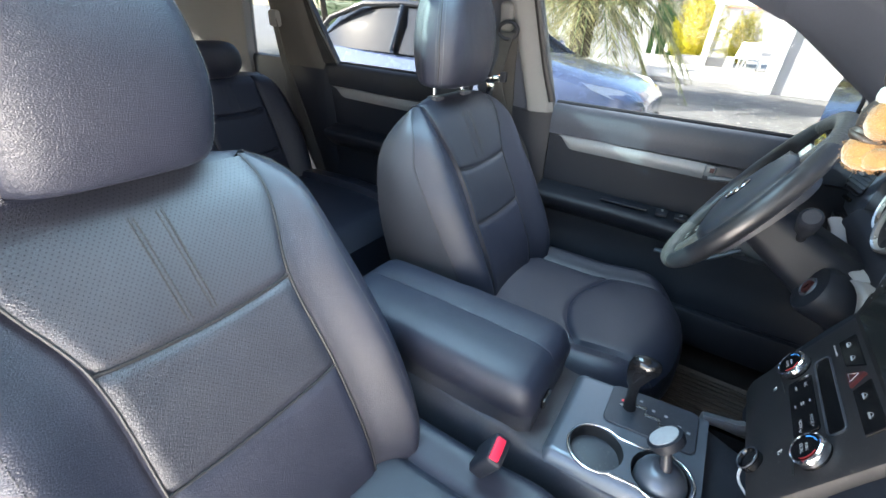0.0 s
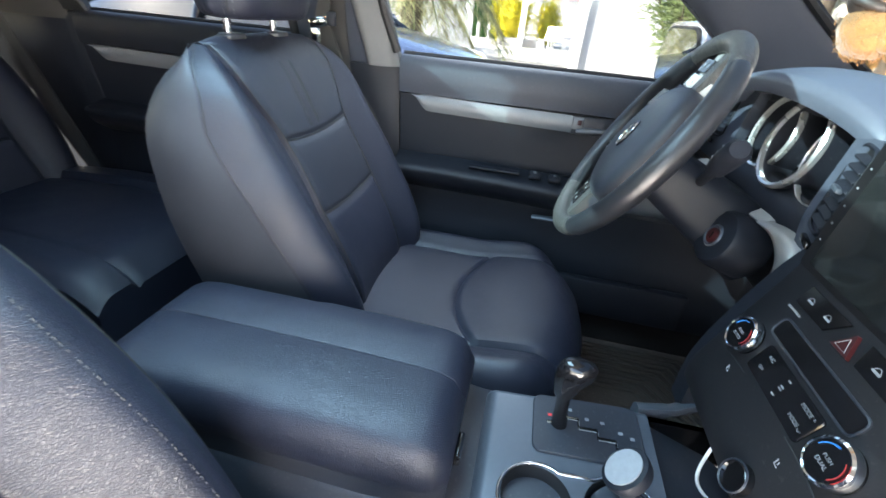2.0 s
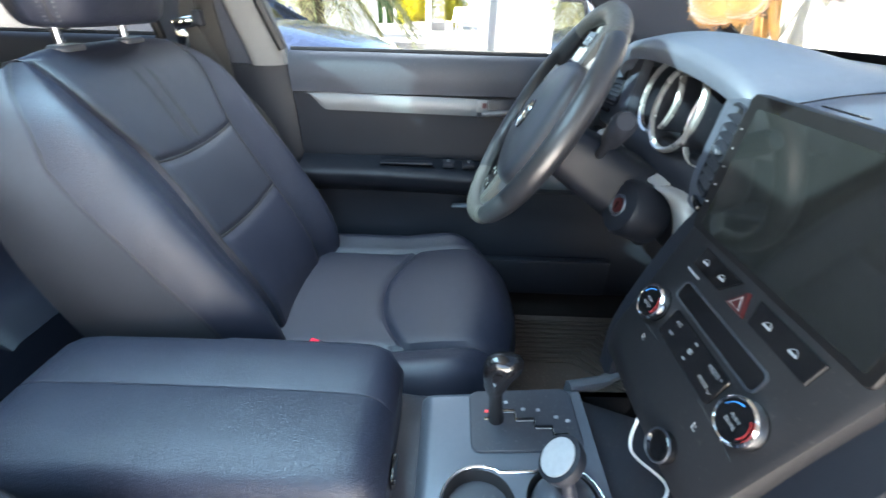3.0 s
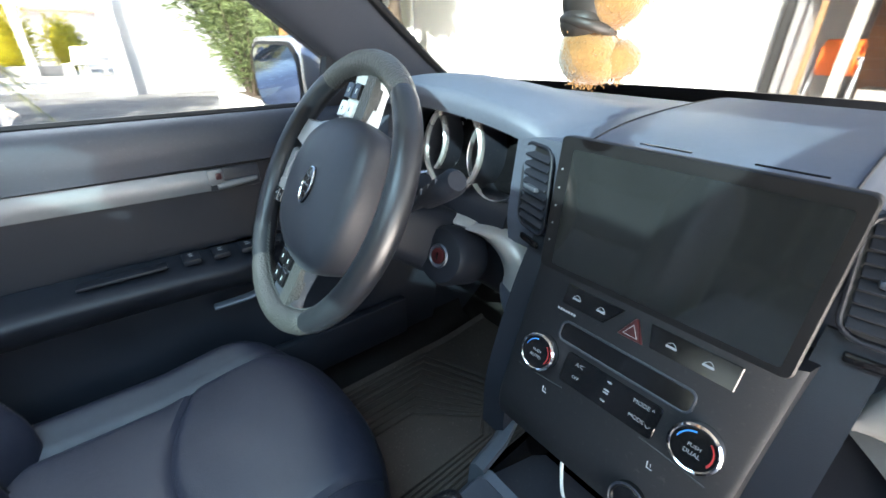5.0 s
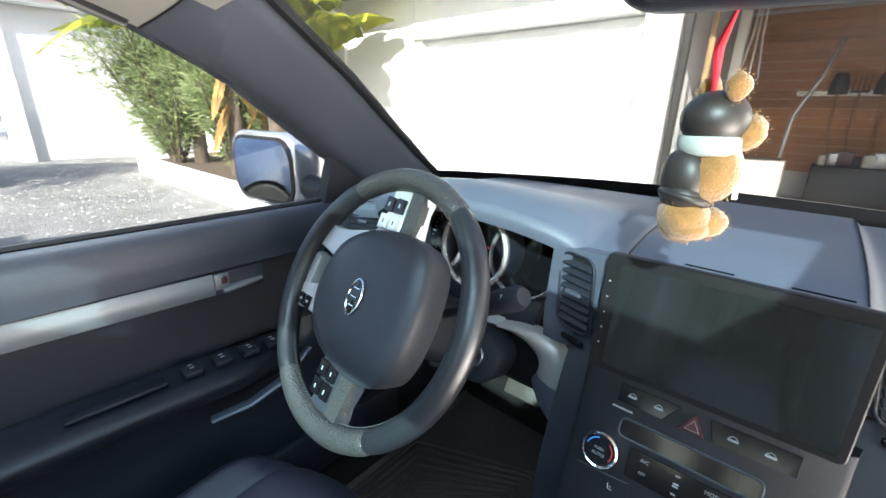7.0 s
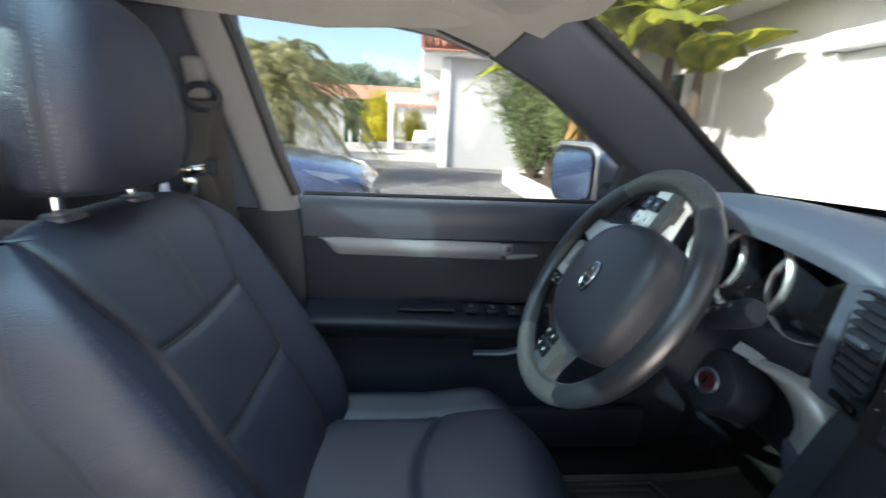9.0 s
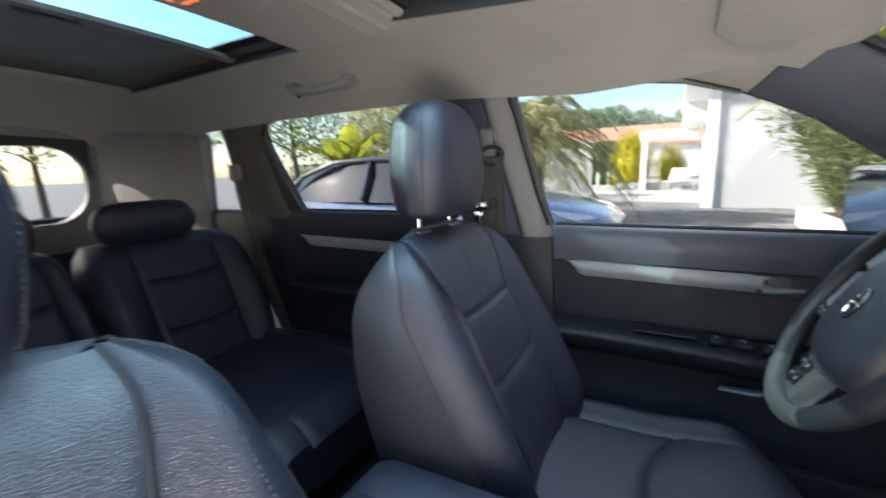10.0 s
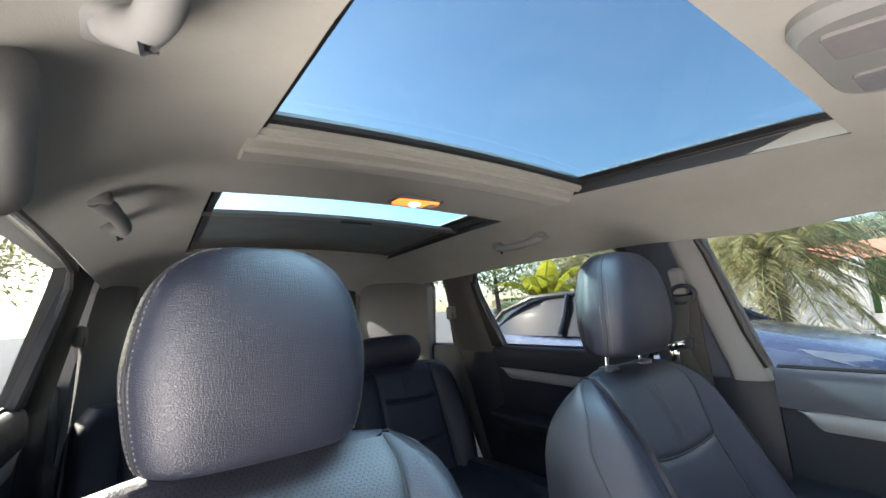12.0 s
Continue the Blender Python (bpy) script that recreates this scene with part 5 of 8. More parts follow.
for a0, a1, mt in segs:
    bm = fresh()
    rings = []
    n = 34
    for k in range(n + 1):
        a = radians(lerp(a0, a1, k / n))
        ca, sa = math.cos(a), math.sin(a)
        swell = 0.0154 + 0.0012 * math.sin(k / n * math.pi) - (0.0012 if k in (0, n) else 0)
        ring = []
        for j in range(16):
            b = 2 * math.pi * j / 16
            rr = R + swell * math.cos(b)
            ring.append(W(rr * ca, rr * sa, swell * 1.08 * math.sin(b)))
        rings.append(ring)
    loft(bm, rings)
    part("rim_section", bm, M[mt], wheel, "perforated grip section" if mt == "grip" else "smooth leather section", 60)
# inner stitching
bm = fresh()
for k in range(150):
    a = 2 * math.pi * k / 150
    p = W((R - 0.0168) * math.cos(a), (R - 0.0168) * math.sin(a), 0.002)
    q = W((R - 0.0168) * math.cos(a + 0.02), (R - 0.0168) * math.sin(a + 0.02), -0.002)
    tube(bm, [p, q], 0.0007, 4)
tagged(part("stitching", bm, M["thread"], wheel), kind="stuff")
# airbag pad
pad = [(-0.078, 0.050), (-0.055, 0.074), (0, 0.082), (0.055, 0.074), (0.078, 0.050), (0.082, 0.005), (0.070, -0.045), (0.045, -0.078), (0, -0.090), (-0.045, -0.078), (-0.070, -0.045), (-0.082, 0.005)]
out = []
for k in range(len(pad)):
    p0, p1, p2, p3 = [pad[(k + d) % len(pad)] for d in (-1, 0, 1, 2)]
    for s in (0, 0.25, 0.5, 0.75):
        out.append(tuple(0.5 * (2 * p1[i] + (p2[i] - p0[i]) * s + (2 * p0[i] - 5 * p1[i] + 4 * p2[i] - p3[i]) * s * s + (3 * p1[i] - p0[i] - 3 * p2[i] + p3[i]) * s ** 3) for i in (0, 1)))
out = [(x * 1.27, y * 1.25) for x, y in out]
bm = fresh()
loft(bm, [[W(x * k, y * k, c) for x, y in out] for k, c in ((0.97, -0.045), (1.0, -0.02), (1.0, -0.004), (0.985, 0.004), (0.95, 0.009), (0.80, 0.014), (0.5, 0.018), (0.2, 0.020))])
part("airbag_pad", bm, M["vinyl"], wheel, "smooth black airbag cover", 60)
bd = part("badge", loft(fresh(), [[W(0.026 * k * math.cos(a), 0.0145 * k * math.sin(a), c) for a in [2 * math.pi * j / 40 for j in range(40)]] for k, c in ((1, 0.018), (1, 0.0215), (0.94, 0.0225), (0.05, 0.0225))]), M["gloss_black"], wheel, "oval badge with plain silver bars")
bm = fresh()
tube(bm, [W(0.0248 * math.cos(a), 0.0133 * math.sin(a), 0.0225) for a in [2 * math.pi * j / 40 for j in range(40)]], 0.0013, 6, closed=True)
part("badge_rim", bm, M["chrome"], bd)
for x in (-0.012, 0.0, 0.012):
    bm = fresh()
    tube(bm, [W(x, -0.0065, 0.0228), W(x, 0.0065, 0.0228)], 0.0013, 6)
    part("badge_bar", bm, M["chrome"], bd)
# spokes: the upper one silver with switches, the lower one black
M["bright_silver"] = surface("bright_satin_silver", (0.50, 0.50, 0.49), rough=0.34, metal=0.45, vary=0.04)


def slab(pts_out, name, mat, parent, c0, c1, label="", bevel=0.0015):
    """A flat piece of the wheel over an outline in the wheel's plane."""
    cx, cy = sum(p[0] for p in pts_out) / len(pts_out), sum(p[1] for p in pts_out) / len(pts_out)
    size = max(math.hypot(p[0] - cx, p[1] - cy) for p in pts_out)
    k = 1 - bevel / size
    bm = fresh()
    loft(bm, [[W(x, y, c0) for x, y in pts_out], [W(x, y, c1 - bevel) for x, y in pts_out], [W(cx + (x - cx) * k, cy + (y - cy) * k, c1) for x, y in pts_out]])
    return part(name, bm, mat, parent, label, 30)


for s in (-1, 1):
    out = [(s * 0.085, -0.052), (s * 0.100, -0.040), (s * 0.140, -0.030), (s * (R - 0.012), -0.036), (s * (R - 0.012), 0.040), (s * 0.140, 0.036), (s * 0.100, 0.044), (s * 0.085, 0.050)]
    sp = slab(out, "spoke", M["bright_silver"] if s < 0 else M["console"], wheel, -0.020, -0.002, "satin silver spoke with switches" if s < 0 else "black spoke with switches", 0.004)
    slab([(s * 0.094, 0.014), (s * (R - 0.016), 0.010), (s * (R - 0.016), 0.036), (s * 0.096, 0.042)], "spoke_grip", M["grip"], sp, -0.010, 0.004, "patterned black grip pad", 0.003)
    for b, w in ((-0.028, 0.018), (-0.006, 0.016)):
        for a in (0.112, 0.138):
            sw = slab([(s * a - 0.0115, b - w / 2), (s * a + 0.0115, b - w / 2), (s * a + 0.0105, b + w / 2), (s * a - 0.0105, b + w / 2)], "switch", M["bright_silver"] if (s < 0 and a < 0.12) else M["gloss_black"], sp, -0.003, 0.004)
            slab([(s * a - 0.003, b - 0.0012), (s * a + 0.003, b - 0.0012), (s * a + 0.003, b + 0.0012), (s * a - 0.003, b + 0.0012)], "switch_mark", M["print"] if not (s < 0 and a < 0.12) else M["panel"], sp, 0.0039, 0.0043, "", 0.0001)
# forked silver frame of the lower spoke
for s in (-1, 1):
    out = [(s * 0.016, -0.088), (s * 0.020, -0.110), (s * 0.026, -0.140), (s * 0.030, -R + 0.014), (s * 0.066, -R + 0.022), (s * 0.062, -0.130), (s * 0.064, -0.100), (s * 0.072, -0.062), (s * 0.060, -0.058)]
    out = [(x * 1.12 - 0.012, y) for x, y in out]
    arm = slab(out, "lower_spoke", M["bright_silver"], wheel, -0.024, -0.001, "forked satin silver lower spoke", 0.005)
    if s > 0:
        for b in (-0.128, -0.146):
            sw = slab([(0.037, b - 0.007), (0.056, b - 0.007), (0.056, b + 0.007), (0.037, b + 0.007)], "switch", M["gloss_black"], arm, -0.002, 0.002)
            slab([(0.0445, b - 0.0025), (0.0485, b - 0.0025), (0.0485, b + 0.0025), (0.0445, b + 0.0025)], "switch_mark", M["print"], arm, 0.0019, 0.0023, "", 0.0001)
slab([(-0.030, -R + 0.034), (-0.034, -R + 0.013), (0.034, -R + 0.013), (0.030, -R + 0.034)], "spoke_bridge", M["bright_silver"], wheel, -0.022, -0.003, "", 0.004)
slab([(-0.020, -0.086), (-0.024, -0.145), (0.024, -0.145), (0.020, -0.086)], "spoke_recess", M["panel"], wheel, -0.030, -0.024, "", 0.002)

# ---- centre console ----
con = thing("centre_console", (0, -0.15, 0.45), "black and slate grey centre console with padded armrest", "console")
# sides of the console
bm = fresh()
rings = []
for y, wl, wr, zt in ((-0.66, 0.105, 0.105, 0.70), (-0.55, 0.105, 0.105, 0.74), (-0.20, 0.108, 0.108, 0.745), (-0.13, 0.112, 0.112, 0.730), (-0.06, 0.112, 0.114, 0.728), (0.10, 0.118, 0.118, 0.738), (0.20, 0.130, 0.130, 0.70), (0.34, 0.14, 0.14, 0.64)):
    rings.append([V((-wl - 0.02, y, 0.43)), V((-wl - 0.012, y, 0.6)), V((-wl, y, zt - 0.01)), V((-wl + 0.01, y, zt)), V((wr - 0.01, y, zt)), V((wr, y, zt - 0.01)), V((wr + 0.012, y, 0.6)), V((wr + 0.02, y, 0.43))])
loft(bm, rings)
part("console_body", bm, M["console"], con, "black moulded console body", 45)


def top_z(y):
    return 0.752 + 0.10 * (y + 0.02)


# slate top plate with openings for the cups, made of a ring of quads
CUPS = [(0.060, -0.048, 0.041), (0.060, 0.046, 0.041)]
bm = fresh()
x0, x1, y0, y1 = -0.108, 0.112, -0.128, 0.100
n, mrow = 72, 76
vt = {}
for j in range(mrow + 1):
    for i in range(n + 1):
        x, y = lerp(x0, x1, i / n), lerp(y0, y1, j / mrow)
        for cx, cy, r in CUPS:
            d = math.hypot(x - cx, y - cy)
            if r - 0.003 < d < r + 0.004:
                x, y = cx + (x - cx) * r / d, cy + (y - cy) * r / d
        drop = 0.022 * max(0.0, (abs(x - 0.002) - 0.092) / 0.018) ** 2 + 0.02 * max(0.0, (-0.108 - y) / 0.02) ** 2
        vt[i, j] = bm.verts.new((x, y, top_z(y) - drop))
for j in range(mrow):
    for i in range(n):
        q = [vt[i, j], vt[i + 1, j], vt[i + 1, j + 1], vt[i, j + 1]]
        c = sum((v.co for v in q), V()) / 4
        if any(math.hypot(c.x - cx, c.y - cy) < r - 0.0005 for cx, cy, r in CUPS):
            continue
        bm.faces.new(q)
bmesh.ops.delete(bm, geom=[v for v in bm.verts if not v.link_faces], context='VERTS')
part("top_plate", bm, M["slate"], con, "slate grey metallic top plate", 50)
for k, (cx, cy, r) in enumerate(CUPS):
    m = Matrix.Translation((cx, cy, top_z(cy)))
    part("cup_holder", lathe(fresh(), [(r + 0.001, 0.001), (r - 0.001, -0.004), (r - 0.004, -0.06), (r - 0.006, -0.075), (0.0, -0.075)], m, 40, 0, False), M["black_trim"], con, "deep round cup holder")
# chrome line round the two cups
bm = fresh()
path = []
for (cx, cy, r), a0, a1 in ((CUPS[0], 55, 360 - 55 + 0, ), (CUPS[1], 180 + 55, 540 - 55)):
    for k in range(30):
        a = radians(lerp(a0, a1, k / 29)) + radians(90 if True else 0)
        path.append(V((cx + (r + 0.004) * math.cos(a), cy + (r + 0.004) * math.sin(a), top_z(cy + (r + 0.004) * math.sin(a)) + 0.001)))
tube(bm, path, 0.0022, 8, closed=True)
part("chrome_line", bm, M["chrome"], con, "chrome edge round the cups", 60)
# gear gate
gm = Matrix.Translation((-0.049, 0.015, top_z(0.015) + 0.0005)) @ turn(5.7, 0, 0).to_4x4()
gate = part("gear_gate", plate(fresh(), rounded(0.094, 0.142, 0.012), gm, 0.004, 0.0015), M["console"], con, "black gear plate with a stepped slot")
bm = fresh()
slot = [(0.0, -0.052), (0.0, -0.030), (-0.012, -0.030), (-0.012, -0.010), (0.002, -0.010), (0.002, 0.014), (0.014, 0.014), (0.014, 0.036), (0.026, 0.036), (0.026, 0.055)]
pts = [gm @ V((x, y, 0.0045)) for x, y in slot]
tube(bm, pts, 0.0022, 6)
part("gate_slot", bm, M["gloss_black"], gate)
bm = fresh()
tube(bm, [gm @ V((x + 0.0035, y + 0.001, 0.0052)) for x, y in slot[2:]], 0.0007, 5)
part("gate_line", bm, M["print"], gate, "thin white line")
for k, (x, y) in enumerate(((-0.012, -0.048), (-0.026, -0.020), (-0.014, 0.002), (-0.012, 0.022), (0.000, 0.044), (0.006, 0.058))):
    bm = plate(fresh(), rounded(0.0045, 0.0055, 0.001, 3), gm @ Matrix.Translation((x, y, 0.004)), 0.0005)
    part("gear_mark", bm, M["red_print"] if k == 0 else M["print"], gate)
gl = part("gear_lever", tube(fresh(), [(-0.050, -0.020, 0.745), (-0.048, -0.024, 0.785), (-0.046, -0.028, 0.825)], [0.012, 0.009, 0.009], 14), M["gloss_black"], con, "black gear lever with glossy knob")
bm = fresh()
head = [(0.0, 0.010, 0.012, 0.0), (0.010, 0.013, 0.016, 0.0), (0.030, 0.0155, 0.022, 0.002), (0.050, 0.018, 0.028, 0.006), (0.064, 0.017, 0.027, 0.008), (0.072, 0.012, 0.021, 0.008), (0.076, 0.004, 0.008, 0.008)]
loft(bm, [[V((-0.046 + 0.86 * hw * math.cos(a), -0.028 + off + 0.86 * hl * math.sin(a), 0.812 + 0.86 * dz)) for a in [2 * math.pi * j / 24 for j in range(24)]] for dz, hw, hl, off in [curve_lin([(i, *h) for i, h in enumerate(head)], k / 3) for k in range(19)]])
part("knob", bm, M["gloss_black"], gl, "glossy black knob", 60)
# tray ahead of the gate
bm = fresh()
loft(bm, [[V((sx * w, y, z)) for sx, z in ((-1, 0.742), (-0.92, 0.742), (-0.88, 0.70), (-0.8, 0.690), (0.8, 0.690), (0.88, 0.70), (0.92, 0.742), (1, 0.742))] for y, w in ((0.104, 0.115), (0.108, 0.112), (0.2, 0.115), (0.30, 0.12))], False, False)
bmesh.ops.solidify(bm, geom=bm.faces[:], thickness=0.004)
part("tray", bm, M["gloss_black"], con, "open black tray below the controls", 40)
for s in (-1, 1):
    bm = fresh()
    loft(bm, [[p + V((s * (-0.016), 0, -0.004)), p + V((s * -0.014, 0, 0.003)), p, p + V((s * 0.010, 0, -0.010)), p + V((s * 0.012, 0, -0.05))] for p in (V((s * 0.112, 0.09, 0.764)), V((s * 0.120, 0.14, 0.768)), V((s * 0.135, 0.19, 0.785)), V((s * 0.150, 0.235, 0.82)), V((s * 0.156, 0.265, 0.86)))])
    part("console_arm", bm, M["slate"], con, "slate grey arm rising to the dashboard", 50)
# armrest lid
bm = fresh()
rings = []
for k in range(27):
    t = k / 26
    y = lerp(-0.615, -0.150, t)
    e = min(1.0, min(t, 1 - t) * 9)
    q = math.sqrt(max(0.0, 1 - (1 - e) ** 2))
    w = 0.104 * (0.72 + 0.28 * q) if t < 0.5 else 0.108 * (0.84 + 0.16 * q)
    top = 0.790 + 0.052 * (0.35 + 0.65 * q) + 0.004 * math.sin(t * math.pi)
    low = 0.775
    ring = []
    for a, b in ((-1, 0), (-1.02, 0.25), (-1.0, 0.55), (-0.93, 0.84), (-0.82, 0.965), (-0.5, 0.995), (-0.095, 1.0), (-0.085, 0.995), (-0.075, 0.965), (-0.065, 0.995), (-0.055, 1.0), (0.5, 0.995), (0.82, 0.965), (0.93, 0.84), (1.0, 0.55), (1.02, 0.25), (1, 0)):
        ring.append(V((w * a - 0.002, y, lerp(low, top, b))))
    rings.append(ring)
loft(bm, rings)
lid = part("armrest_lid", bm, M["leather"], con, "padded black armrest lid with a lengthwise seam", 60)
bm = fresh()
rings = []
for y, w, z0 in ((-0.61, 0.085, 0.60), (-0.58, 0.098, 0.60), (-0.25, 0.103, 0.60), (-0.17, 0.100, 0.62), (-0.152, 0.085, 0.66)):
    rings.append([V((-w * 0.96, y, z0)), V((-w, y, 0.73)), V((-w, y, 0.772)), V((w, y, 0.772)), V((w, y, 0.73)), V((w * 0.96, y, z0))])
loft(bm, rings)
part("armrest_box", bm, M["console"], con, "black storage box under the armrest", 50)
bm = fresh()
box(bm, 0.045, -0.146, 0.783, 0.034, 0.008, 0.020, 0.003)
part("lid_latch", bm, M["gloss_black"], con)

# seat belt buckle beside the console
def buckle(x, y, z, lean):
    b = thing("seat_belt_buckle", (x, y, z - 0.2), "black seat belt buckle with a red press button", "belt buckle", "belt buckles")
    rot = turn(-24, lean, 6)
    m = Matrix.Translation((x, y, z)) @ rot.to_4x4()
    bm = fresh()
    box(bm, 0, 0, -0.035, 0.048, 0.027, 0.072, 0.007, 3)
    bmesh.ops.transform(bm, matrix=m, verts=bm.verts)
    part("buckle_body", bm, M["panel"], b)
    bm = fresh()
    box(bm, 0.002, -0.003, 0.0, 0.036, 0.015, 0.010, 0.003)
    bmesh.ops.transform(bm, matrix=m, verts=bm.verts)
    part("press_button", bm, M["red"], b, "bright red button")
    bm = fresh()
    tube(bm, [m @ V((0, 0, -0.06)), m @ V((0.003, 0.01, -0.12)), V((x + 0.01, y - 0.03, z - 0.2))], 0.014, 8, flat=0.5)
    part("stalk", bm, M["panel"], b)
    return b


buckle(0.190, -0.165, 0.800, 8)
buckle(-0.165, -0.30, 0.760, -6)

# phone holder standing in the cup
ph = thing("phone_holder", (0.060, 0.046, 0.68), "grey phone holder with round white pad in a cup holder", "phone holder")
m = Matrix.Translation((0.060, 0.048, top_z(0.046) - 0.014))
part("cup_base", lathe(fresh(), [(0.034, -0.07), (0.037, 0.0), (0.037, 0.010), (0.033, 0.022), (0.022, 0.032), (0.014, 0.036), (0.0, 0.036)], m, 36), M["slate"], ph, "grey domed base", 60)
bm = fresh()
tube(bm, [m @ V((0, 0, 0.033)), m @ V((-0.004, -0.006, 0.055)), m @ V((-0.008, -0.010, 0.070))], [0.009, 0.008, 0.009], 12)
part("neck", bm, M["console"], ph)
dm = axis_to(m @ V((-0.010, -0.014, 0.080)), (-0.10, -0.62, 0.60))
hd = part("holder_head", lathe(fresh(), [(0.018, -0.010), (0.025, -0.008), (0.027, 0.0), (0.0265, 0.005), (0.023, 0.006), (0.0, 0.006)], dm, 36), M["panel"], ph)
part("white_pad", lathe(fresh(), [(0.0215, 0.0055), (0.0215, 0.0075), (0.0, 0.0078)], dm, 36), M["pad_grey"], hd, "round white pad")

# white cable from the tray
bm = fresh()
pts = [(-0.050, 0.205, 0.800), (-0.046, 0.190, 0.822), (-0.036, 0.165, 0.818), (-0.026, 0.150, 0.790), (-0.012, 0.150, 0.750), (0.010, 0.195, 0.715), (0.040, 0.170, 0.700), (0.080, 0.150, 0.697)]
path = [V(curve_lin([(i, *p) for i, p in enumerate(pts)], k / 8)) for k in range(8 * (len(pts) - 1) + 1)]
tube(bm, path, 0.0022, 8)
solo("charging_cable", bm, M["white"], "thin white charging cable lying in the tray", "cable")

# pedals and mats
bm = fresh()
box(bm, -0.30, 0.60, 0.56, 0.055, 0.012, 0.12, 0.006, 2, turn(-35, 0, 0))
solo("accelerator_pedal", bm, M["rubber"], "black accelerator pedal above the floor mat", "pedal")
bm = fresh()
box(bm, -0.42, 0.60, 0.60, 0.11, 0.012, 0.06, 0.006, 2, turn(-35, 0, 0))
tube(bm, [(-0.42, 0.61, 0.60), (-0.42, 0.70, 0.75), (-0.42, 0.74, 0.92)], 0.010, 8)
solo("brake_pedal", bm, M["rubber"], "black brake pedal above the floor mat", "pedal")
for s, cx in (("driver", -0.42), ("passenger", 0.42)):
    mat_t = thing("floor_mat", (cx, 0.3, 0.43), "brown-black ribbed rubber floor mat", "floor mat", "floor mats")
    bm = fresh()
    sheet(bm, lambda u, v: (cx + lerp(-0.23, 0.23, u), lerp(-0.02, 0.64, v), 0.428 + 0.10 * max(0, v - 0.75) ** 1.2 + 0.012 * (abs(2 * u - 1) > 0.97)), 40, 40, (0, 0, -0.008))
    part("mat_sheet", bm, M["rubber"], mat_t)
    for k in range(9):
        d = 0.019 * k
        bend = [(-0.060 - d, 0.01), (-0.060 - d, 0.24 + d), (0.050 + 0.3 * d, 0.37 + d), (0.095 + 0.5 * d, 0.33 + d), (0.100 + 0.7 * d, 0.01)]
        bm = fresh()
        tube(bm, [(cx + a, b, 0.431 + 0.10 * max(0, (b + 0.02) / 0.66 - 0.75) ** 1.2) for a, b in bend], 0.0050, 6)
        part("mat_rib", bm, M["rubber"], mat_t)

# ---- doors ----
def door(name, s, y0, y1, band, arm, rear, label):
    """An inner door panel; s is 1 on the left of the car."""
    d = thing(name, (-0.74 * s, (y0 + y1) / 2, 0.45), label, "car door", kind="structure")
    bz = 0.022 if rear else 0.0

    def X(x):
        return -x * s
    # upper pad
    def pad_sheet(prof, ya, yb, mat, nm, lab="", n=24, shape=None):
        bm = fresh()

        def f(u, v):
            y = lerp(ya, yb, u)
            x, z = curve_lin([(k / (len(prof) - 1), *p) for k, p in enumerate(prof)], v)
            if shape:
                x, z = shape(u, v, x, z)
            return (X(x), y, z + bz * (1 if True else 0))
        sheet(bm, f, n, 22, (X(0.03), 0, 0))
        return part(nm, bm, mat, d, lab, 50)
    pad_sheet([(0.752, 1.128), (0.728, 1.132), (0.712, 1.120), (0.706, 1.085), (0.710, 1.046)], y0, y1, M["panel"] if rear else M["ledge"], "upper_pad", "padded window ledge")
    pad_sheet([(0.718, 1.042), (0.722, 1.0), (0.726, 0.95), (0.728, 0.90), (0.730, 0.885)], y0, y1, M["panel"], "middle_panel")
    # silver band, pointed at its rear end
    bm = fresh()

    def f(u, v):
        y = lerp(band[0], band[1], u)
        tip = bump(u * 9)
        zc = 1.019 + bz + 0.006 * (1 - u)
        h = 0.040 * tip if not rear else 0.038 * tip
        z = zc + h * (0.5 - v) + (1 - tip) * 0.018
        return (X(0.716 - 0.004 * math.sin(v * math.pi)), y, z)
    sheet(bm, f, 40, 8, (X(0.012), 0, 0))
    part("silver_band", bm, M["door_silver"], d, "satin silver strip", 50)
    # inner handle
    hb = part("handle_recess", box(fresh(), X(0.722), band[1] + 0.045, 1.018 + bz, 0.012, 0.094, 0.044, 0.005), M["console"], d)
    bm = fresh()
    tube(bm, [V((X(0.712), band[1] + 0.012 + 0.012 * k, 1.006 + bz + 0.001 * k)) for k in range(7)], [0.006, 0.007, 0.007, 0.0065, 0.006, 0.0055, 0.004], 10)
    part("handle", bm, M["door_silver"], hb, "silver pull handle")
    bm = fresh()
    box(bm, X(0.714), band[1] + 0.012, 1.024 + bz, 0.010, 0.026, 0.030, 0.003)
    lk = part("lock_button", bm, M["door_silver"], hb)
    bm = fresh()
    box(bm, X(0.7085), band[1] + 0.016, 1.026 + bz, 0.003, 0.010, 0.012, 0.001)
    part("red_mark", bm, M["red_dark"], lk, "dull red lock mark")
    # armrest shelf
    bm = fresh()

    def f(u, v):
        y = lerp(y0, arm, u)
        reach = 0.075 * bump((1 - u) * 3 + 0.25) if not rear else 0.07
        x, z = curve_lin([(0, 0.728, 0.890), (0.25, 0.70, 0.882), (0.5, 0.66, 0.874), (0.62, 0.652, 0.862), (0.8, 0.672, 0.83), (1.0, 0.722, 0.795)], v)
        x = 0.728 - (0.728 - x) * reach / 0.075
        return (X(x), y, z - 0.02 * u ** 3 + bz)
    sheet(bm, f, 30, 26, (X(0.02), 0, -0.004))
    part("armrest", bm, M["panel"], d, "moulded armrest", 60)
    # lower panel with pocket
    pad_sheet([(0.722, 0.80), (0.726, 0.72), (0.715, 0.62), (0.720, 0.52), (0.735, 0.46)], y0, y1, M["panel"], "lower_panel")
    bm = fresh()
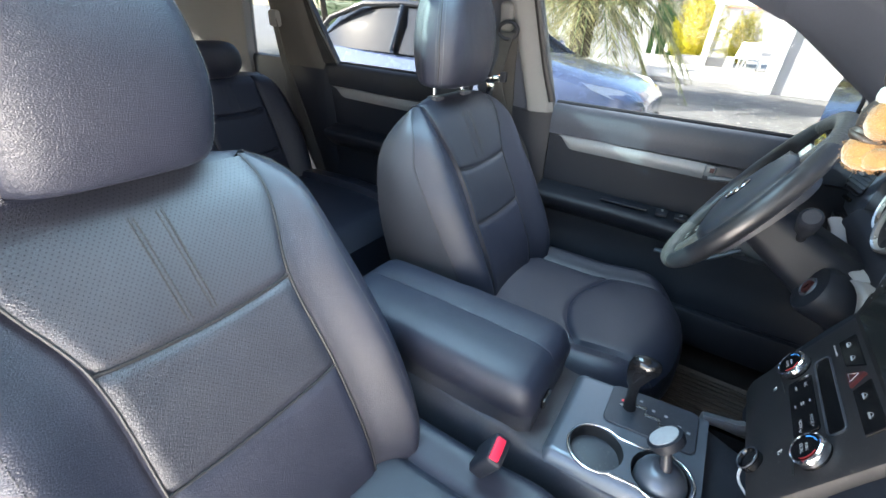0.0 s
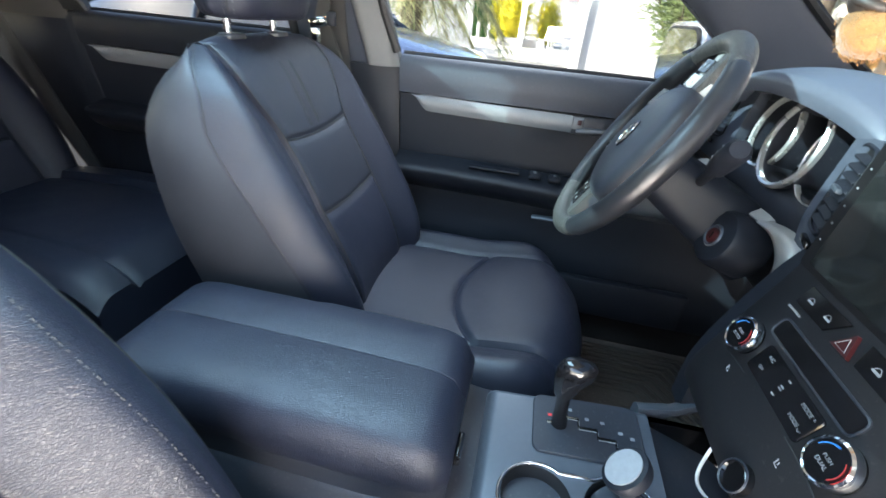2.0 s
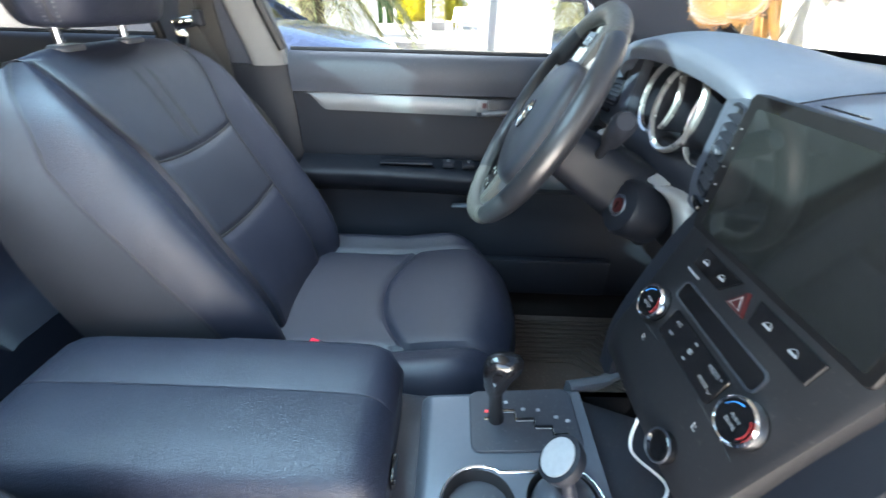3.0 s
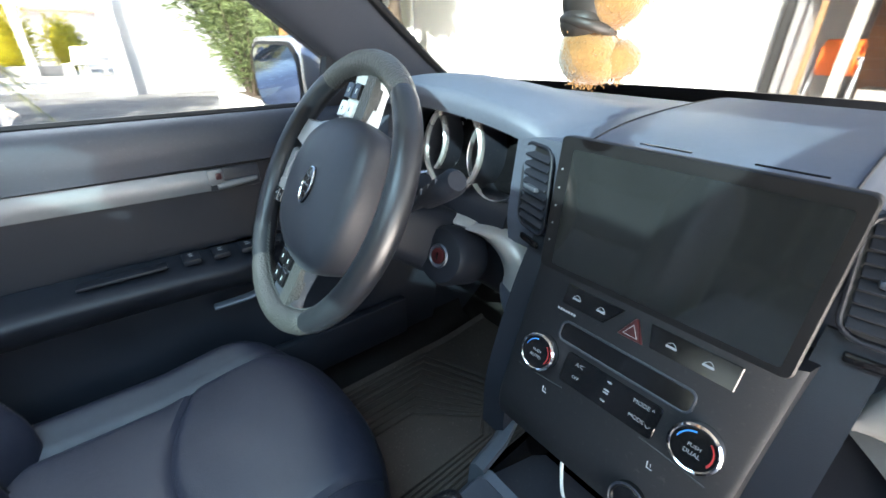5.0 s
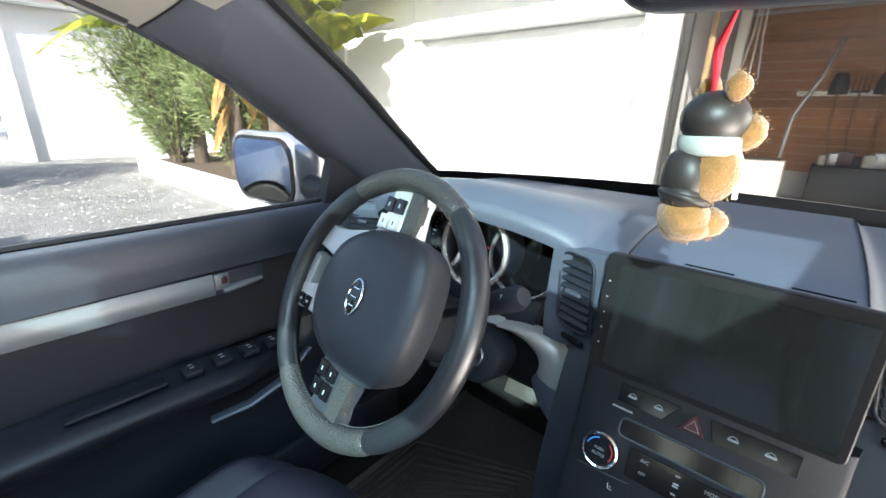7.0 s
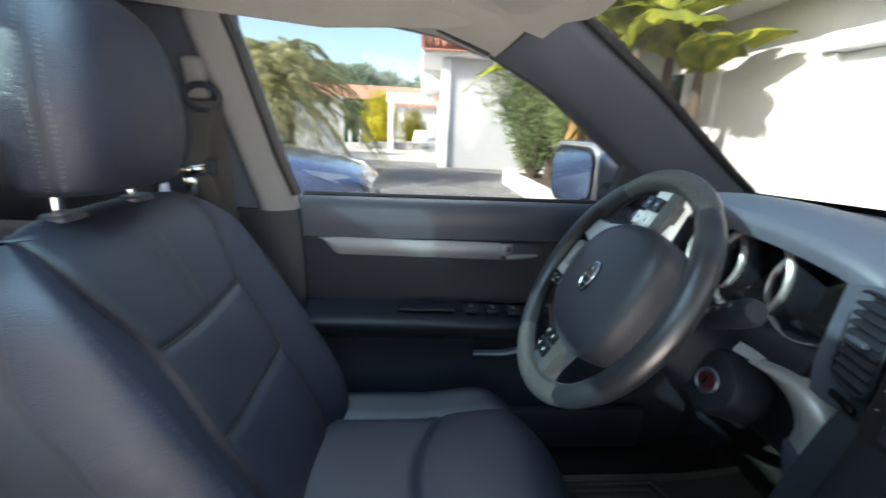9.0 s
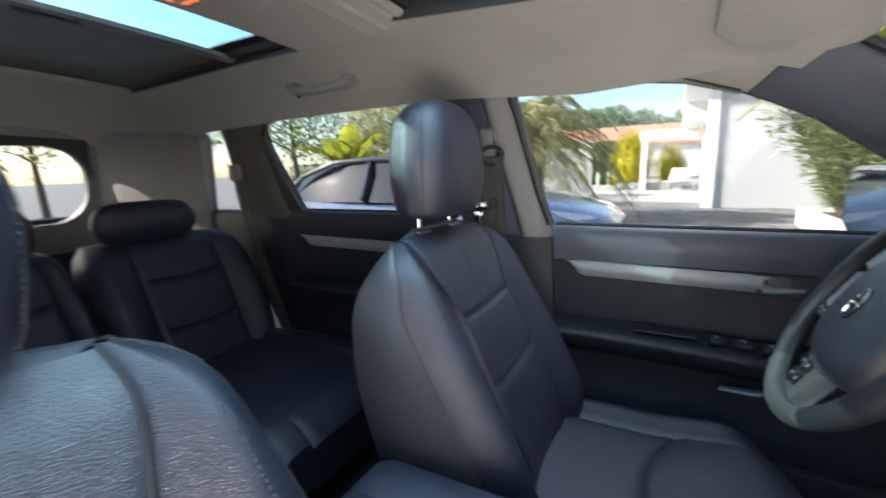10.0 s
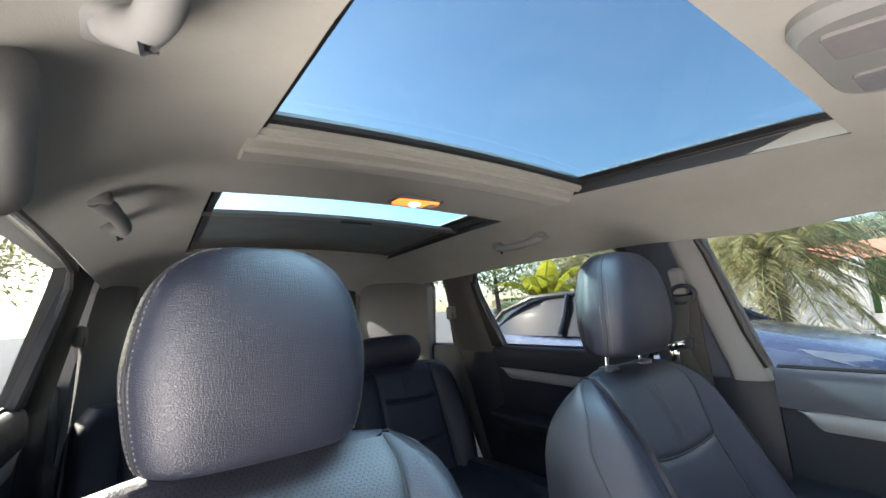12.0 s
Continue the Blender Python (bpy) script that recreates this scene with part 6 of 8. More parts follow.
    box(bm, X(0.700), (y0 + y1) / 2 + 0.06, 0.55 + bz, 0.03, (y1 - y0) * 0.62, 0.12, 0.012)
    part("map_pocket", bm, M["panel"], d)
    if not rear:
        # window switches and the pull cup
        bm = fresh()
        box(bm, X(0.690), -0.205, 0.8870, 0.024, 0.13, 0.006, 0.002)
        part("pull_cup", bm, M["panel"], d)
        for k, yy in enumerate((-0.10, -0.05, 0.0, 0.045)):
            bm = fresh()
            box(bm, X(0.694), yy, 0.886 - 0.002 * k, 0.030, 0.030, 0.012, 0.003, 2, turn(0, 10 * s, 0))
            sw = part("window_switch", bm, M["panel"], d, "black window switch")
            for e in (-0.005, 0.005):
                bm = fresh()
                box(bm, X(0.694 + e), yy, 0.8935 - 0.002 * k, 0.003, 0.007, 0.001)
                part("switch_mark", bm, M["print"], sw)
        # slanting pull bar below the armrest
        bm = fresh()
        tube(bm, [(X(0.690), -0.085, 0.772), (X(0.672), -0.02, 0.782), (X(0.665), 0.05, 0.805), (X(0.668), 0.11, 0.850)], [0.010, 0.011, 0.011, 0.008], 10, flat=0.6)
        part("trim_bar", bm, M["slate"], d, "slate grey trim bar")
    # seals along the window foot
    bm = fresh()
    tube(bm, [(X(0.742), lerp(y0, y1, k / 10), 1.134 + bz) for k in range(11)], 0.006, 6)
    part("window_seal", bm, M["black_trim"], d)
    return d


door("door_1", 1, -0.475, 0.50, (-0.445, -0.035), 0.10, False, "closed driver's door with silver strip, armrest and window switches")
door("door_2", 1, -1.44, -0.775, (-1.42, -0.93), -0.80, True, "closed rear door with silver strip, black below")
door("door_3", -1, -1.44, -0.775, (-1.42, -0.93), -0.80, True, "closed rear door beside the bench, black below")

# black window frames: fixed tail corner of each rear door, edges of the openings
for s in (1, -1):
    bm = fresh()
    q = [V((-0.725 * s, -1.395, 1.150)), V((-0.718 * s, -1.49, 1.150)), V((-0.650 * s, -1.53, 1.46)), V((-0.664 * s, -1.485, 1.40))]
    loft(bm, [q, [p + V((-0.02 * s, 0, 0)) for p in q]])
    solo("door_corner_trim", bm, M["black_trim"], "black triangular corner panel of the rear door", "trim", "door corners", "structure")
    for nm, path in (("window_frame_front", [(0.725, -0.488, 1.135), (0.705, -0.515, 1.22), (0.672, -0.565, 1.42), (0.655, -0.590, 1.490), (0.652, -0.5, 1.494), (0.652, -0.35, 1.488), (0.655, -0.22, 1.470), (0.667, -0.10, 1.428)]),
                     ("window_frame_rear", [(0.728, -1.40, 1.148), (0.695, -1.46, 1.28), (0.662, -1.495, 1.42), (0.654, -1.47, 1.470), (0.652, -1.35, 1.483), (0.650, -1.0, 1.494), (0.652, -0.82, 1.494), (0.665, -0.79, 1.45), (0.730, -0.765, 1.148)])):
        if nm == "window_frame_front" and s < 0:
            continue
        bm = fresh()
        tube(bm, [(-x * s, y, z) for x, y, z in path], 0.011, 8)
        solo(nm, bm, M["black_trim"], "black rubber edge of the side window opening", "trim", "window edges", "structure")
# small black triangle with its mirror foot
bm = fresh()
q = [V((-0.722, 0.40, 1.13)), V((-0.722, 0.205, 1.13)), V((-0.708, 0.225, 1.235))]
loft(bm, [q, [p + V((-0.03, 0, 0)) for p in q]])
solo("mirror_foot_trim", bm, M["panel"], "black triangular trim inside the door mirror", "trim", kind="structure")
# door mirror
mir = thing("door_mirror", (-0.80, 0.32, 1.15), "dark grey door mirror with silver cap", "door mirror")
bm = fresh()
rings = []
cm = V((-1.035, 0.255, 1.168))
for k, (sc, dy) in enumerate(((0.55, 0.085), (0.85, 0.065), (0.98, 0.03), (1.0, 0.0), (1.0, -0.018), (0.97, -0.024))):
    rings.append([cm + V((x * sc, dy + 0.10 * x, z * sc)) for x, z in rounded(0.285, 0.190, 0.060, 7)])
loft(bm, rings)
part("housing", bm, M["hood_silver"], mir, "silver painted housing", 50)
bm = fresh()
loft(bm, [[cm + V((x * sc, -0.0245 + dd + 0.10 * x, z * sc)) for x, z in rounded(0.260, 0.166, 0.053, 7)] for sc, dd in ((1, 0.0), (1, -0.004), (0.96, -0.004))])
part("mirror_rim", bm, M["black_trim"], mir)
bm = fresh()
loft(bm, [[cm + V((x, -0.0290 - dd + 0.10 * x - 0.01 * z, z)) for x, z in rounded(0.242, 0.150, 0.050, 7)] for dd in (0, 0.001)])
part("mirror_glass", bm, M["mirror"], mir, "mirror glass")
bm = fresh()
tube(bm, [(-0.75, 0.30, 1.125), (-0.84, 0.29, 1.125), (-0.93, 0.275, 1.14)], [0.034, 0.028, 0.034], 12)
part("arm", bm, M["panel"], mir)

# ---- rear bench ----
REAR = [(0.66, -1.520, 0.250, 0.136, 0.020), (0.78, -1.570, 0.262, 0.136, 0.036), (0.90, -1.620, 0.265, 0.136, 0.034), (1.00, -1.668, 0.258, 0.136, 0.022), (1.06, -1.700, 0.240, 0.136, 0.010), (1.085, -1.728, 0.215, 0.132, 0.0)]


def rear_seat(cx, k, label):
    """One place of the rear bench; k scales its width."""
    t = thing("bench_seat", (cx, -1.4, 0.5), label, "car seat", "rear seats")

    def front(x, z):
        y, w, su, hb = curve_lin(REAR, z)
        a = abs(x)
        if a > su:
            q = (a - su) / max(0.01, w - su)
            y += hb * math.sin(min(1, q / 0.6) * math.pi / 2) - (0.05 * ((q - 0.6) / 0.4) ** 2 if q > 0.6 else 0)
        y -= 0.008 * math.exp(-((a - su) / 0.007) ** 2)
        if a < su - 0.02:
            for s in (0.80, 0.955):
                y -= 0.012 * math.exp(-((z - s - 0.012 * (a / su) ** 2) / 0.006) ** 2)
        return y

    def P(x, y, z):
        return V((cx + x * k, y, z))
    zb, zt = REAR[0][0], REAR[-1][0]
    for s in (-1, 1):
        def f(u, v, s=s):
            z = lerp(zb, zt, v)
            w, su = curve_lin(REAR, z)[1:3]
            x = lerp(su, w, u)
            return P(s * x, front(x, z), z)
        bm = fresh()
        sheet(bm, f, 14, 30)
        part("bolster", bm, M["leather"], t)
    bm = fresh()

    def f(u, v):
        z = lerp(zb, zt, v)
        su = curve_lin(REAR, z)[2]
        x = lerp(-su, su, 0.6 * u + 0.4 * ease(u))
        return P(x, front(x, z), z)
    sheet(bm, f, 24, 80)
    part("centre_panel", bm, M["leather"], t, "ribbed centre panel")
    # two upright seams below the headrest, and the seams beside the panel
    for x in (-0.016, 0.016):
        bm = fresh()
        tube(bm, [P(x, front(x, z) + 0.0005, z) for z in [lerp(0.975, 1.06, q / 8) for q in range(9)]], 0.0016, 5)
        part("seam", bm, M["thread"], t)
    for x in (-1, 1):
        bm = fresh()
        tube(bm, [P(x * curve_lin(REAR, z)[2], front(curve_lin(REAR, z)[2], z) - 0.001, z) for z in [lerp(0.68, 1.075, q / 30) for q in range(31)]], 0.0030, 6)
        part("seam", bm, M["black_trim"], t)
    bm = fresh()
    rings = []
    for j in range(13):
        z = lerp(zb, zt, j / 12)
        w = curve_lin(REAR, z)[1]
        ye = front(w, z)
        yb = lerp(-1.66, -1.82, j / 12)
        rings.append([P(w, ye, z), P(w + 0.008, lerp(ye, yb, 0.5), z), P(w, yb, z), P(0, yb - 0.01, z), P(-w, yb, z), P(-w - 0.008, lerp(ye, yb, 0.5), z), P(-w, ye, z)])
    loft(bm, rings, False, False)
    w = REAR[-1][2]
    sheet(bm, lambda u, v: P(lerp(-w, w, u), lerp(front(lerp(-w, w, u), zt), -1.82, v), zt + 0.012 * math.sin(v * math.pi) * (1 - abs(2 * u - 1) ** 4)), 12, 6)
    part("back_shell", bm, M["vinyl"], t)
    # cushion
    bm = fresh()

    def g(u, v):
        x = lerp(-0.265, 0.265, u)
        y = lerp(-1.56, -0.93, v)
        z = 0.69 + 0.02 * math.sin(v * math.pi) + 0.015 * (abs(x) > 0.17) - 0.05 * max(0, (v - 0.85) / 0.15) ** 2 - 0.03 * max(0, (abs(x) - 0.22) / 0.045) ** 2
        z -= 0.008 * math.exp(-((abs(x) - 0.165) / 0.007) ** 2)
        return P(x, y, z)
    sheet(bm, g, 36, 30, (0, 0, -0.12))
    part("cushion", bm, M["leather"], t)
    # roll shaped headrest
    bm = fresh()
    rings = []
    hw = 0.158
    inward = -math.copysign(0.050, cx) if k == 1.0 else 0.0
    for j in range(25):
        u = -1 + 2 * j / 24
        e = (1 - abs(u) ** 5) ** 0.5 if abs(u) < 1 else 0.02
        e = max(e, 0.15)
        rings.append([P(u * hw + inward, -1.742 + 0.050 * e * math.cos(a), 1.148 + 0.070 * e * math.sin(a) + 0.004 * math.cos(a)) for a in [2 * math.pi * m / 20 for m in range(20)]])
    loft(bm, rings)
    part("headrest", bm, M["leather"], t, "low roll shaped headrest", 60)
    for s in (-1, 1):
        bm = fresh()
        tube(bm, [P(inward + s * 0.06 / k * 0.8, -1.75, 1.05), P(inward + s * 0.06 / k * 0.8, -1.75, 1.10)], 0.006, 8)
        part("headrest_post", bm, M["chrome"], t)
    return t


rear_seat(-0.412, 1.0, "black leather rear seat with two ribs and roll headrest")
rear_seat(0.412, 1.0, "black leather rear seat with two ribs and roll headrest")
rear_seat(0.0, 0.48, "narrow black leather middle rear seat with small headrest")


def ribbon(bm, pts, width, across, thick=0.0016):
    """Flat webbing along points, with the width along the vectors across."""
    pts = [V(p) for p in pts]
    keys = [(i, *p) for i, p in enumerate(pts)]
    ak = [(i, *a) for i, a in enumerate(across)]
    n = 8 * (len(pts) - 1)
    rings = []
    for k in range(n + 1):
        t = k / 8
        p, a = V(curve_lin(keys, t)), V(curve_lin(ak, t)).normalized()
        d = V(curve_lin(keys, min(t + 0.1, len(pts) - 1))) - V(curve_lin(keys, max(t - 0.1, 0)))
        nrm = d.cross(a).normalized()
        rings.append([p - a * width / 2 - nrm * thick, p + a * width / 2 - nrm * thick, p + a * width / 2 + nrm * thick, p - a * width / 2 + nrm * thick])
    return loft(bm, rings)


def seat_belt(s):
    b = thing("seat_belt", (-0.66 * s, -0.62, 1.0), "dark grey seat belt hanging from the centre pillar", "seat belt", "front seat belts")
    bm = fresh()
    box(bm, -0.668 * s, -0.640, 1.352, 0.028, 0.040, 0.075, 0.010, 3, turn(0, 14 * s, 0))
    part("anchor_cover", bm, M["pillar"], b, "grey anchor cover")
    bm = fresh()
    tube(bm, [V((-0.640 * s, -0.622 + 0.030 * math.cos(a), 1.318 + 0.022 * math.sin(a))) for a in [2 * math.pi * k / 20 for k in range(20)]], 0.0055, 8, closed=True)
    part("guide_loop", bm, M["panel"], b, "black belt guide")
    bm = fresh()
    ribbon(bm, [(-0.640 * s, -0.622, 1.312), (-0.640 * s, -0.630, 1.25), (-0.640 * s, -0.640, 1.18), (-0.645 * s, -0.605, 1.08), (-0.665 * s, -0.53, 0.95), (-0.68 * s, -0.50, 0.75), (-0.69 * s, -0.50, 0.50)], 0.046,
           [(0.15 * s, 1, 0), (0.5 * s, 0.8, 0), (0.3 * s, 1, 0), (0.1 * s, 0.9, 0.3), (0, 0.9, 0.4), (0, 1, 0.1), (0, 1, 0)])
    part("webbing", bm, M["belt"], b, "dark webbing")
    bm = fresh()
    ribbon(bm, [(-0.655 * s, -0.618, 1.312), (-0.690 * s, -0.63, 1.20), (-0.71 * s, -0.63, 1.05), (-0.715 * s, -0.63, 0.6)], 0.046, [(0, 1, 0)] * 4)
    part("webbing", bm, M["belt"], b)
    bm = fresh()
    box(bm, -0.632 * s, -0.640, 1.188, 0.012, 0.060, 0.022, 0.004, 2, turn(12, 0, 0))
    tg = part("tongue", bm, M["chrome"], b, "bright steel belt tongue")
    bm = fresh()
    box(bm, -0.630 * s, -0.655, 1.160, 0.006, 0.024, 0.040, 0.002)
    part("tongue_blade", bm, M["chrome"], tg)
    bm = fresh()
    box(bm, -0.631 * s, -0.615, 1.196, 0.016, 0.020, 0.030, 0.004)
    part("tongue_grip", bm, M["panel"], tg)
    return b


seat_belt(1)
seat_belt(-1)
for s in (1, -1):
    b = thing("rear_seat_belt", (-0.64 * s, -1.65, 1.0), "dark grey rear seat belt hanging on the rear pillar", "seat belt", "rear seat belts")
    bm = fresh()
    box(bm, -0.650 * s, -1.66, 1.30, 0.03, 0.05, 0.06, 0.01)
    part("anchor_cover", bm, M["pillar"], b)
    bm = fresh()
    ribbon(bm, [(-0.645 * s, -1.66, 1.30), (-0.650 * s, -1.63, 1.14), (-0.66 * s, -1.55, 0.90), (-0.66 * s, -1.46, 0.66)], 0.046, [(0.3 * s, 1, 0), (0.2 * s, 1, 0.2), (0, 1, 0.3), (0, 1, 0.3)])
    part("webbing", bm, M["belt"], b)

# ---- things on the lining ----
def grab_handle(x, y0, y1, s):
    g = thing("grab_handle", (x, (y0 + y1) / 2, 1.52), "grey folding grab handle on the lining", "grab handle", "grab handles")
    pts = []
    for k in range(13):
        t = k / 12
        d = math.sin(t * math.pi) ** 0.5
        xx = x + 0.030 * s * d
        y = lerp(y0, y1, t)
        pts.append(V((xx, y, roof_z(x, y) - 0.006 - 0.020 * d)))
    bm = fresh()
    tube(bm, pts, [0.015 if k in (0, 1, 11, 12) else 0.0125 for k in range(13)], 12)
    part("grip", bm, M["pillar"], g)
    for y in (y0, y1):
        bm = fresh()
        box(bm, x, y, roof_z(x, y) - 0.003, 0.040, 0.046, 0.022, 0.008, 3)
        part("mount", bm, M["pillar"], g)
    bm = fresh()
    tube(bm, [(x + 0.015 * s, y0 + 0.03, roof_z(x, y0) - 0.015), (x + 0.02 * s, y0 + 0.03, roof_z(x, y0) - 0.04), (x + 0.026 * s, y0 + 0.03, roof_z(x, y0) - 0.035)], 0.003, 6)
    part("coat_hook", bm, M["panel"], g)


grab_handle(-0.535, -1.18, -0.98, 1)
grab_handle(0.565, -1.10, -0.90, -1)
grab_handle(0.52, -0.42, -0.22, -1)

dome = thing("dome_lamp", (-0.05, -1.0, 1.58), "lit amber dome lamp in the lining between the glass panels", "ceiling lamp")
z0 = roof_z(0, -1.0)
dm = Matrix.Translation((-0.048, -0.955, z0 + 0.002)) @ turn(180, 0, 0).to_4x4()
part("frame", plate(fresh(), rounded(0.140, 0.066, 0.012), dm, 0.008, 0.003), M["pillar"], dome)
part("lens", plate(fresh(), rounded(0.120, 0.050, 0.010), dm @ Matrix.Translation((0, 0, 0.0075)), 0.004, 0.002), M["amber"], dome, "glowing amber lens")
part("bulb", lathe(fresh(), [(0.014, 0), (0.012, 0.004), (0.0, 0.006)], dm @ Matrix.Translation((0.005, 0.0, 0.0115)), 16), M["hot"], dome)
part("switch", plate(fresh(), rounded(0.02, 0.036, 0.004), dm @ Matrix.Translation((-0.04, 0, 0.011)), 0.003, 0.001), M["lamp"], dome)

ovh = thing("overhead_console", (0, -0.1, 1.53), "grey overhead console with map lamps", "overhead console")
oz = roof_z(0, -0.09)
om = Matrix.Translation((-0.058, -0.097, oz + 0.002)) @ turn(180 - 8, 0, 0).to_4x4()
part("panel", plate(fresh(), rounded(0.235, 0.185, 0.045, 8), om, 0.020, 0.010), M["pillar"], ovh)
for s in (-1, 1):
    part("map_lamp", plate(fresh(), rounded(0.062, 0.046, 0.008), om @ Matrix.Translation((s * 0.058, 0.045, 0.018)), 0.005, 0.001), M["smoky_lens"], ovh, "smoky map lamp lens")
    part("lamp_switch", plate(fresh(), rounded(0.040, 0.020, 0.004), om @ Matrix.Translation((s * 0.058, 0.008, 0.018)), 0.005, 0.001), M["slate"], ovh)
part("slider", plate(fresh(), rounded(0.05, 0.03, 0.006), om @ Matrix.Translation((0, -0.03, 0.018)), 0.005, 0.002), M["slate"], ovh)
for s in (-1, 1):
    v = thing("sun_visor", (-0.36 * s, -0.07, 1.52), "grey cloth sun visor folded up", "sun visor", "sun visors")
    bm = fresh()
    rings = []
    for k in range(13):
        t = k / 12
        x = lerp(0.20, 0.55, t)
        r = min(1.0, min(t, 1 - t) * 8) ** 0.5
        ya, yb = -0.075 - 0.085 * max(r, 0.35), -0.02 + 0.055 * max(r, 0.3)
        zz = [roof_z(x, ya) - 0.012, roof_z(x, yb) - 0.014]
        rings.append([V((-x * s, ya, zz[0])), V((-x * s, ya - 0.004, zz[0] - 0.007)), V((-x * s, ya + 0.004, zz[0] - 0.013)), V((-x * s, (ya + yb) / 2, (zz[0] + zz[1]) / 2 - 0.015)), V((-x * s, yb, zz[1] - 0.012)), V((-x * s, yb + 0.004, zz[1] - 0.006)), V((-x * s, yb, zz[1]))])
    loft(bm, rings)
    part("blade", bm, M["headliner"], v, "", 60)
    bm = fresh()
    tube(bm, [(-0.21 * s, -0.135, roof_z(0.2, -0.135) - 0.022), (-0.25 * s, -0.137, roof_z(0.2, -0.135) - 0.024)], 0.007, 8)
    part("clip", bm, M["pillar"], v)
# roller blind housing behind the front glass, and the drawn blind of the rear one
bm = fresh()
loft(bm, [[V((x, y, roof_z(0, y) + dz - 0.012 * (abs(x) / 0.37) ** 2)) for y, dz in ((-0.688, 0.030), (-0.690, 0.010), (-0.699, 0.004), (-0.712, 0.007), (-0.716, 0.000), (-0.736, -0.005), (-0.741, -0.011), (-0.772, -0.013), (-0.795, -0.006), (-0.800, 0.008), (-0.800, 0.03))] for x in [lerp(-0.372, 0.385, k / 12) for k in range(13)]])
bh = solo("blind_housing", bm, M["headliner"], "grey roller blind housing behind the front roof glass", "blind housing", kind="structure", smooth=30)
bm = fresh()
tube(bm, [(lerp(-0.36, 0.37, k / 10), -0.684, roof_z(0, -0.684) + 0.026 - 0.012 * (lerp(-1, 1, k / 10)) ** 2) for k in range(11)], 0.010, 8)
solo("blind_seal", bm, M["black_trim"], "black rubber lip behind the front roof glass", "seal", kind="structure")
bm = fresh()
sheet(bm, lambda u, v: (lerp(-0.372, 0.405, u), lerp(-1.255, -1.83, v), roof_z(0, lerp(-1.255, -1.83, v)) + 0.016 - 0.014 * (2 * u - 1) ** 2), 10, 10, (0, 0, 0.003))
M["blind"] = surface("blind_cloth", (0.15, 0.145, 0.135), rough=0.95, grain=0.3, grain_size=0.001, spec=0.1)
_nt = M["blind"].node_tree
_tr, _mx = _nt.nodes.new("ShaderNodeBsdfTransparent"), _nt.nodes.new("ShaderNodeMixShader")
_mx.inputs[0].default_value = 0.10
_nt.links.new(_nt.nodes["Principled BSDF"].outputs[0], _mx.inputs[1])
_nt.links.new(_tr.outputs[0], _mx.inputs[2])
_nt.links.new(_mx.outputs[0], _nt.nodes["Material Output"].inputs["Surface"])
bl = tagged(part("roof_blind", bm, M["blind"]), "dark grey cloth blind drawn across the rear roof glass", "roof blind", kind="structure")
bm = fresh()
loft(bm, [[V((x, y, roof_z(0, y) + dz - 0.014 * (x / 0.405) ** 2)) for y, dz in ((-1.245, 0.020), (-1.245, 0.010), (-1.262, 0.006), (-1.28, 0.010), (-1.28, 0.02))] for x in [lerp(-0.405, 0.405, k / 10) for k in range(11)]])
part("front_bar", bm, M["pillar"], bl, "pale pull bar")
bm = fresh()
box(bm, -0.02, -1.262, roof_z(0, -1.26) + 0.004, 0.10, 0.010, 0.006, 0.002)
part("pull_tab", bm, M["panel"], bl)

# ---- rear view mirror and the toy on it ----
mv = thing("rear_view_mirror", (0.02, 0.12, 1.46), "black rear view mirror under the windscreen header", "mirror")
mc = V((0.02, 0.085, 1.428))
mrot = turn(-6, 0, 16).to_4x4()
mm = Matrix.Translation(mc) @ mrot @ turn(90, 0, 0).to_4x4()
bm = fresh()
loft(bm, [[mm @ V((x * k, y * k, d)) for x, y in rounded(0.25, 0.072, 0.026, 7)] for k, d in ((0.75, -0.034), (0.93, -0.024), (1.0, -0.008), (1.0, 0.004), (0.97, 0.007), (0.93, 0.007))])
part("housing", bm, M["panel"], mv, "black housing", 50)
part("mirror_glass", plate(fresh(), rounded(0.232, 0.056, 0.020, 7), mm @ Matrix.Translation((0, 0, 0.0065)), 0.0015), M["mirror"], mv, "mirror glass")
bm = fresh()
tube(bm, [mc + V((0, 0.03, 0.0)), mc + V((0, 0.045, 0.03)), mc + V((0, 0.05, 0.07))], 0.012, 10)
part("stem", bm, M["panel"], mv)

BX, BY = -0.033, 0.095


def blob(bm, c, r, mi, n=14, rot=None):
    """A soft lump with unequal radii."""
    q = bmesh.ops.create_uvsphere(bm, u_segments=n, v_segments=n - 4, radius=1.0, matrix=Matrix.Translation(c) @ (rot.to_4x4() if rot else Matrix()) @ Matrix.Diagonal((*r, 1)))
    for f in {f for v in q["verts"] for f in v.link_faces}:
        f.material_index = mi
    if mi == 0:
        for v in q["verts"]:
            d = (v.co - V(c)).normalized()
            v.co += d * 0.0014 * noise.noise(v.co * 160)


TOY = turn(0, 0, 39)


def toy(a, b, z):
    """A place on the toy: a across its side, b behind it."""
    return V((BX, BY, z)) + TOY @ V((a, b, 0))


def lump(a, b, z, ra, rb, rz, mi, n=20, lean=0):
    blob(bm, toy(a, b, z), (ra, rb, rz), mi, n, TOY @ turn(0, lean, 0))


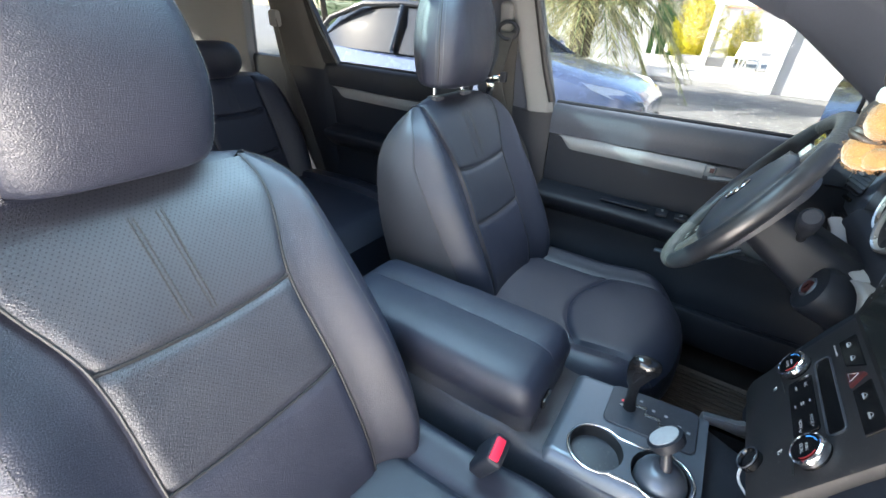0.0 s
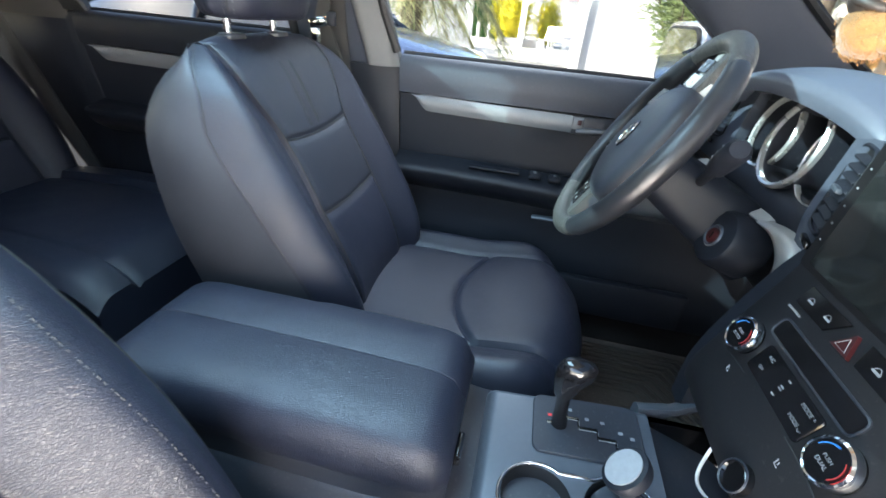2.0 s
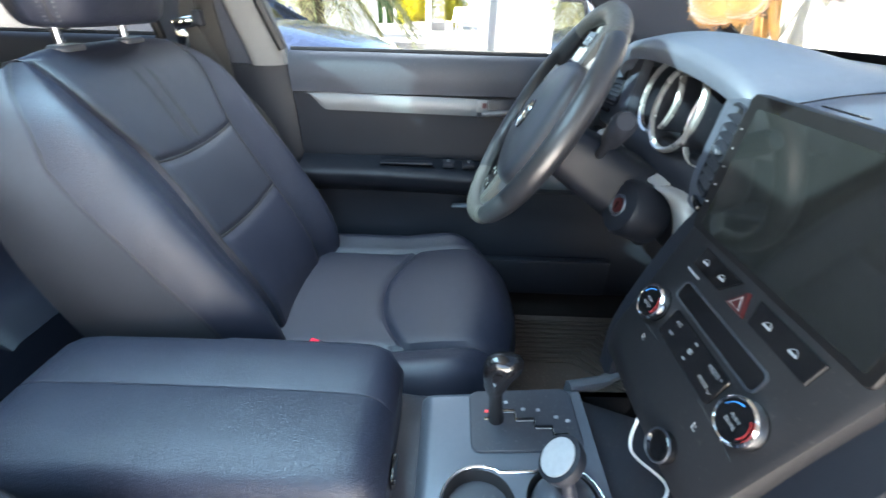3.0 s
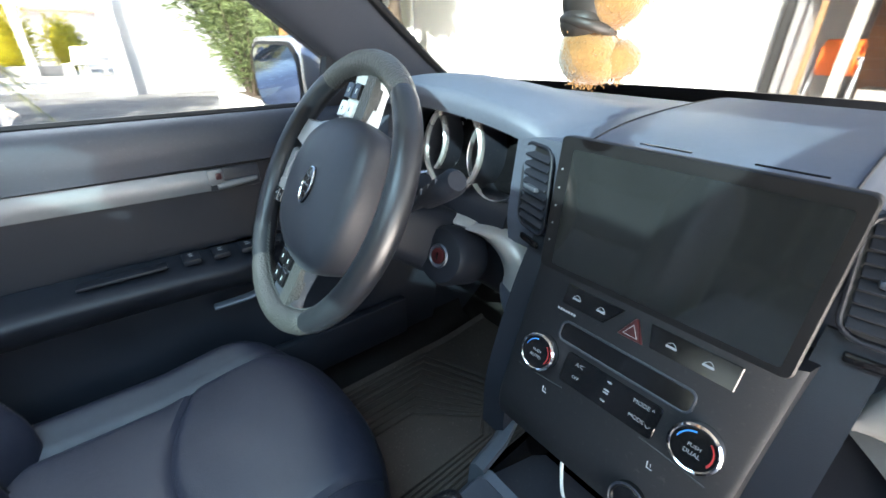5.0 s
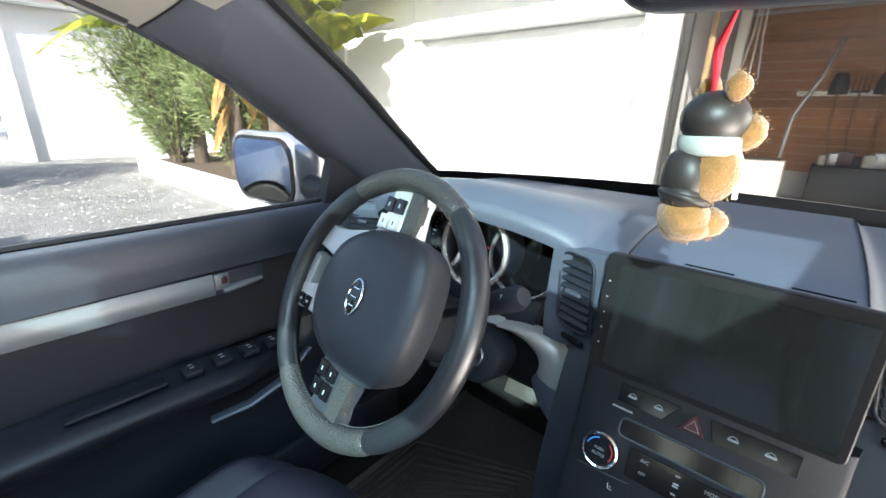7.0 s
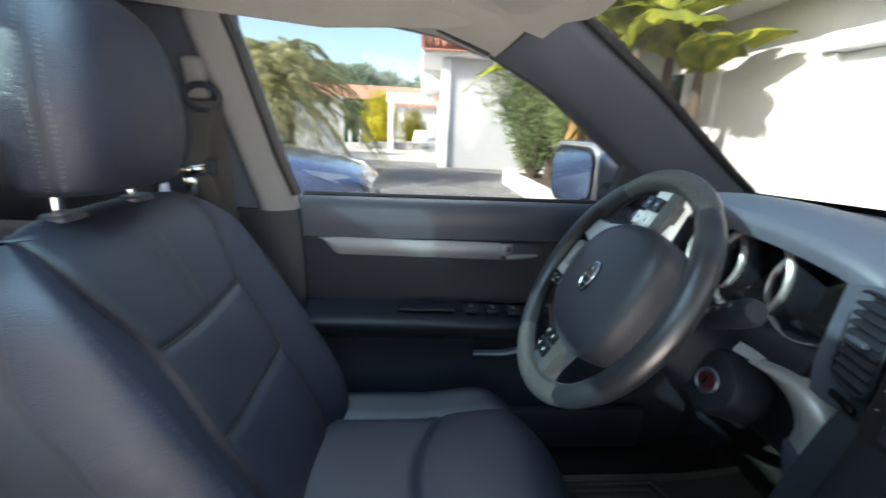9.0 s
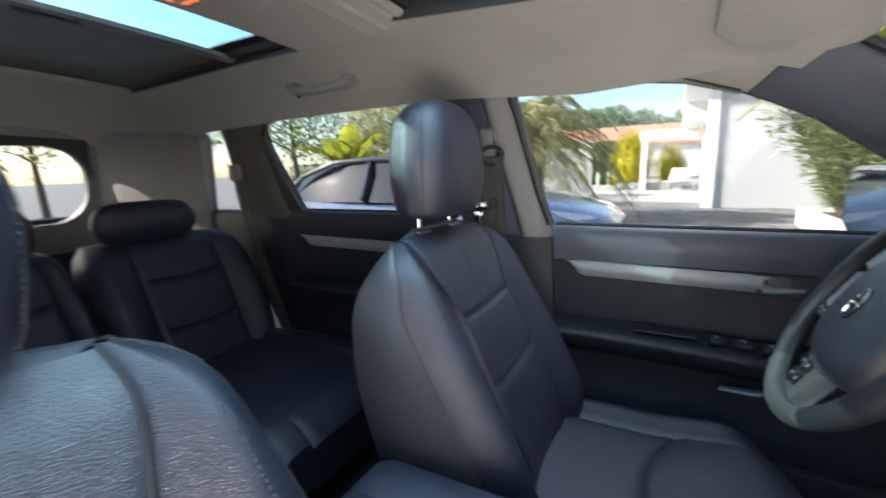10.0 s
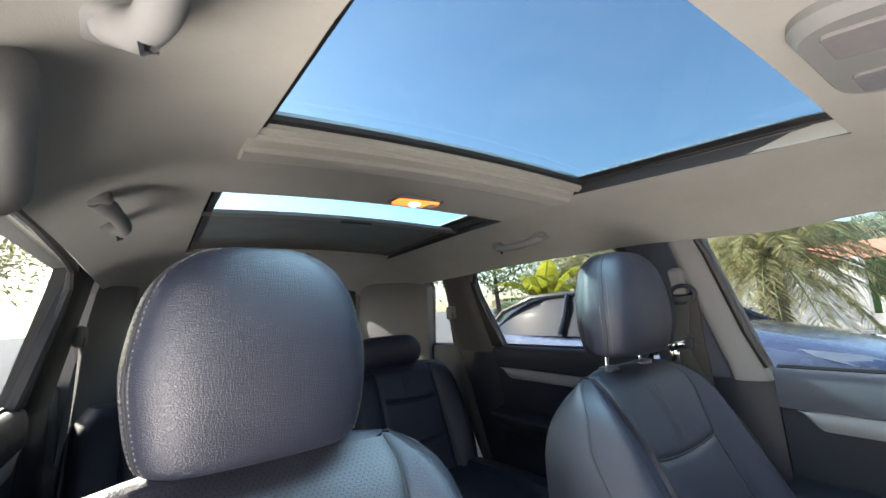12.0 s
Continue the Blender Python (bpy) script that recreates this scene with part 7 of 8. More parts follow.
bm = fresh()
lump(-0.007, 0.002, 1.277, 0.0175, 0.020, 0.024, 1, 22, -8)      # coat
lump(-0.010, 0.000, 1.264, 0.0145, 0.019, 0.012, 1, 20)
lump(0.0075, -0.011, 1.281, 0.0175, 0.013, 0.0205, 0, 26, 6)      # near arm
lump(0.010, 0.014, 1.281, 0.0145, 0.012, 0.0185, 0, 22, 6)       # far arm
lump(-0.004, 0.000, 1.2460, 0.0190, 0.020, 0.0185, 0, 28, 20)    # rump
lump(-0.001, -0.002, 1.2395, 0.0165, 0.018, 0.0120, 0, 24)
lump(0.0135, -0.006, 1.2430, 0.0135, 0.0115, 0.0112, 0, 24, -14) # legs, curled to the front
lump(0.0120, 0.010, 1.2420, 0.0125, 0.0110, 0.0108, 0, 20, -14)
lump(0.004, 0.000, 1.321, 0.0235, 0.022, 0.0205, 1, 24)          # cap
lump(0.030, -0.001, 1.312, 0.0125, 0.0125, 0.0135, 0, 22, 20)    # muzzle
for sy in (-1, 1):
    lump(0.006, sy * 0.017, 1.343, 0.0085, 0.006, 0.0095, 0, 16)
lump(0.0405, -0.001, 1.318, 0.0030, 0.0040, 0.0030, 1, 10)       # nose
# belt of the coat, below the arm
tube(bm, [toy(0.0150 * math.cos(t) - 0.007, 0.0185 * math.sin(t), 1.2620 - 0.004 * math.cos(t)) for t in [2 * math.pi * k / 28 for k in range(28)]], [0.0032] * 28, 8, closed=True)
bm.faces.ensure_lookup_table()
for f in bm.faces[-28 * 8:]:
    f.material_index = 1
# scarf: a soft roll round the neck with three hanging ends
lathe(bm, [(0.0165, -0.008), (0.0200, -0.0065), (0.0212, -0.001), (0.0205, 0.005), (0.0170, 0.0078)], Matrix.Translation(toy(0.004, 0, 1.3025)), 28, 2)
for a0, b0, a1, z1, wide in ((0.022, -0.006, 0.030, 1.262, 0.0055), (0.024, 0.002, 0.036, 1.268, 0.0060), (0.025, 0.008, 0.041, 1.276, 0.0050)):
    rings = []
    for k in range(9):
        t = k / 8
        w = wide * (0.55 + 0.45 * math.sin(math.pi * min(1, t * 1.15 + 0.1)))
        c = toy(lerp(a0, a1, t ** 0.8), b0 - 0.002 * math.sin(4 * t), lerp(1.300, z1, t))
        d = TOY @ V((1, 0.35, 0))
        rings.append([c + d * w * x + TOY @ V((0, 0.0014 * y, 0)) for x, y in ((-1, 0), (-0.4, -1), (0.4, -1), (1, 0), (0.4, 1), (-0.4, 1))])
    loft(bm, rings, True, True, 2)
# short pile
_r = np.random.default_rng(8)
bm.faces.ensure_lookup_table()
_pile = [f for f in bm.faces if f.material_index == 0]
for k in range(2600):
    f = _pile[int(_r.integers(len(_pile)))]
    c = f.calc_center_median()
    nn = (f.normal + V(_r.normal(size=3)) * 0.35).normalized()
    c = c + V(_r.normal(size=3)) * 0.0016
    sd = nn.orthogonal().normalized() * 0.0005
    v1, v2, v3 = bm.verts.new(c + sd), bm.verts.new(c - sd), bm.verts.new(c + nn * 0.0017)
    bm.faces.new((v1, v2, v3)).material_index = 0
solo("hanging_plush_toy", bm, [M["plush"], M["jacket"], M["scarf"]], "tan plush toy in dark coat and pale scarf hanging from mirror", "plush toy", smooth=70)
bm = fresh()
tube(bm, [(BX, BY, 1.335), (BX - 0.003, BY - 0.001, 1.37), (BX + 0.004, BY - 0.002, 1.395)], [0.0015, 0.0035, 0.001], 8)
tube(bm, [(BX + 0.004, BY - 0.002, 1.393), (BX + 0.02, BY - 0.012, 1.425), (BX + 0.03, BY, 1.46)], 0.0008, 5)
solo("red_ribbon", bm, M["red_cord"], "red ribbon and cord tied round the mirror", "cord")

# bulky cap of the passenger side centre pillar
bm = fresh()
box(bm, 0.612, -0.555, 1.470, 0.075, 0.27, 0.085, 0.03, 4, turn(0, 0, 10))
solo("pillar_cap", bm, M["pillar"], "grey rounded cap at the head of the centre pillar", "trim", kind="structure", smooth=60)

# ---- outside: ground ----
def ground_z(x, y):
    return 0.02 * noise.noise((x * 0.4, y * 0.4, 0)) * (abs(x) < 60)


bm = fresh()
xs = [-400, -150, -60, -35, -25] + [-20 + 0.5 * k for k in range(57)] + [15, 30, 60, 150, 400]
ys = [-400, -150, -60, -30] + [-14 + 0.5 * k for k in range(46)] + [14, 30, 60, 150, 400]
vt = [[bm.verts.new((x, y, ground_z(x, y))) for x in xs] for y in ys]
for j in range(len(ys) - 1):
    for i in range(len(xs) - 1):
        bm.faces.new((vt[j][i], vt[j][i + 1], vt[j + 1][i + 1], vt[j + 1][i]))
solo("ground", bm, M["gravel"], "pale compacted gravel yard", "ground", kind="structure")
# loose stones
rng = np.random.default_rng(3)
verts, faces = [], []
for k in range(5200):
    x, y = -2.2 - 11 * rng.random() ** 1.3, -3.0 + 6.0 * rng.random()
    s = 0.008 + 0.022 * rng.random() ** 2
    a = rng.random() * 6.28
    b = len(verts)
    z = ground_z(x, y)
    for q in range(4):
        verts.append((x + s * math.cos(a + q * 1.57) * (0.7 + 0.6 * rng.random()), y + s * math.sin(a + q * 1.57), z - 0.002))
    verts.append((x, y, z + s * 0.6))
    faces += [(b + q, b + (q + 1) % 4, b + 4) for q in range(4)]
me = bpy.data.meshes.new("gravel_stones")
me.from_pydata(verts, [], faces)
M["stone"] = surface("pale_stones", (0.42, 0.40, 0.37), rough=0.95, island=0.4, vary_size=0.05)
me.materials.append(M["stone"])
tagged(new("gravel_stones", me), "small pale loose stones strewn over the yard", "gravel", kind="stuff")

# ---- garage building ahead ----
GY = 4.30
garage = thing("garage", (-2.0, 6.5, 0.0), "white rendered garage with one closed and one open bay", "garage")


def wall_box(name, x0, x1, y0, y1, z0, z1, mat, parent, label="", bevel=0.01):
    return part(name, box(fresh(), (x0 + x1) / 2, (y0 + y1) / 2, (z0 + z1) / 2, x1 - x0, y1 - y0, z1 - z0, bevel, 1), mat, parent, label)


wall_box("wall", -13.0, -4.58, GY, GY + 0.25, 0, 3.0, M["render"], garage, "white rendered front wall")
wall_box("wall", -1.46, -1.20, GY, GY + 0.30, 0, 2.45, M["render"], garage, "white pier between the bays")
wall_box("wall", 2.2, 7.0, GY, GY + 0.25, 0, 3.0, M["render"], garage)
wall_box("lintel", -4.575, 2.195, GY + 0.002, GY + 0.248, 2.452, 3.0, M["render"], garage)
wall_box("lintel", -4.575, -1.465, GY - 0.05, GY + 0.22, 2.26, 2.448, M["white_paint"], garage, "projecting white lintel band")
wall_box("jamb", -4.578, -4.46, GY + 0.05, GY + 0.25, 0, 2.255, M["white_paint"], garage, "white door jamb")
dr = wall_box("garage_door", -4.46, -1.465, GY + 0.16, GY + 0.20, 0.02, 2.25, M["white_paint"], garage, "closed white panelled garage door", 0.004)
for k in range(4):
    for j in range(6):
        bm = fresh()
        box(bm, lerp(-4.21, -1.71, j / 5), GY + 0.157, 0.30 + 0.555 * k, 0.47, 0.008, 0.50, 0.004, 1)
        part("panel", bm, M["white_paint"], dr)
wall_box("side_wall", -1.42, -1.25, GY + 0.31, 9.2, 0, 3.0, M["wall_shaded"], garage)
wall_box("side_wall", 3.6, 3.8, GY + 0.26, 9.2, 0, 3.0, M["wall_shaded"], garage)
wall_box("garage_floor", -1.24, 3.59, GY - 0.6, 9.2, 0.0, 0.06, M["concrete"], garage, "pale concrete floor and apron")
wall_box("back_wall", -1.24, 3.59, 9.06, 9.20, 0.06, 3.0, M["wall_shaded"], garage)
for k in range(17):
    bm = fresh()
    box(bm, 1.17, 9.045, 0.55 + 0.145 * k, 4.8, 0.028, 0.139, 0.004, 1)
    part("plank", bm, M["timber"], garage)
wall_box("ceiling_board", -13.0, 7.0, GY + 0.01, 9.2, 3.0, 3.08, M["timber"], garage, "brown boarded ceiling")
# dark post and battens inside the open bay
for x, y, w, m in ((-1.14, 4.60, 0.07, "dark_iron"), (-0.98, 4.9, 0.05, "handle_wood"), (-0.84, 5.6, 0.10, "box_white")):
    wall_box("post", x - w / 2, x + w / 2, y, y + w, 0.06, 2.9, M[m], garage)
wall_box("wall_rail", -0.4, 2.9, 9.0, 9.03, 1.68, 1.76, M["white_paint"], garage, "white wooden tool rail")
# eaves, gutter and tiled roof
wall_box("soffit", -13.0, 7.0, 3.60, GY, 2.92, 2.96, M["white_paint"], garage)
wall_box("fascia", -13.0, 7.0, 3.56, 3.60, 2.86, 3.02, M["white_paint"], garage, "white fascia board")
bm = fresh()
loft(bm, [[V((x, 3.50 + 0.05 * math.cos(a), 2.99 + 0.05 * math.sin(a))) for a in [math.pi + math.pi * k / 8 for k in range(9)]] for x in (-13.0, 7.0)], False, False)
bmesh.ops.solidify(bm, geom=bm.faces[:], thickness=0.004)
part("gutter", bm, M["white_paint"], garage, "white half round gutter")
# downpipe bracket
bm = fresh()
tube(bm, [(-6.1, 3.56, 2.95), (-6.1, 3.9, 2.80), (-6.1, GY - 0.05, 2.65), (-6.1, GY - 0.05, 0.1)], 0.035, 10)
part("downpipe", bm, M["white_paint"], garage, "white downpipe")
bm = fresh()
box(bm, -7.3, GY - 0.005, 1.95, 0.75, 0.03, 0.85, 0.01)
wn = part("window", bm, M["white_paint"], garage)
bm = fresh()
box(bm, -7.3, GY - 0.018, 1.95, 0.62, 0.012, 0.72, 0.004)
part("pane", bm, M["car_glass"], wn)


def tile_mesh(length, r):
    bm = fresh()
    rings = []
    for k in range(2):
        rr = r * (1 - 0.12 * k)
        rings.append([V((rr * math.cos(a), length * k, rr * 0.75 * math.sin(a))) for a in [math.pi * j / 6 for j in range(7)]])
    loft(bm, rings, False, False)
    bmesh.ops.solidify(bm, geom=bm.faces[:], thickness=0.012)
    return finish("roof_tile", bm, M["tile"])


TILE = tile_mesh(0.42, 0.085)


def tiled(parent, origin, along, up, nx, ny, px=0.19, py=0.34):
    """Rows of half round tiles; along and up are unit vectors in the roof plane."""
    along, up = V(along), V(up)
    nrm = along.cross(up)
    m3 = Matrix((along, up, nrm)).transposed().to_4x4()
    po = origin_of(parent)
    for j in range(ny):
        for i in range(nx):
            ob = new("roof_tile", TILE)
            ob.parent = parent
            mm = m3.copy()
            mm.translation = V(origin) + along * (i * px) + up * (j * py) + nrm * 0.02 - po
            ob.matrix_basis = mm @ pose(0, 0, 0, 2.5, 0, ((i * 7 + j * 13) % 5 - 2) * 0.6)


sl = math.radians(22)
roof_up = V((0, math.cos(sl), math.sin(sl)))
bm = fresh()
sheet(bm, lambda u, v: V((lerp(-13, 7, u), 3.50, 3.02)) + roof_up * (6.2 * v), 4, 4, (0, 0, -0.05))
part("roof", bm, M["tile"], garage, "terracotta tiled roof")
tiled(garage, (-12.6, 3.46, 3.03), (1, 0, 0), roof_up, 36, 5)

# tools on the rail
def hand_tool(x, kind):
    t = thing("garden_tool", (x, 8.98, 0.9), {"spade": "long handled spade hanging on the tool rail", "fork": "dark garden fork hanging on the tool rail", "rake": "rake hanging head up on the tool rail"}[kind], "garden tool", "garden tools")
    bm = fresh()
    tube(bm, [(x, 8.97, 1.72), (x + 0.02, 8.96, 1.2), (x + 0.10, 8.94, 0.60)], 0.018, 8)
    part("handle", bm, M["handle_wood"], t)
    bm = fresh()
    if kind == "spade":
        sheet(bm, lambda u, v: (x + (u - 0.5) * 0.24 * (1 - 0.5 * v ** 3), 8.965 - 0.03 * math.sin(u * math.pi), 1.70 + 0.32 * v), 8, 8, (0, -0.006, 0))
    elif kind == "fork":
        for k in range(4):
            tube(bm, [(x - 0.09 + 0.06 * k, 8.96, 1.74), (x - 0.09 + 0.06 * k, 8.95, 2.02)], [0.010, 0.004], 6)
        box(bm, x, 8.96, 1.74, 0.22, 0.02, 0.03, 0.004)
    else:
        box(bm, x, 8.95, 1.98, 0.36, 0.03, 0.03, 0.004)
        for k in range(9):
            tube(bm, [(x - 0.17 + 0.0425 * k, 8.93, 1.98), (x - 0.17 + 0.0425 * k, 8.90, 1.90)], 0.006, 5)
        tube(bm, [(x, 8.96, 1.70), (x, 8.95, 1.98)], 0.014, 6)
    part("head", bm, M["dark_iron"], t)


for x, k in ((0.10, "spade"), (0.35, "fork"), (0.62, "spade"), (0.95, "rake"), (1.35, "spade"), (1.75, "fork"), (2.2, "rake"), (2.6, "spade")):
    hand_tool(x, k)
# orange cable reel on a stand, a pale chest, a hanging rope
reel = thing("cable_reel", (-0.98, 6.3, 0.06), "orange cable wound on a steel reel stand", "cable reel")
bm = fresh()
for k in range(9):
    tube(bm, [V((-0.98 - 0.14 + 0.035 * k, 6.3 + 0.17 * math.cos(a), 1.12 + 0.17 * math.sin(a))) for a in [2 * math.pi * j / 24 for j in range(24)]], 0.019, 6, closed=True)
part("cable", bm, M["orange"], reel, "bright orange cable")
for s in (-1, 1):
    bm = fresh()
    tube(bm, [(-0.98 + 0.19 * s, 6.12, 0.07), (-0.98 + 0.19 * s, 6.2, 0.7), (-0.98 + 0.18 * s, 6.3, 1.12), (-0.98 + 0.19 * s, 6.42, 0.6), (-0.98 + 0.19 * s, 6.5, 0.07)], 0.014, 8)
    part("stand", bm, M["steel"], reel)
bm = fresh()
tube(bm, [(-1.16, 6.3, 1.12), (-0.80, 6.3, 1.12)], 0.02, 8)
part("axle", bm, M["steel"], reel)
bm = fresh()
box(bm, -0.55, 7.4, 0.42, 0.62, 0.5, 0.70, 0.02)
solo("storage_chest", bm, M["box_white"], "pale storage chest on the garage floor", "chest")
bm = fresh()
box(bm, 0.6, 8.6, 0.36, 1.1, 0.55, 0.60, 0.03)
solo("workbench", bm, M["dark_iron"], "dark cluttered workbench along the boarded wall", "workbench")
for k in range(8):
    bm = fresh()
    w = 0.10 + 0.06 * (k % 3)
    box(bm, 0.15 + 0.13 * k, 8.5 + 0.05 * (k % 2), 0.66 + 0.07 + 0.02 * (k % 3), w * 0.8, 0.16, 0.14 + 0.04 * (k % 3), 0.01)
    solo("tin", bm, M[("box_white", "steel", "red_dark", "dark_iron")[k % 4]], "small tin standing on the workbench", "tin", "tins on the workbench")
bm = fresh()
for dx in (-0.03, 0.0, 0.03):
    tube(bm, [(-0.72 + dx, 5.8, 2.9), (-0.72 + dx * 1.5, 5.8, 2.2), (-0.72 + dx * 3, 5.8, 1.75), (-0.72 - dx, 5.8, 1.65)], 0.010, 6)
solo("hanging_rope", bm, M["box_white"], "coiled pale rope hanging in the open bay", "rope")
bm = fresh()
tube(bm, [(0.0, 7.6, 2.35), (-0.10, 7.5, 1.9), (-0.30, 7.4, 1.35), (-0.33, 7.4, 0.8)], 0.03, 8)
solo("hose", bm, M["steel"], "grey hose hung in the open bay", "hose")

# ---- planter, oleander, banana ----
pl = thing("planter_wall", (-7.2, 2.4, 0.0), "low white rendered planter wall", "planter")
wall_box("front_wall", -10.0, -5.2, 2.0, 2.14, -0.05, 0.34, M["render"], pl)
wall_box("end_wall", -10.0, -9.86, 2.145, GY - 0.01, -0.05, 0.34, M["render"], pl)
wall_box("end_wall", -5.34, -5.2, 2.145, GY - 0.01, -0.05, 0.34, M["render"], pl)
wall_box("soil", -9.855, -5.345, 2.145, GY - 0.01, 0.0, 0.27, M["soil"], pl)


def leaf_mesh(name, centres, dirs, lengths, widths, material, seed=1, fold=0.25):
    """Many small leaves, each a bent blade of four faces."""
    r = np.random.default_rng(seed)
    c, d = np.asarray(centres, float), np.asarray(dirs, float)
    d /= np.linalg.norm(d, axis=1)[:, None] + 1e-9
    n = len(c)
    side = np.cross(d, r.normal(size=(n, 3)))
    side /= np.linalg.norm(side, axis=1)[:, None] + 1e-9
    nrm = np.cross(side, d)
    L, Wd = np.asarray(lengths)[:, None], np.asarray(widths)[:, None]
    p0 = c
    p1 = c + d * L * 0.45 + side * Wd / 2 + nrm * Wd * fold
    p2 = c + d * L * 0.45 - side * Wd / 2 + nrm * Wd * fold
    p3 = c + d * L - np.array([0, 0, 1]) * L * 0.18
    pm = c + d * L * 0.5
    v = np.stack([p0, p1, pm, p2, p3], 1).reshape(-1, 3)
    f = []
    for k in range(n):
        b = 5 * k
        f += [(b, b + 1, b + 2), (b, b + 2, b + 3), (b + 1, b + 4, b + 2), (b + 2, b + 4, b + 3)]
    me = bpy.data.meshes.new(name)
    me.from_pydata(v.tolist(), [], f)
    me.materials.append(material)
    return me


def hang(me, name, parent, label=""):
    me.transform(Matrix.Translation(-origin_of(parent)))
    ob = new(name, me)
    ob.parent = parent
    if label:
        ob["label"] = label
    return ob


def shrub(name, place, height, radius, n, length, width, mat, label, category, seed, stems=9, up=0.6, base=0.25):
    """A shrub of leaning stems with leaves set along their twigs."""
    r = np.random.default_rng(seed)
    t = thing(name, place, label, category)
    bm = fresh()
    cs, ds = [], []
    o = V(place)
    for k in range(stems):
        a = 2 * math.pi * k / stems + r.random() * 0.6
        lean = radius * (0.35 + 0.6 * r.random())
        top = o + V((math.cos(a) * lean, math.sin(a) * lean, height * (0.65 + 0.35 * r.random())))
        mid = o.lerp(top, 0.5) + V((math.cos(a) * 0.1, math.sin(a) * 0.1, height * 0.08))
        tube(bm, [o + V((math.cos(a) * 0.08, math.sin(a) * 0.08, 0)), mid, top], [0.03, 0.02, 0.008], 6)
        for j in range(n // stems):
            s = base + (1 - base) * r.random() ** 0.8
            p = o.lerp(mid, min(1, 2 * s)) if s < 0.5 else mid.lerp(top, 2 * s - 1)
            off = r.normal(size=3)
            off /= np.linalg.norm(off)
            p = p + V(off) * radius * 0.36 * r.random() ** 0.6 * (0.45 + s * 0.6)
            cs.append(p)
            q = V(off) + V((0, 0, up)) + V((math.cos(a), math.sin(a), 0)) * 0.4
            ds.append(q)
    part("stem", bm, M["bark"], t)
    m = len(cs)
    hang(leaf_mesh("leaves", cs, ds, length * (0.7 + 0.6 * r.random(m)), width * (0.7 + 0.6 * r.random(m)), mat, seed), "leaves", t)["kind"] = "stuff"
    return t


shrub("oleander_bush", (-9.0, 2.45, 0.27), 2.45, 1.15, 9000, 0.17, 0.030, M["oleander"], "bushy green oleander with narrow leaves in the planter", "shrub", 11, 16, 0.8, 0.12)
shrub("oleander_bush", (-7.2, 2.75, 0.27), 2.2, 0.75, 4200, 0.17, 0.030, M["oleander"], "narrow leaved oleander beside the banana plants", "shrub", 12, 12, 0.8, 0.15)


def banana_leaf(bm, base, d, length, width, droop, seed, mi=0):
    """A long torn leaf along an arching midrib."""
    r = random.Random(seed)
    d = V(d).normalized()
    side = d.cross(V((0, 0, 1)))
    side = side.normalized() if side.length > 0.01 else V((1, 0, 0))
    n = 18
    pts = []
    for k in range(n + 1):
        t = k / n
        pts.append(V(base) + d * (length * t) + V((0, 0, -droop * t * t * length)))
    tube(bm, pts, [0.022 * (1 - 0.85 * k / n) for k in range(n + 1)], 5, mi=mi)
    for s in (-1, 1):
        k = 0
        while k < n - 1:
            run = r.randint(1, 4)
            k1 = min(n, k + run)
            quads = []
            for j in range(k, k1 + 1):
                t = (j if j in (k, k1) else j) / n
                w = width * (math.sin(math.pi * min(1, 0.06 + 0.94 * t)) ** 0.6)
                sag = 0.25 + 0.35 * r.random() * (run < 3)
                p = pts[j]
                quads.append((p, p + side * s * w * 0.55 + V((0, 0, 0.10 * w)), p + side * s * w + V((0, 0, -sag * w)) + d * 0.04))
            if len(quads) > 1:
                vs = [[bm.verts.new(q) for q in row] for row in quads]
                for a, b in zip(vs, vs[1:]):
                    for m in range(2):
                        bm.faces.new((a[m], a[m + 1], b[m + 1], b[m])).material_index = mi
            k = k1 if r.random() < 0.4 else k1
            if r.random() < 0.35:
                k += 0
    return bm


def banana(place, height, leaves, seed, label):
    t = thing("banana_plant", place, label, "banana plant", "banana plants")
    o = V(place)
    r = random.Random(seed)
    bm = fresh()
    tube(bm, [o, o + V((0.03, 0.02, height * 0.5)), o + V((0.02, 0.0, height))], [0.13, 0.10, 0.05], 12)
    part("pseudo_stem", bm, M["bark"], t, "brown fibrous stem")
    for a, el, ln, wd, dr in leaves:
        bm = fresh()
        d = V((math.cos(radians(a)) * math.cos(radians(el)), math.sin(radians(a)) * math.cos(radians(el)), math.sin(radians(el))))
        banana_leaf(bm, o + V((0, 0, height * 0.95)), d, ln * 1.15, wd * 1.15, dr, r.random())
        part("leaf_blade", bm, M["banana"], t, "broad torn green and yellow leaf")
    for k in range(4):
        bm = fresh()
        a = r.random() * 6.28
        banana_leaf(bm, o + V((0, 0, height * (0.55 + 0.08 * k))), (math.cos(a) * 0.5, math.sin(a) * 0.5, -0.75), 0.6 + 0.2 * r.random(), 0.09, 0.25, r.random())
        part("dry_leaf", bm, M["banana_dry"], t, "hanging dry yellow leaf")


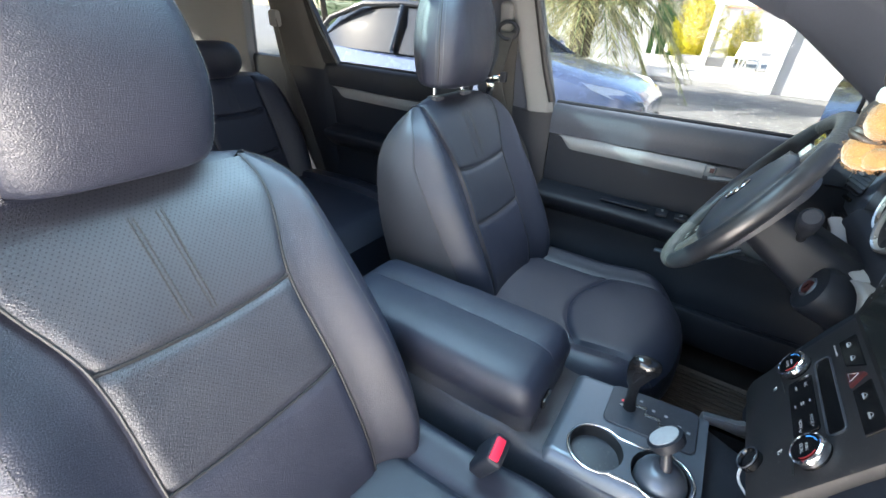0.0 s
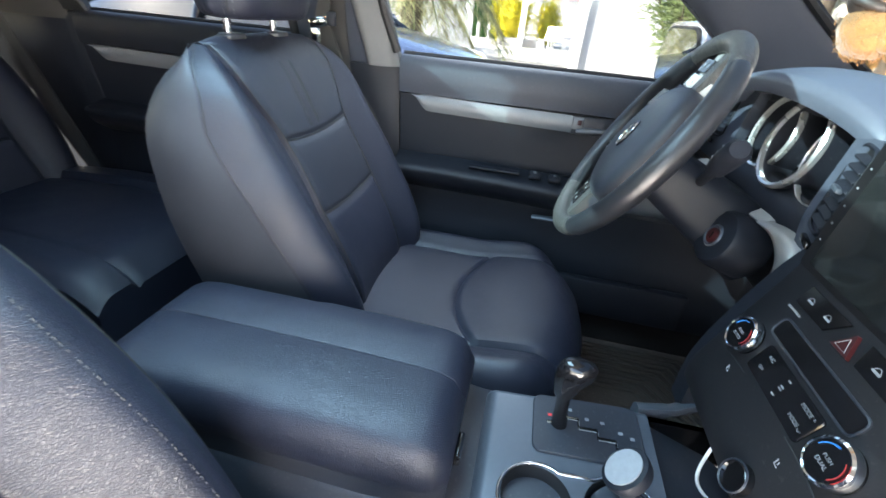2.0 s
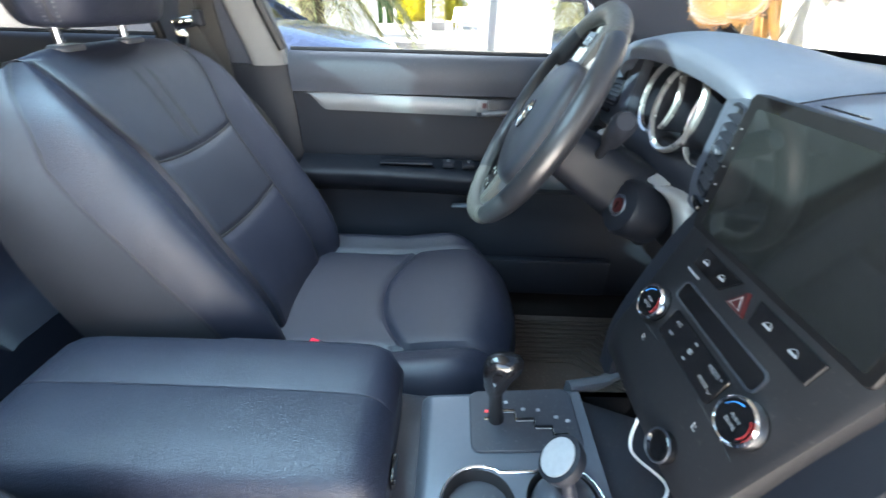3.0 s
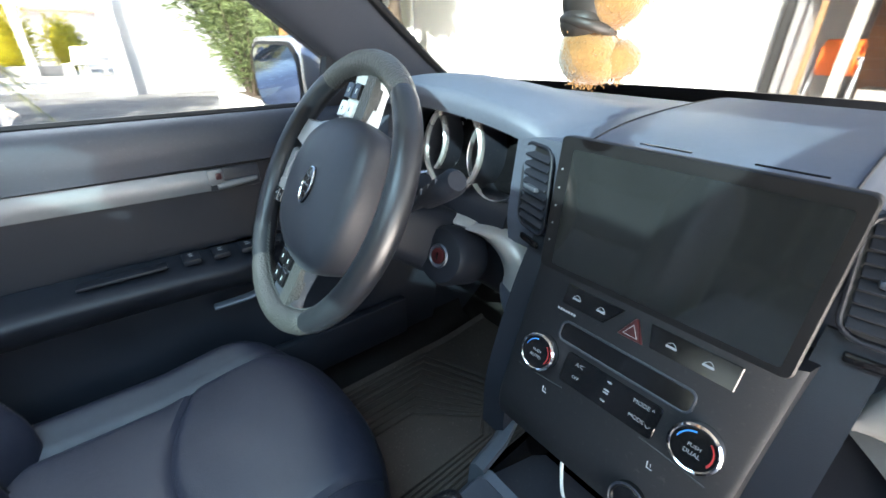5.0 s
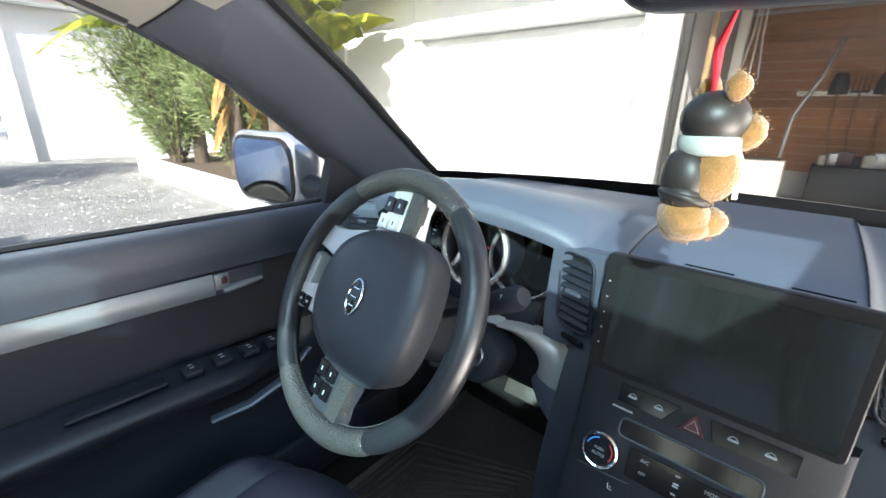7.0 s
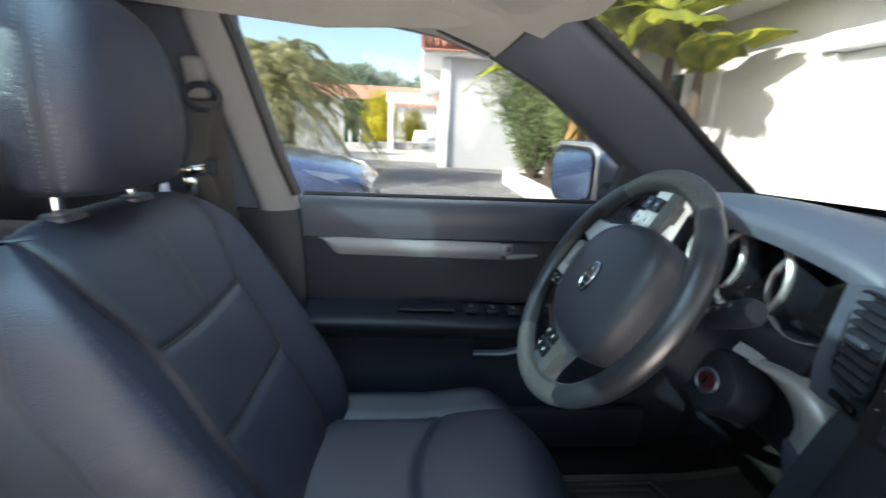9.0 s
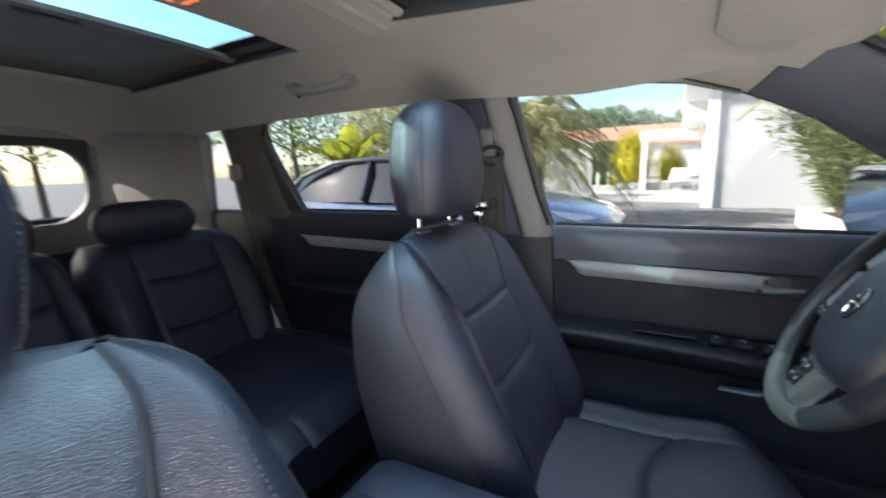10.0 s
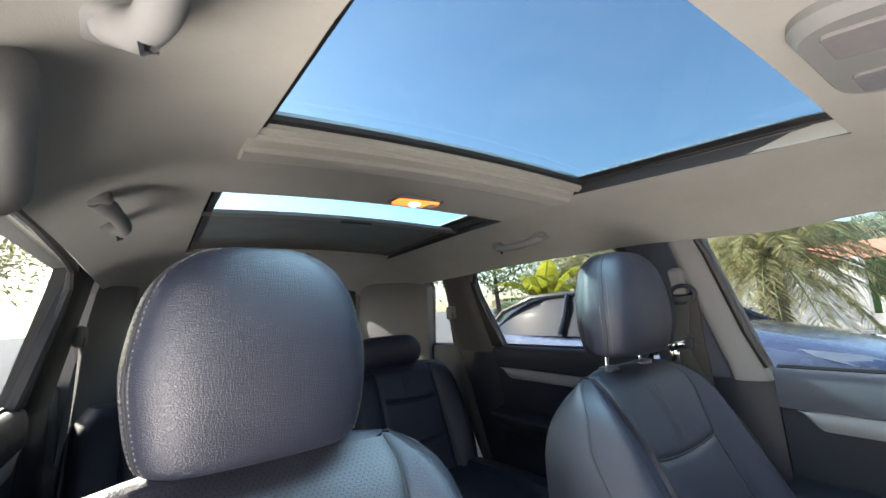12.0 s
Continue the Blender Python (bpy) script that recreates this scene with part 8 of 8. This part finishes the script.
banana((-6.75, 2.60, 0.27), 2.15, [(205, 40, 1.6, 0.28, 0.45), (150, 60, 1.5, 0.26, 0.35), (265, 50, 1.5, 0.28, 0.5), (330, 45, 1.5, 0.27, 0.5), (20, 60, 1.4, 0.25, 0.4), (90, 70, 1.3, 0.24, 0.3), (235, 25, 1.3, 0.26, 0.45)], 4, "tall banana plant with torn leaves in the planter")
banana((-5.75, 2.75, 0.27), 2.30, [(350, 30, 1.5, 0.27, 0.55), (200, 50, 1.5, 0.27, 0.4), (270, 55, 1.6, 0.27, 0.5), (40, 45, 1.5, 0.26, 0.5), (120, 65, 1.3, 0.24, 0.3), (310, 60, 1.4, 0.26, 0.45)], 5, "tall banana plant in front of the garage wall")

banana((-6.15, 3.45, 0.27), 2.35, [(345, 30, 1.5, 0.30, 0.5), (200, 35, 1.6, 0.30, 0.5), (250, 50, 1.5, 0.28, 0.45), (300, 40, 1.6, 0.30, 0.5), (160, 60, 1.4, 0.26, 0.3), (225, 65, 1.4, 0.26, 0.3)], 7, "tall banana plant close to the garage wall")
banana((-7.7, 3.40, 0.27), 2.45, [(330, 35, 1.6, 0.30, 0.5), (210, 40, 1.6, 0.30, 0.5), (265, 45, 1.6, 0.30, 0.5), (15, 55, 1.4, 0.28, 0.4), (180, 60, 1.4, 0.26, 0.3), (290, 65, 1.4, 0.26, 0.3)], 8, "tall banana plant behind the oleander")
banana((-5.55, 3.55, 0.27), 1.95, [(330, 40, 1.3, 0.28, 0.5), (230, 45, 1.4, 0.28, 0.5), (280, 55, 1.4, 0.26, 0.4), (20, 45, 1.3, 0.26, 0.5)], 9, "banana plant at the end of the planter")

banana((-8.75, 2.75, 0.27), 2.45, [(272, 25, 1.9, 0.36, 0.72), (262, 40, 1.7, 0.34, 0.60), (234, 12, 1.75, 0.26, 0.30), (205, 30, 1.5, 0.26, 0.45), (255, 45, 1.4, 0.26, 0.45), (300, 50, 1.4, 0.26, 0.45), (170, 60, 1.3, 0.24, 0.3)], 10, "banana plant whose leaf hangs over the oleander")
# ---- house and terrace across the yard ----
house = thing("house", (-17.0, 3.5, 0.0), "white house with red tiled roof and corner column", "house")
wall_box("wall", -20.0, -13.3, 0.86, 9.0, 0, 3.25, M["wall_shaded"], house, "plain white end wall")
wall_box("column", -13.52, -13.2, 0.60, 0.855, 0, 3.2, M["white_paint"], house, "white corner column")
wall_box("wall", -20.0, -16.4, 0.12, 0.855, 2.62, 3.25, M["white_paint"], house)
wall_box("fascia", -20.0, -12.9, 0.02, 9.2, 3.25, 3.38, M["white_paint"], house, "white fascia under the eaves")
hs = math.radians(20)
up = V((-math.cos(hs), 0, math.sin(hs)))
bm = fresh()
sheet(bm, lambda u, v: V((-12.8, lerp(-0.05, 9.2, u), 3.40)) + up * (4.2 * v), 4, 4, (0, 0, -0.05))
part("roof", bm, M["tile"], house, "red tiled roof")
tiled(house, (-12.78, 0.03, 3.42), (0, 1, 0), up, 22, 11, 0.21)
terr = thing("terrace", (-22, -3, 0.0), "pale paved terrace with a low kerb", "terrace", kind="structure")
wall_box("paving", -34.0, -13.75, -14.0, 3.0, -0.05, 0.10, M["paving"], terr)
wall_box("kerb", -13.75, -13.45, -14.0, 9.0, -0.05, 0.13, M["concrete"], terr, "grey concrete kerb")
perg = thing("pergola", (-20, -0.4, 0.1), "white painted pergola frame on the terrace", "pergola")
wall_box("beam", -20.15, -19.85, -1.45, 0.70, 2.20, 2.62, M["white_paint"], perg)
wall_box("beam", -23.0, -20.16, -1.40, -1.18, 2.30, 2.56, M["white_paint"], perg)
wall_box("post", -20.12, -19.90, -1.38, -1.16, 0.10, 2.199, M["white_paint"], perg)
wall_box("post", -23.0, -22.8, -1.38, -1.16, 0.10, 2.299, M["white_paint"], perg)
gw = thing("garden_wall", (-16, -4, 0), "white garden wall with end pier", "wall", kind="structure")
wall_box("pier", -16.2, -15.85, -3.15, -2.80, 0.1, 2.15, M["render"], gw)
wall_box("wall", -16.15, -15.92, -9.0, -3.16, 0.1, 1.9, M["render"], gw)


def leafy_box(name, x0, x1, y0, y1, z0, z1, n, ln, wd, mat, label, cat, seed, round_top=0.0):
    """A clipped or billowing mass of leaves over a dark core."""
    r = np.random.default_rng(seed)
    t = thing(name, ((x0 + x1) / 2, (y0 + y1) / 2, z0), label, cat)
    c = V(((x0 + x1) / 2, (y0 + y1) / 2, (z0 + z1) / 2))
    h = V(((x1 - x0) / 2, (y1 - y0) / 2, (z1 - z0) / 2))
    bm = fresh()
    if round_top:
        q = bmesh.ops.create_icosphere(bm, subdivisions=3, radius=1, matrix=Matrix.Translation(c) @ Matrix.Diagonal((h.x * 0.7, h.y * 0.7, h.z * 0.8, 1)))
        for v in bm.verts:
            v.co += (v.co - c) * 0.25 * noise.noise(v.co * 1.5)
    else:
        box(bm, c.x, c.y, c.z, h.x * 1.85, h.y * 1.85, h.z * 1.9, 0.08)
    part("twig_core", bm, mat, t)
    d = r.normal(size=(n, 3))
    d /= np.linalg.norm(d, axis=1)[:, None]
    if round_top:
        k = (0.72 + 0.33 * r.random((n, 1))) * (1 + 0.22 * np.sin(5 * d[:, :1] + 3) * np.cos(4 * d[:, 1:2] * 2))
        p = d * k
    else:
        p = d / np.abs(d).max(1)[:, None] * (0.96 + 0.06 * r.random((n, 1)))
    pts = np.array(c) + p * np.array(h)
    dd = d + np.array([0, 0, 0.7])
    hang(leaf_mesh("leaves", pts, dd, ln * (0.6 + 0.8 * r.random(n)), wd * (0.6 + 0.8 * r.random(n)), mat, seed), "leaves", t)["kind"] = "stuff"
    return t


leafy_box("hedge", -26.5, -25.3, -9.0, -1.6, 0.05, 2.45, 5000, 0.16, 0.07, M["hedge"], "dark green clipped hedge behind the terrace", "hedge", 21)
leafy_box("golden_bush", -22.4, -20.6, -2.75, -1.05, 0.15, 2.55, 3800, 0.22, 0.05, M["yellow_bush"], "bright golden bush beside the pergola", "bush", 22, 1)
leafy_box("golden_bush", -23.9, -22.5, -0.9, 0.4, 0.15, 1.9, 1800, 0.22, 0.05, M["yellow_bush"], "golden bush seen under the pergola", "bush", 23, 1)
wall_box("planter_box", -20.6, -20.2, -2.3, -0.2, 0.10, 0.42, M["concrete"], terr)
# garden chairs and pool ladder
for x, y, rz in ((-19.2, -0.15, 60), (-19.6, 0.35, 100), (-21.0, -4.1, 20)):
    ch = thing("garden_chair", (x, y, 0.1), "white plastic garden chair on the terrace", "chair", "garden chairs")
    c, s = math.cos(radians(rz)), math.sin(radians(rz))

    def Q(a, b, z):
        return V((x + a * c - b * s, y + a * s + b * c, z))
    bm = fresh()
    loft(bm, [[Q(-0.25, -0.25, z), Q(0.25, -0.25, z), Q(0.25, 0.25, z - 0.03), Q(-0.25, 0.25, z - 0.03)] for z in (0.50, 0.54)])
    part("seat", bm, M["white"], ch)
    bm = fresh()
    loft(bm, [[Q(-0.25, 0.24, 0.5), Q(0.25, 0.24, 0.5), Q(0.25, 0.28, 0.5), Q(-0.25, 0.28, 0.5)], [Q(-0.22, 0.40, 1.02), Q(0.22, 0.40, 1.02), Q(0.22, 0.44, 1.02), Q(-0.22, 0.44, 1.02)]])
    part("backrest", bm, M["white"], ch)
    for a in (-0.22, 0.22):
        for b in (-0.22, 0.22):
            bm = fresh()
            tube(bm, [Q(a, b, 0.50), Q(a * 1.15, b * 1.15, 0.1)], 0.022, 6)
            part("leg", bm, M["white"], ch)
lad = thing("pool_ladder", (-19.5, -2.9, 0.1), "white rails of a pool ladder", "pool ladder")
for dy in (0, 0.45):
    bm = fresh()
    tube(bm, [(-19.5, -3.1 + dy, 0.1), (-19.5, -3.1 + dy, 0.75), (-19.6, -3.1 + dy, 0.92), (-19.85, -3.1 + dy, 0.92), (-19.95, -3.1 + dy, 0.75), (-19.95, -3.1 + dy, 0.12)], 0.035, 8)
    part("rail", bm, M["white"], lad)
# neighbour's roof over the hedge
nb = thing("neighbour_house", (-46, -6, 0), "distant house with a long red roof", "house")
wall_box("wall", -50.0, -44.0, -16.0, 2.0, 0, 3.2, M["render"], nb)
bm = fresh()
loft(bm, [[V((-43.5, y, 3.1)), V((-47, y, 5.0)), V((-50.5, y, 3.1)), V((-50.5, y, 2.95)), V((-43.5, y, 2.95))] for y in (-16.6, 2.5)])
part("roof", bm, M["tile"], nb, "red tiled roof")


# ---- palm ----
def palm(place, trunk_h, fronds, reach, seed, label):
    t = thing("palm_tree", place, label, "palm tree", "palms")
    o = V(place)
    r = random.Random(seed)
    bm = fresh()
    rings = []
    for k in range(14):
        z = trunk_h * k / 13
        rr = 0.24 + 0.03 * (k % 2) - 0.002 * k
        rings.append([o + V((rr * math.cos(a), rr * math.sin(a), z)) for a in [2 * math.pi * j / 12 for j in range(12)]])
    loft(bm, rings)
    part("trunk", bm, M["bark"], t, "rough stubby trunk")
    cs, ds, ls, ws = [], [], [], []
    bm = fresh()
    for f in range(fronds):
        a = 2.399 * f
        el = lerp(80, -25, (f / fronds) ** 0.9) + r.uniform(-8, 8)
        ln = reach * r.uniform(0.8, 1.1)
        d = V((math.cos(a) * math.cos(radians(el)), math.sin(a) * math.cos(radians(el)), math.sin(radians(el))))
        pts = []
        n = 26
        for k in range(n + 1):
            q = k / n
            pts.append(o + V((0, 0, trunk_h)) + d * (ln * q) + V((0, 0, -ln * 0.75 * q ** 2.2)))
        tube(bm, pts, [0.020 * (1 - 0.85 * k / n) for k in range(n + 1)], 4)
        for k in range(3, n + 1):
            for s in (-1, 1):
                for e in (0, 0.5):
                    p = pts[k - 1].lerp(pts[k], e)
                    tan = (pts[k] - pts[k - 1]).normalized()
                    sd = tan.cross(V((0, 0, 1)))
                    sd = sd.normalized() if sd.length > 0.01 else V((1, 0, 0))
                    q = k / n
                    cs.append(p)
                    ds.append(tan * 0.75 + sd * s * 0.9 + V((0, 0, -0.25 + r.uniform(-0.2, 0.2))))
                    ls.append(0.46 * math.sin(math.pi * min(1, 0.15 + 0.8 * q)) * r.uniform(0.8, 1.15))
                    ws.append(0.024)
    part("frond_rib", bm, M["oleander"], t)
    hang(leaf_mesh("leaflets", cs, ds, ls, ws, M["palm"], seed), "leaflets", t)["kind"] = "stuff"


palm((-9.6, -3.1, 0.0), 2.0, 64, 2.6, 31, "short palm with arching grey-green fronds beside the yard")
palm((-12.0, -6.5, 0.0), 2.0, 36, 2.6, 32, "second palm with arching fronds behind the parked car")


# ---- trees ----
def tree(place, height, crown, seed, mat, label, cat, leaves=2600, trunk=0.14, flat=0.75, ln=0.35, wd=0.10, group="trees"):
    r = np.random.default_rng(seed)
    t = thing(name_tree, place, label, cat, group)
    o = V(place)
    bm = fresh()
    top = o + V((0.1 * height * (r.random() - 0.5), 0.1 * height * (r.random() - 0.5), height * 0.82))
    tube(bm, [o, o.lerp(top, 0.5) + V((0.1, 0.05, 0)), top], [trunk, trunk * 0.7, trunk * 0.25], 8)
    tips = []
    for k in range(11):
        s = 0.45 + 0.5 * k / 10
        a = 2.4 * k + r.random()
        b = o.lerp(top, s)
        reach = crown * (1.0 - 0.55 * abs(s - 0.6)) * (0.6 + 0.5 * r.random())
        e = b + V((math.cos(a) * reach, math.sin(a) * reach, reach * (0.25 + 0.35 * r.random())))
        tube(bm, [b, b.lerp(e, 0.5) + V((0, 0, 0.06 * reach)), e], [trunk * 0.35, trunk * 0.2, trunk * 0.06], 6)
        tips += [e, b.lerp(e, 0.65)]
    tips.append(top + V((0, 0, height * 0.08)))
    part("trunk", bm, M["bark"], t)
    cs, ds = [], []
    per = leaves // len(tips)
    for e in tips:
        rad = crown * (0.30 + 0.22 * r.random())
        d = r.normal(size=(per, 3))
        d /= np.linalg.norm(d, axis=1)[:, None]
        rr = r.random((per, 1)) ** 0.45
        cs.append(np.array(e) + d * rr * rad * np.array([1, 1, flat]))
        ds.append(d + np.array([0, 0, 0.5]))
    cs, ds = np.concatenate(cs), np.concatenate(ds)
    n = len(cs)
    hang(leaf_mesh("crown", cs, ds, ln * (0.6 + 0.8 * r.random(n)), wd * (0.6 + 0.8 * r.random(n)), mat, seed), "crown", t)


name_tree = "pine_tree"
R5 = random.Random(5)
for k in range(15):
    y = -34 + 2.55 * k + R5.uniform(-0.8, 0.8)
    x = -60 - R5.uniform(0, 12)
    hgt = R5.uniform(8.2, 10.6) * (0.78 if y > -2 else 1)
    tree((x, y, 0), hgt, R5.uniform(2.2, 3.2), 100 + k, M["pine"], "tall umbrella shaped pine beyond the houses", "pine tree", 1500, 0.25, 0.6, 0.9, 0.28, "distant pines")
name_tree = "garden_tree"
for k, (x, y, hgt, cr) in enumerate(((-13.0, -9.0, 4.2, 1.8), (-11.0, -12.5, 4.6, 2.0), (-16.5, -13.0, 5.0, 2.2), (-9.0, -16.0, 4.8, 2.2), (-5.0, -17.0, 5.0, 2.2), (0.0, -18.0, 5.0, 2.4), (5.0, -17.0, 5.0, 2.2), (-21, -16, 5.5, 2.5))):
    tree((x, y, 0), hgt, cr, 200 + k, M["oleander"] if k % 2 else M["palm"], "leafy garden tree behind the parked cars", "tree", 2600, 0.12, 0.8, 0.22, 0.07, "garden trees")
banana((-7.6, -7.2, 0.0), 1.5, [(30, 45, 1.5, 0.30, 0.4), (100, 55, 1.5, 0.28, 0.4), (170, 40, 1.4, 0.28, 0.45), (250, 55, 1.5, 0.28, 0.4), (320, 45, 1.5, 0.28, 0.45), (60, 70, 1.3, 0.26, 0.3)], 6, "banana plant with bright yellow-green leaves beyond the parked car")
leafy_box("boundary_hedge", -14.0, -12.8, -15.0, -7.6, 0, 1.6, 4200, 0.16, 0.06, M["hedge"], "green boundary hedge beyond the parked car", "hedge", 24)
shrub("yellow_shrub", (-9.0, -6.2, 0), 1.6, 0.9, 1500, 0.2, 0.05, M["palm"], "feathery yellow-green shrub beside the palm", "shrub", 33, 12)


# ---- parked car ----
def parked_car(x0, y0, label):
    """A hatchback that points along +y; x0 is its middle, y0 its nose."""
    t = thing("parked_car", (x0, y0 - 2.1, 0), label, "car")
    st = [(0.0, 0.55, 0.45, 0.72), (-0.10, 0.74, 0.28, 0.80), (-0.35, 0.84, 0.24, 0.88), (-0.8, 0.88, 0.22, 0.97), (-1.25, 0.89, 0.22, 1.03), (-1.8, 0.89, 0.22, 0.96), (-2.8, 0.89, 0.22, 0.98), (-3.6, 0.87, 0.24, 1.02), (-4.0, 0.80, 0.30, 1.02), (-4.15, 0.70, 0.45, 0.95)]
    bm = fresh()
    rings = []
    for k in range(46):
        y = -4.15 * k / 45
        w, zl, zt = curve_lin([(-a, b, c, d) for a, b, c, d in st], -y)
        arch = 0.0
        ring = []
        for a, b in ((-0.80, 0.0), (-0.96, 0.10), (-1.0, 0.45), (-0.985, 0.72), (-0.95, 0.92), (-0.86, 0.985), (-0.5, 1.02), (0, 1.035), (0.5, 1.02), (0.86, 0.985), (0.95, 0.92), (0.985, 0.72), (1.0, 0.45), (0.96, 0.10), (0.80, 0.0)):
            z = lerp(zl, zt, b)
            for wy in (-0.80, -3.38):
                d = math.hypot(y - wy, 0.0)
                if d < 0.36 and abs(a) >= 0.8:
                    z = max(z, 0.32 + math.sqrt(0.36 ** 2 - d * d))
            ring.append(V((x0 + w * a, y0 + y, z)))
        rings.append(ring)
    loft(bm, rings)
    part("body", bm, M["blue_paint"], t, "blue painted body", 40)
    gh = [(-1.20, 0.74, 1.02), (-1.55, 0.70, 1.24), (-1.95, 0.64, 1.395), (-2.5, 0.635, 1.43), (-3.1, 0.62, 1.415), (-3.6, 0.58, 1.33), (-4.02, 0.60, 1.05)]
    bm = fresh()
    loft(bm, [[V((x0 - 0.83, y0 + y, 0.95)), V((x0 - w - 0.05, y0 + y, lerp(0.95, z, 0.55))), V((x0 - w, y0 + y, z - 0.04)), V((x0 - w * 0.85, y0 + y, z)), V((x0, y0 + y, z + 0.012)), V((x0 + w * 0.85, y0 + y, z)), V((x0 + w, y0 + y, z - 0.04)), V((x0 + w + 0.05, y0 + y, lerp(0.95, z, 0.55))), V((x0 + 0.83, y0 + y, 0.95))]
              for y, w, z in [(yy, *curve_lin([(-a, b, c) for a, b, c in gh], -yy)) for yy in [lerp(-1.2, -4.02, k / 24) for k in range(25)]]])
    part("window_glass", bm, M["car_glass"], t, "dark side and front glass", 50)
    bm = fresh()
    sheet(bm, lambda u, v: (x0 + lerp(-1, 1, u) * curve_lin([(-a, b, c) for a, b, c in gh], -lerp(-1.95, -3.7, v))[0] * 1.0, y0 + lerp(-1.95, -3.7, v), curve_lin([(-a, b, c) for a, b, c in gh], -lerp(-1.95, -3.7, v))[1] + 0.022 - 0.06 * abs(2 * u - 1) ** 5), 14, 14, (0, 0, -0.015))
    part("roof", bm, M["blue_paint"], t)
    for s in (-1, 1):
        for pts in ([(-1.15, 0.985, 0.85), (-1.6, 1.24, 0.735), (-2.0, 1.405, 0.655)], [(-2.0, 1.405, 0.655), (-2.6, 1.425, 0.65), (-3.2, 1.405, 0.64), (-3.75, 1.25, 0.63), (-4.05, 1.0, 0.66)], [(-2.62, 0.965, 0.862), (-2.62, 1.2, 0.74), (-2.62, 1.42, 0.65)]):
            bm = fresh()
            tube(bm, [V((x0 + s * w, y0 + y, z)) for y, z, w in pts], 0.032, 8)
            part("pillar_strip", bm, M["car_glass"], t, "black window surround")
        bm = fresh()
        loft(bm, [[V((x0 + s * a, y0 + y, z)) for a, y, z in ((0.48, -0.085, 0.70), (0.70, -0.16, 0.74), (0.82, -0.42, 0.84), (0.80, -0.48, 0.875), (0.66, -0.20, 0.83), (0.50, -0.10, 0.77))], [V((x0 + s * a, y0 + y, z)) for a, y, z in ((0.48, -0.06, 0.70), (0.72, -0.12, 0.74), (0.865, -0.42, 0.85), (0.83, -0.52, 0.895), (0.68, -0.20, 0.85), (0.50, -0.08, 0.785))]])
        part("headlight", bm, M["car_lamp"], t, "clear headlight", 60)
        bm = fresh()
        lathe(bm, [(0.0, 0.0), (0.10, 0.01), (0.12, 0.03), (0.11, 0.05)], axis_to((x0 + s * 0.90, y0 - 1.38, 1.03), (0, 1, 0)), 14)
        part("door_mirror", bm, M["blue_paint"], t)
        bm = fresh()
        box(bm, x0 + s * 0.885, y0 - 1.95, 0.86, 0.03, 0.16, 0.025, 0.008)
        part("door_handle", bm, M["blue_paint"], t)
        for wy in (-0.80, -3.38):
            m = axis_to((x0 + s * 0.70, y0 + wy, 0.32), (s, 0, 0))
            wh = part("wheel", lathe(fresh(), [(0.20, 0.0), (0.30, 0.0), (0.32, 0.03), (0.32, 0.17), (0.30, 0.19), (0.21, 0.19)], m, 32), M["tyre"], t, "black tyre")
            bm = lathe(fresh(), [(0.21, 0.15), (0.20, 0.18), (0.05, 0.16), (0.0, 0.17)], m, 32)
            part("rim", bm, M["steel"], wh, "alloy rim")
    bm = fresh()
    box(bm, x0, y0 - 0.01, 0.48, 0.9, 0.06, 0.16, 0.02)
    part("grille", bm, M["black_trim"], t)
    bm = fresh()
    box(bm, x0, y0 + 0.026, 0.47, 0.50, 0.01, 0.10, 0.004)
    part("number_plate", bm, M["white"], t, "white plate without writing")


parked_car(-4.15, -0.62, "blue parked hatchback with dark windows")
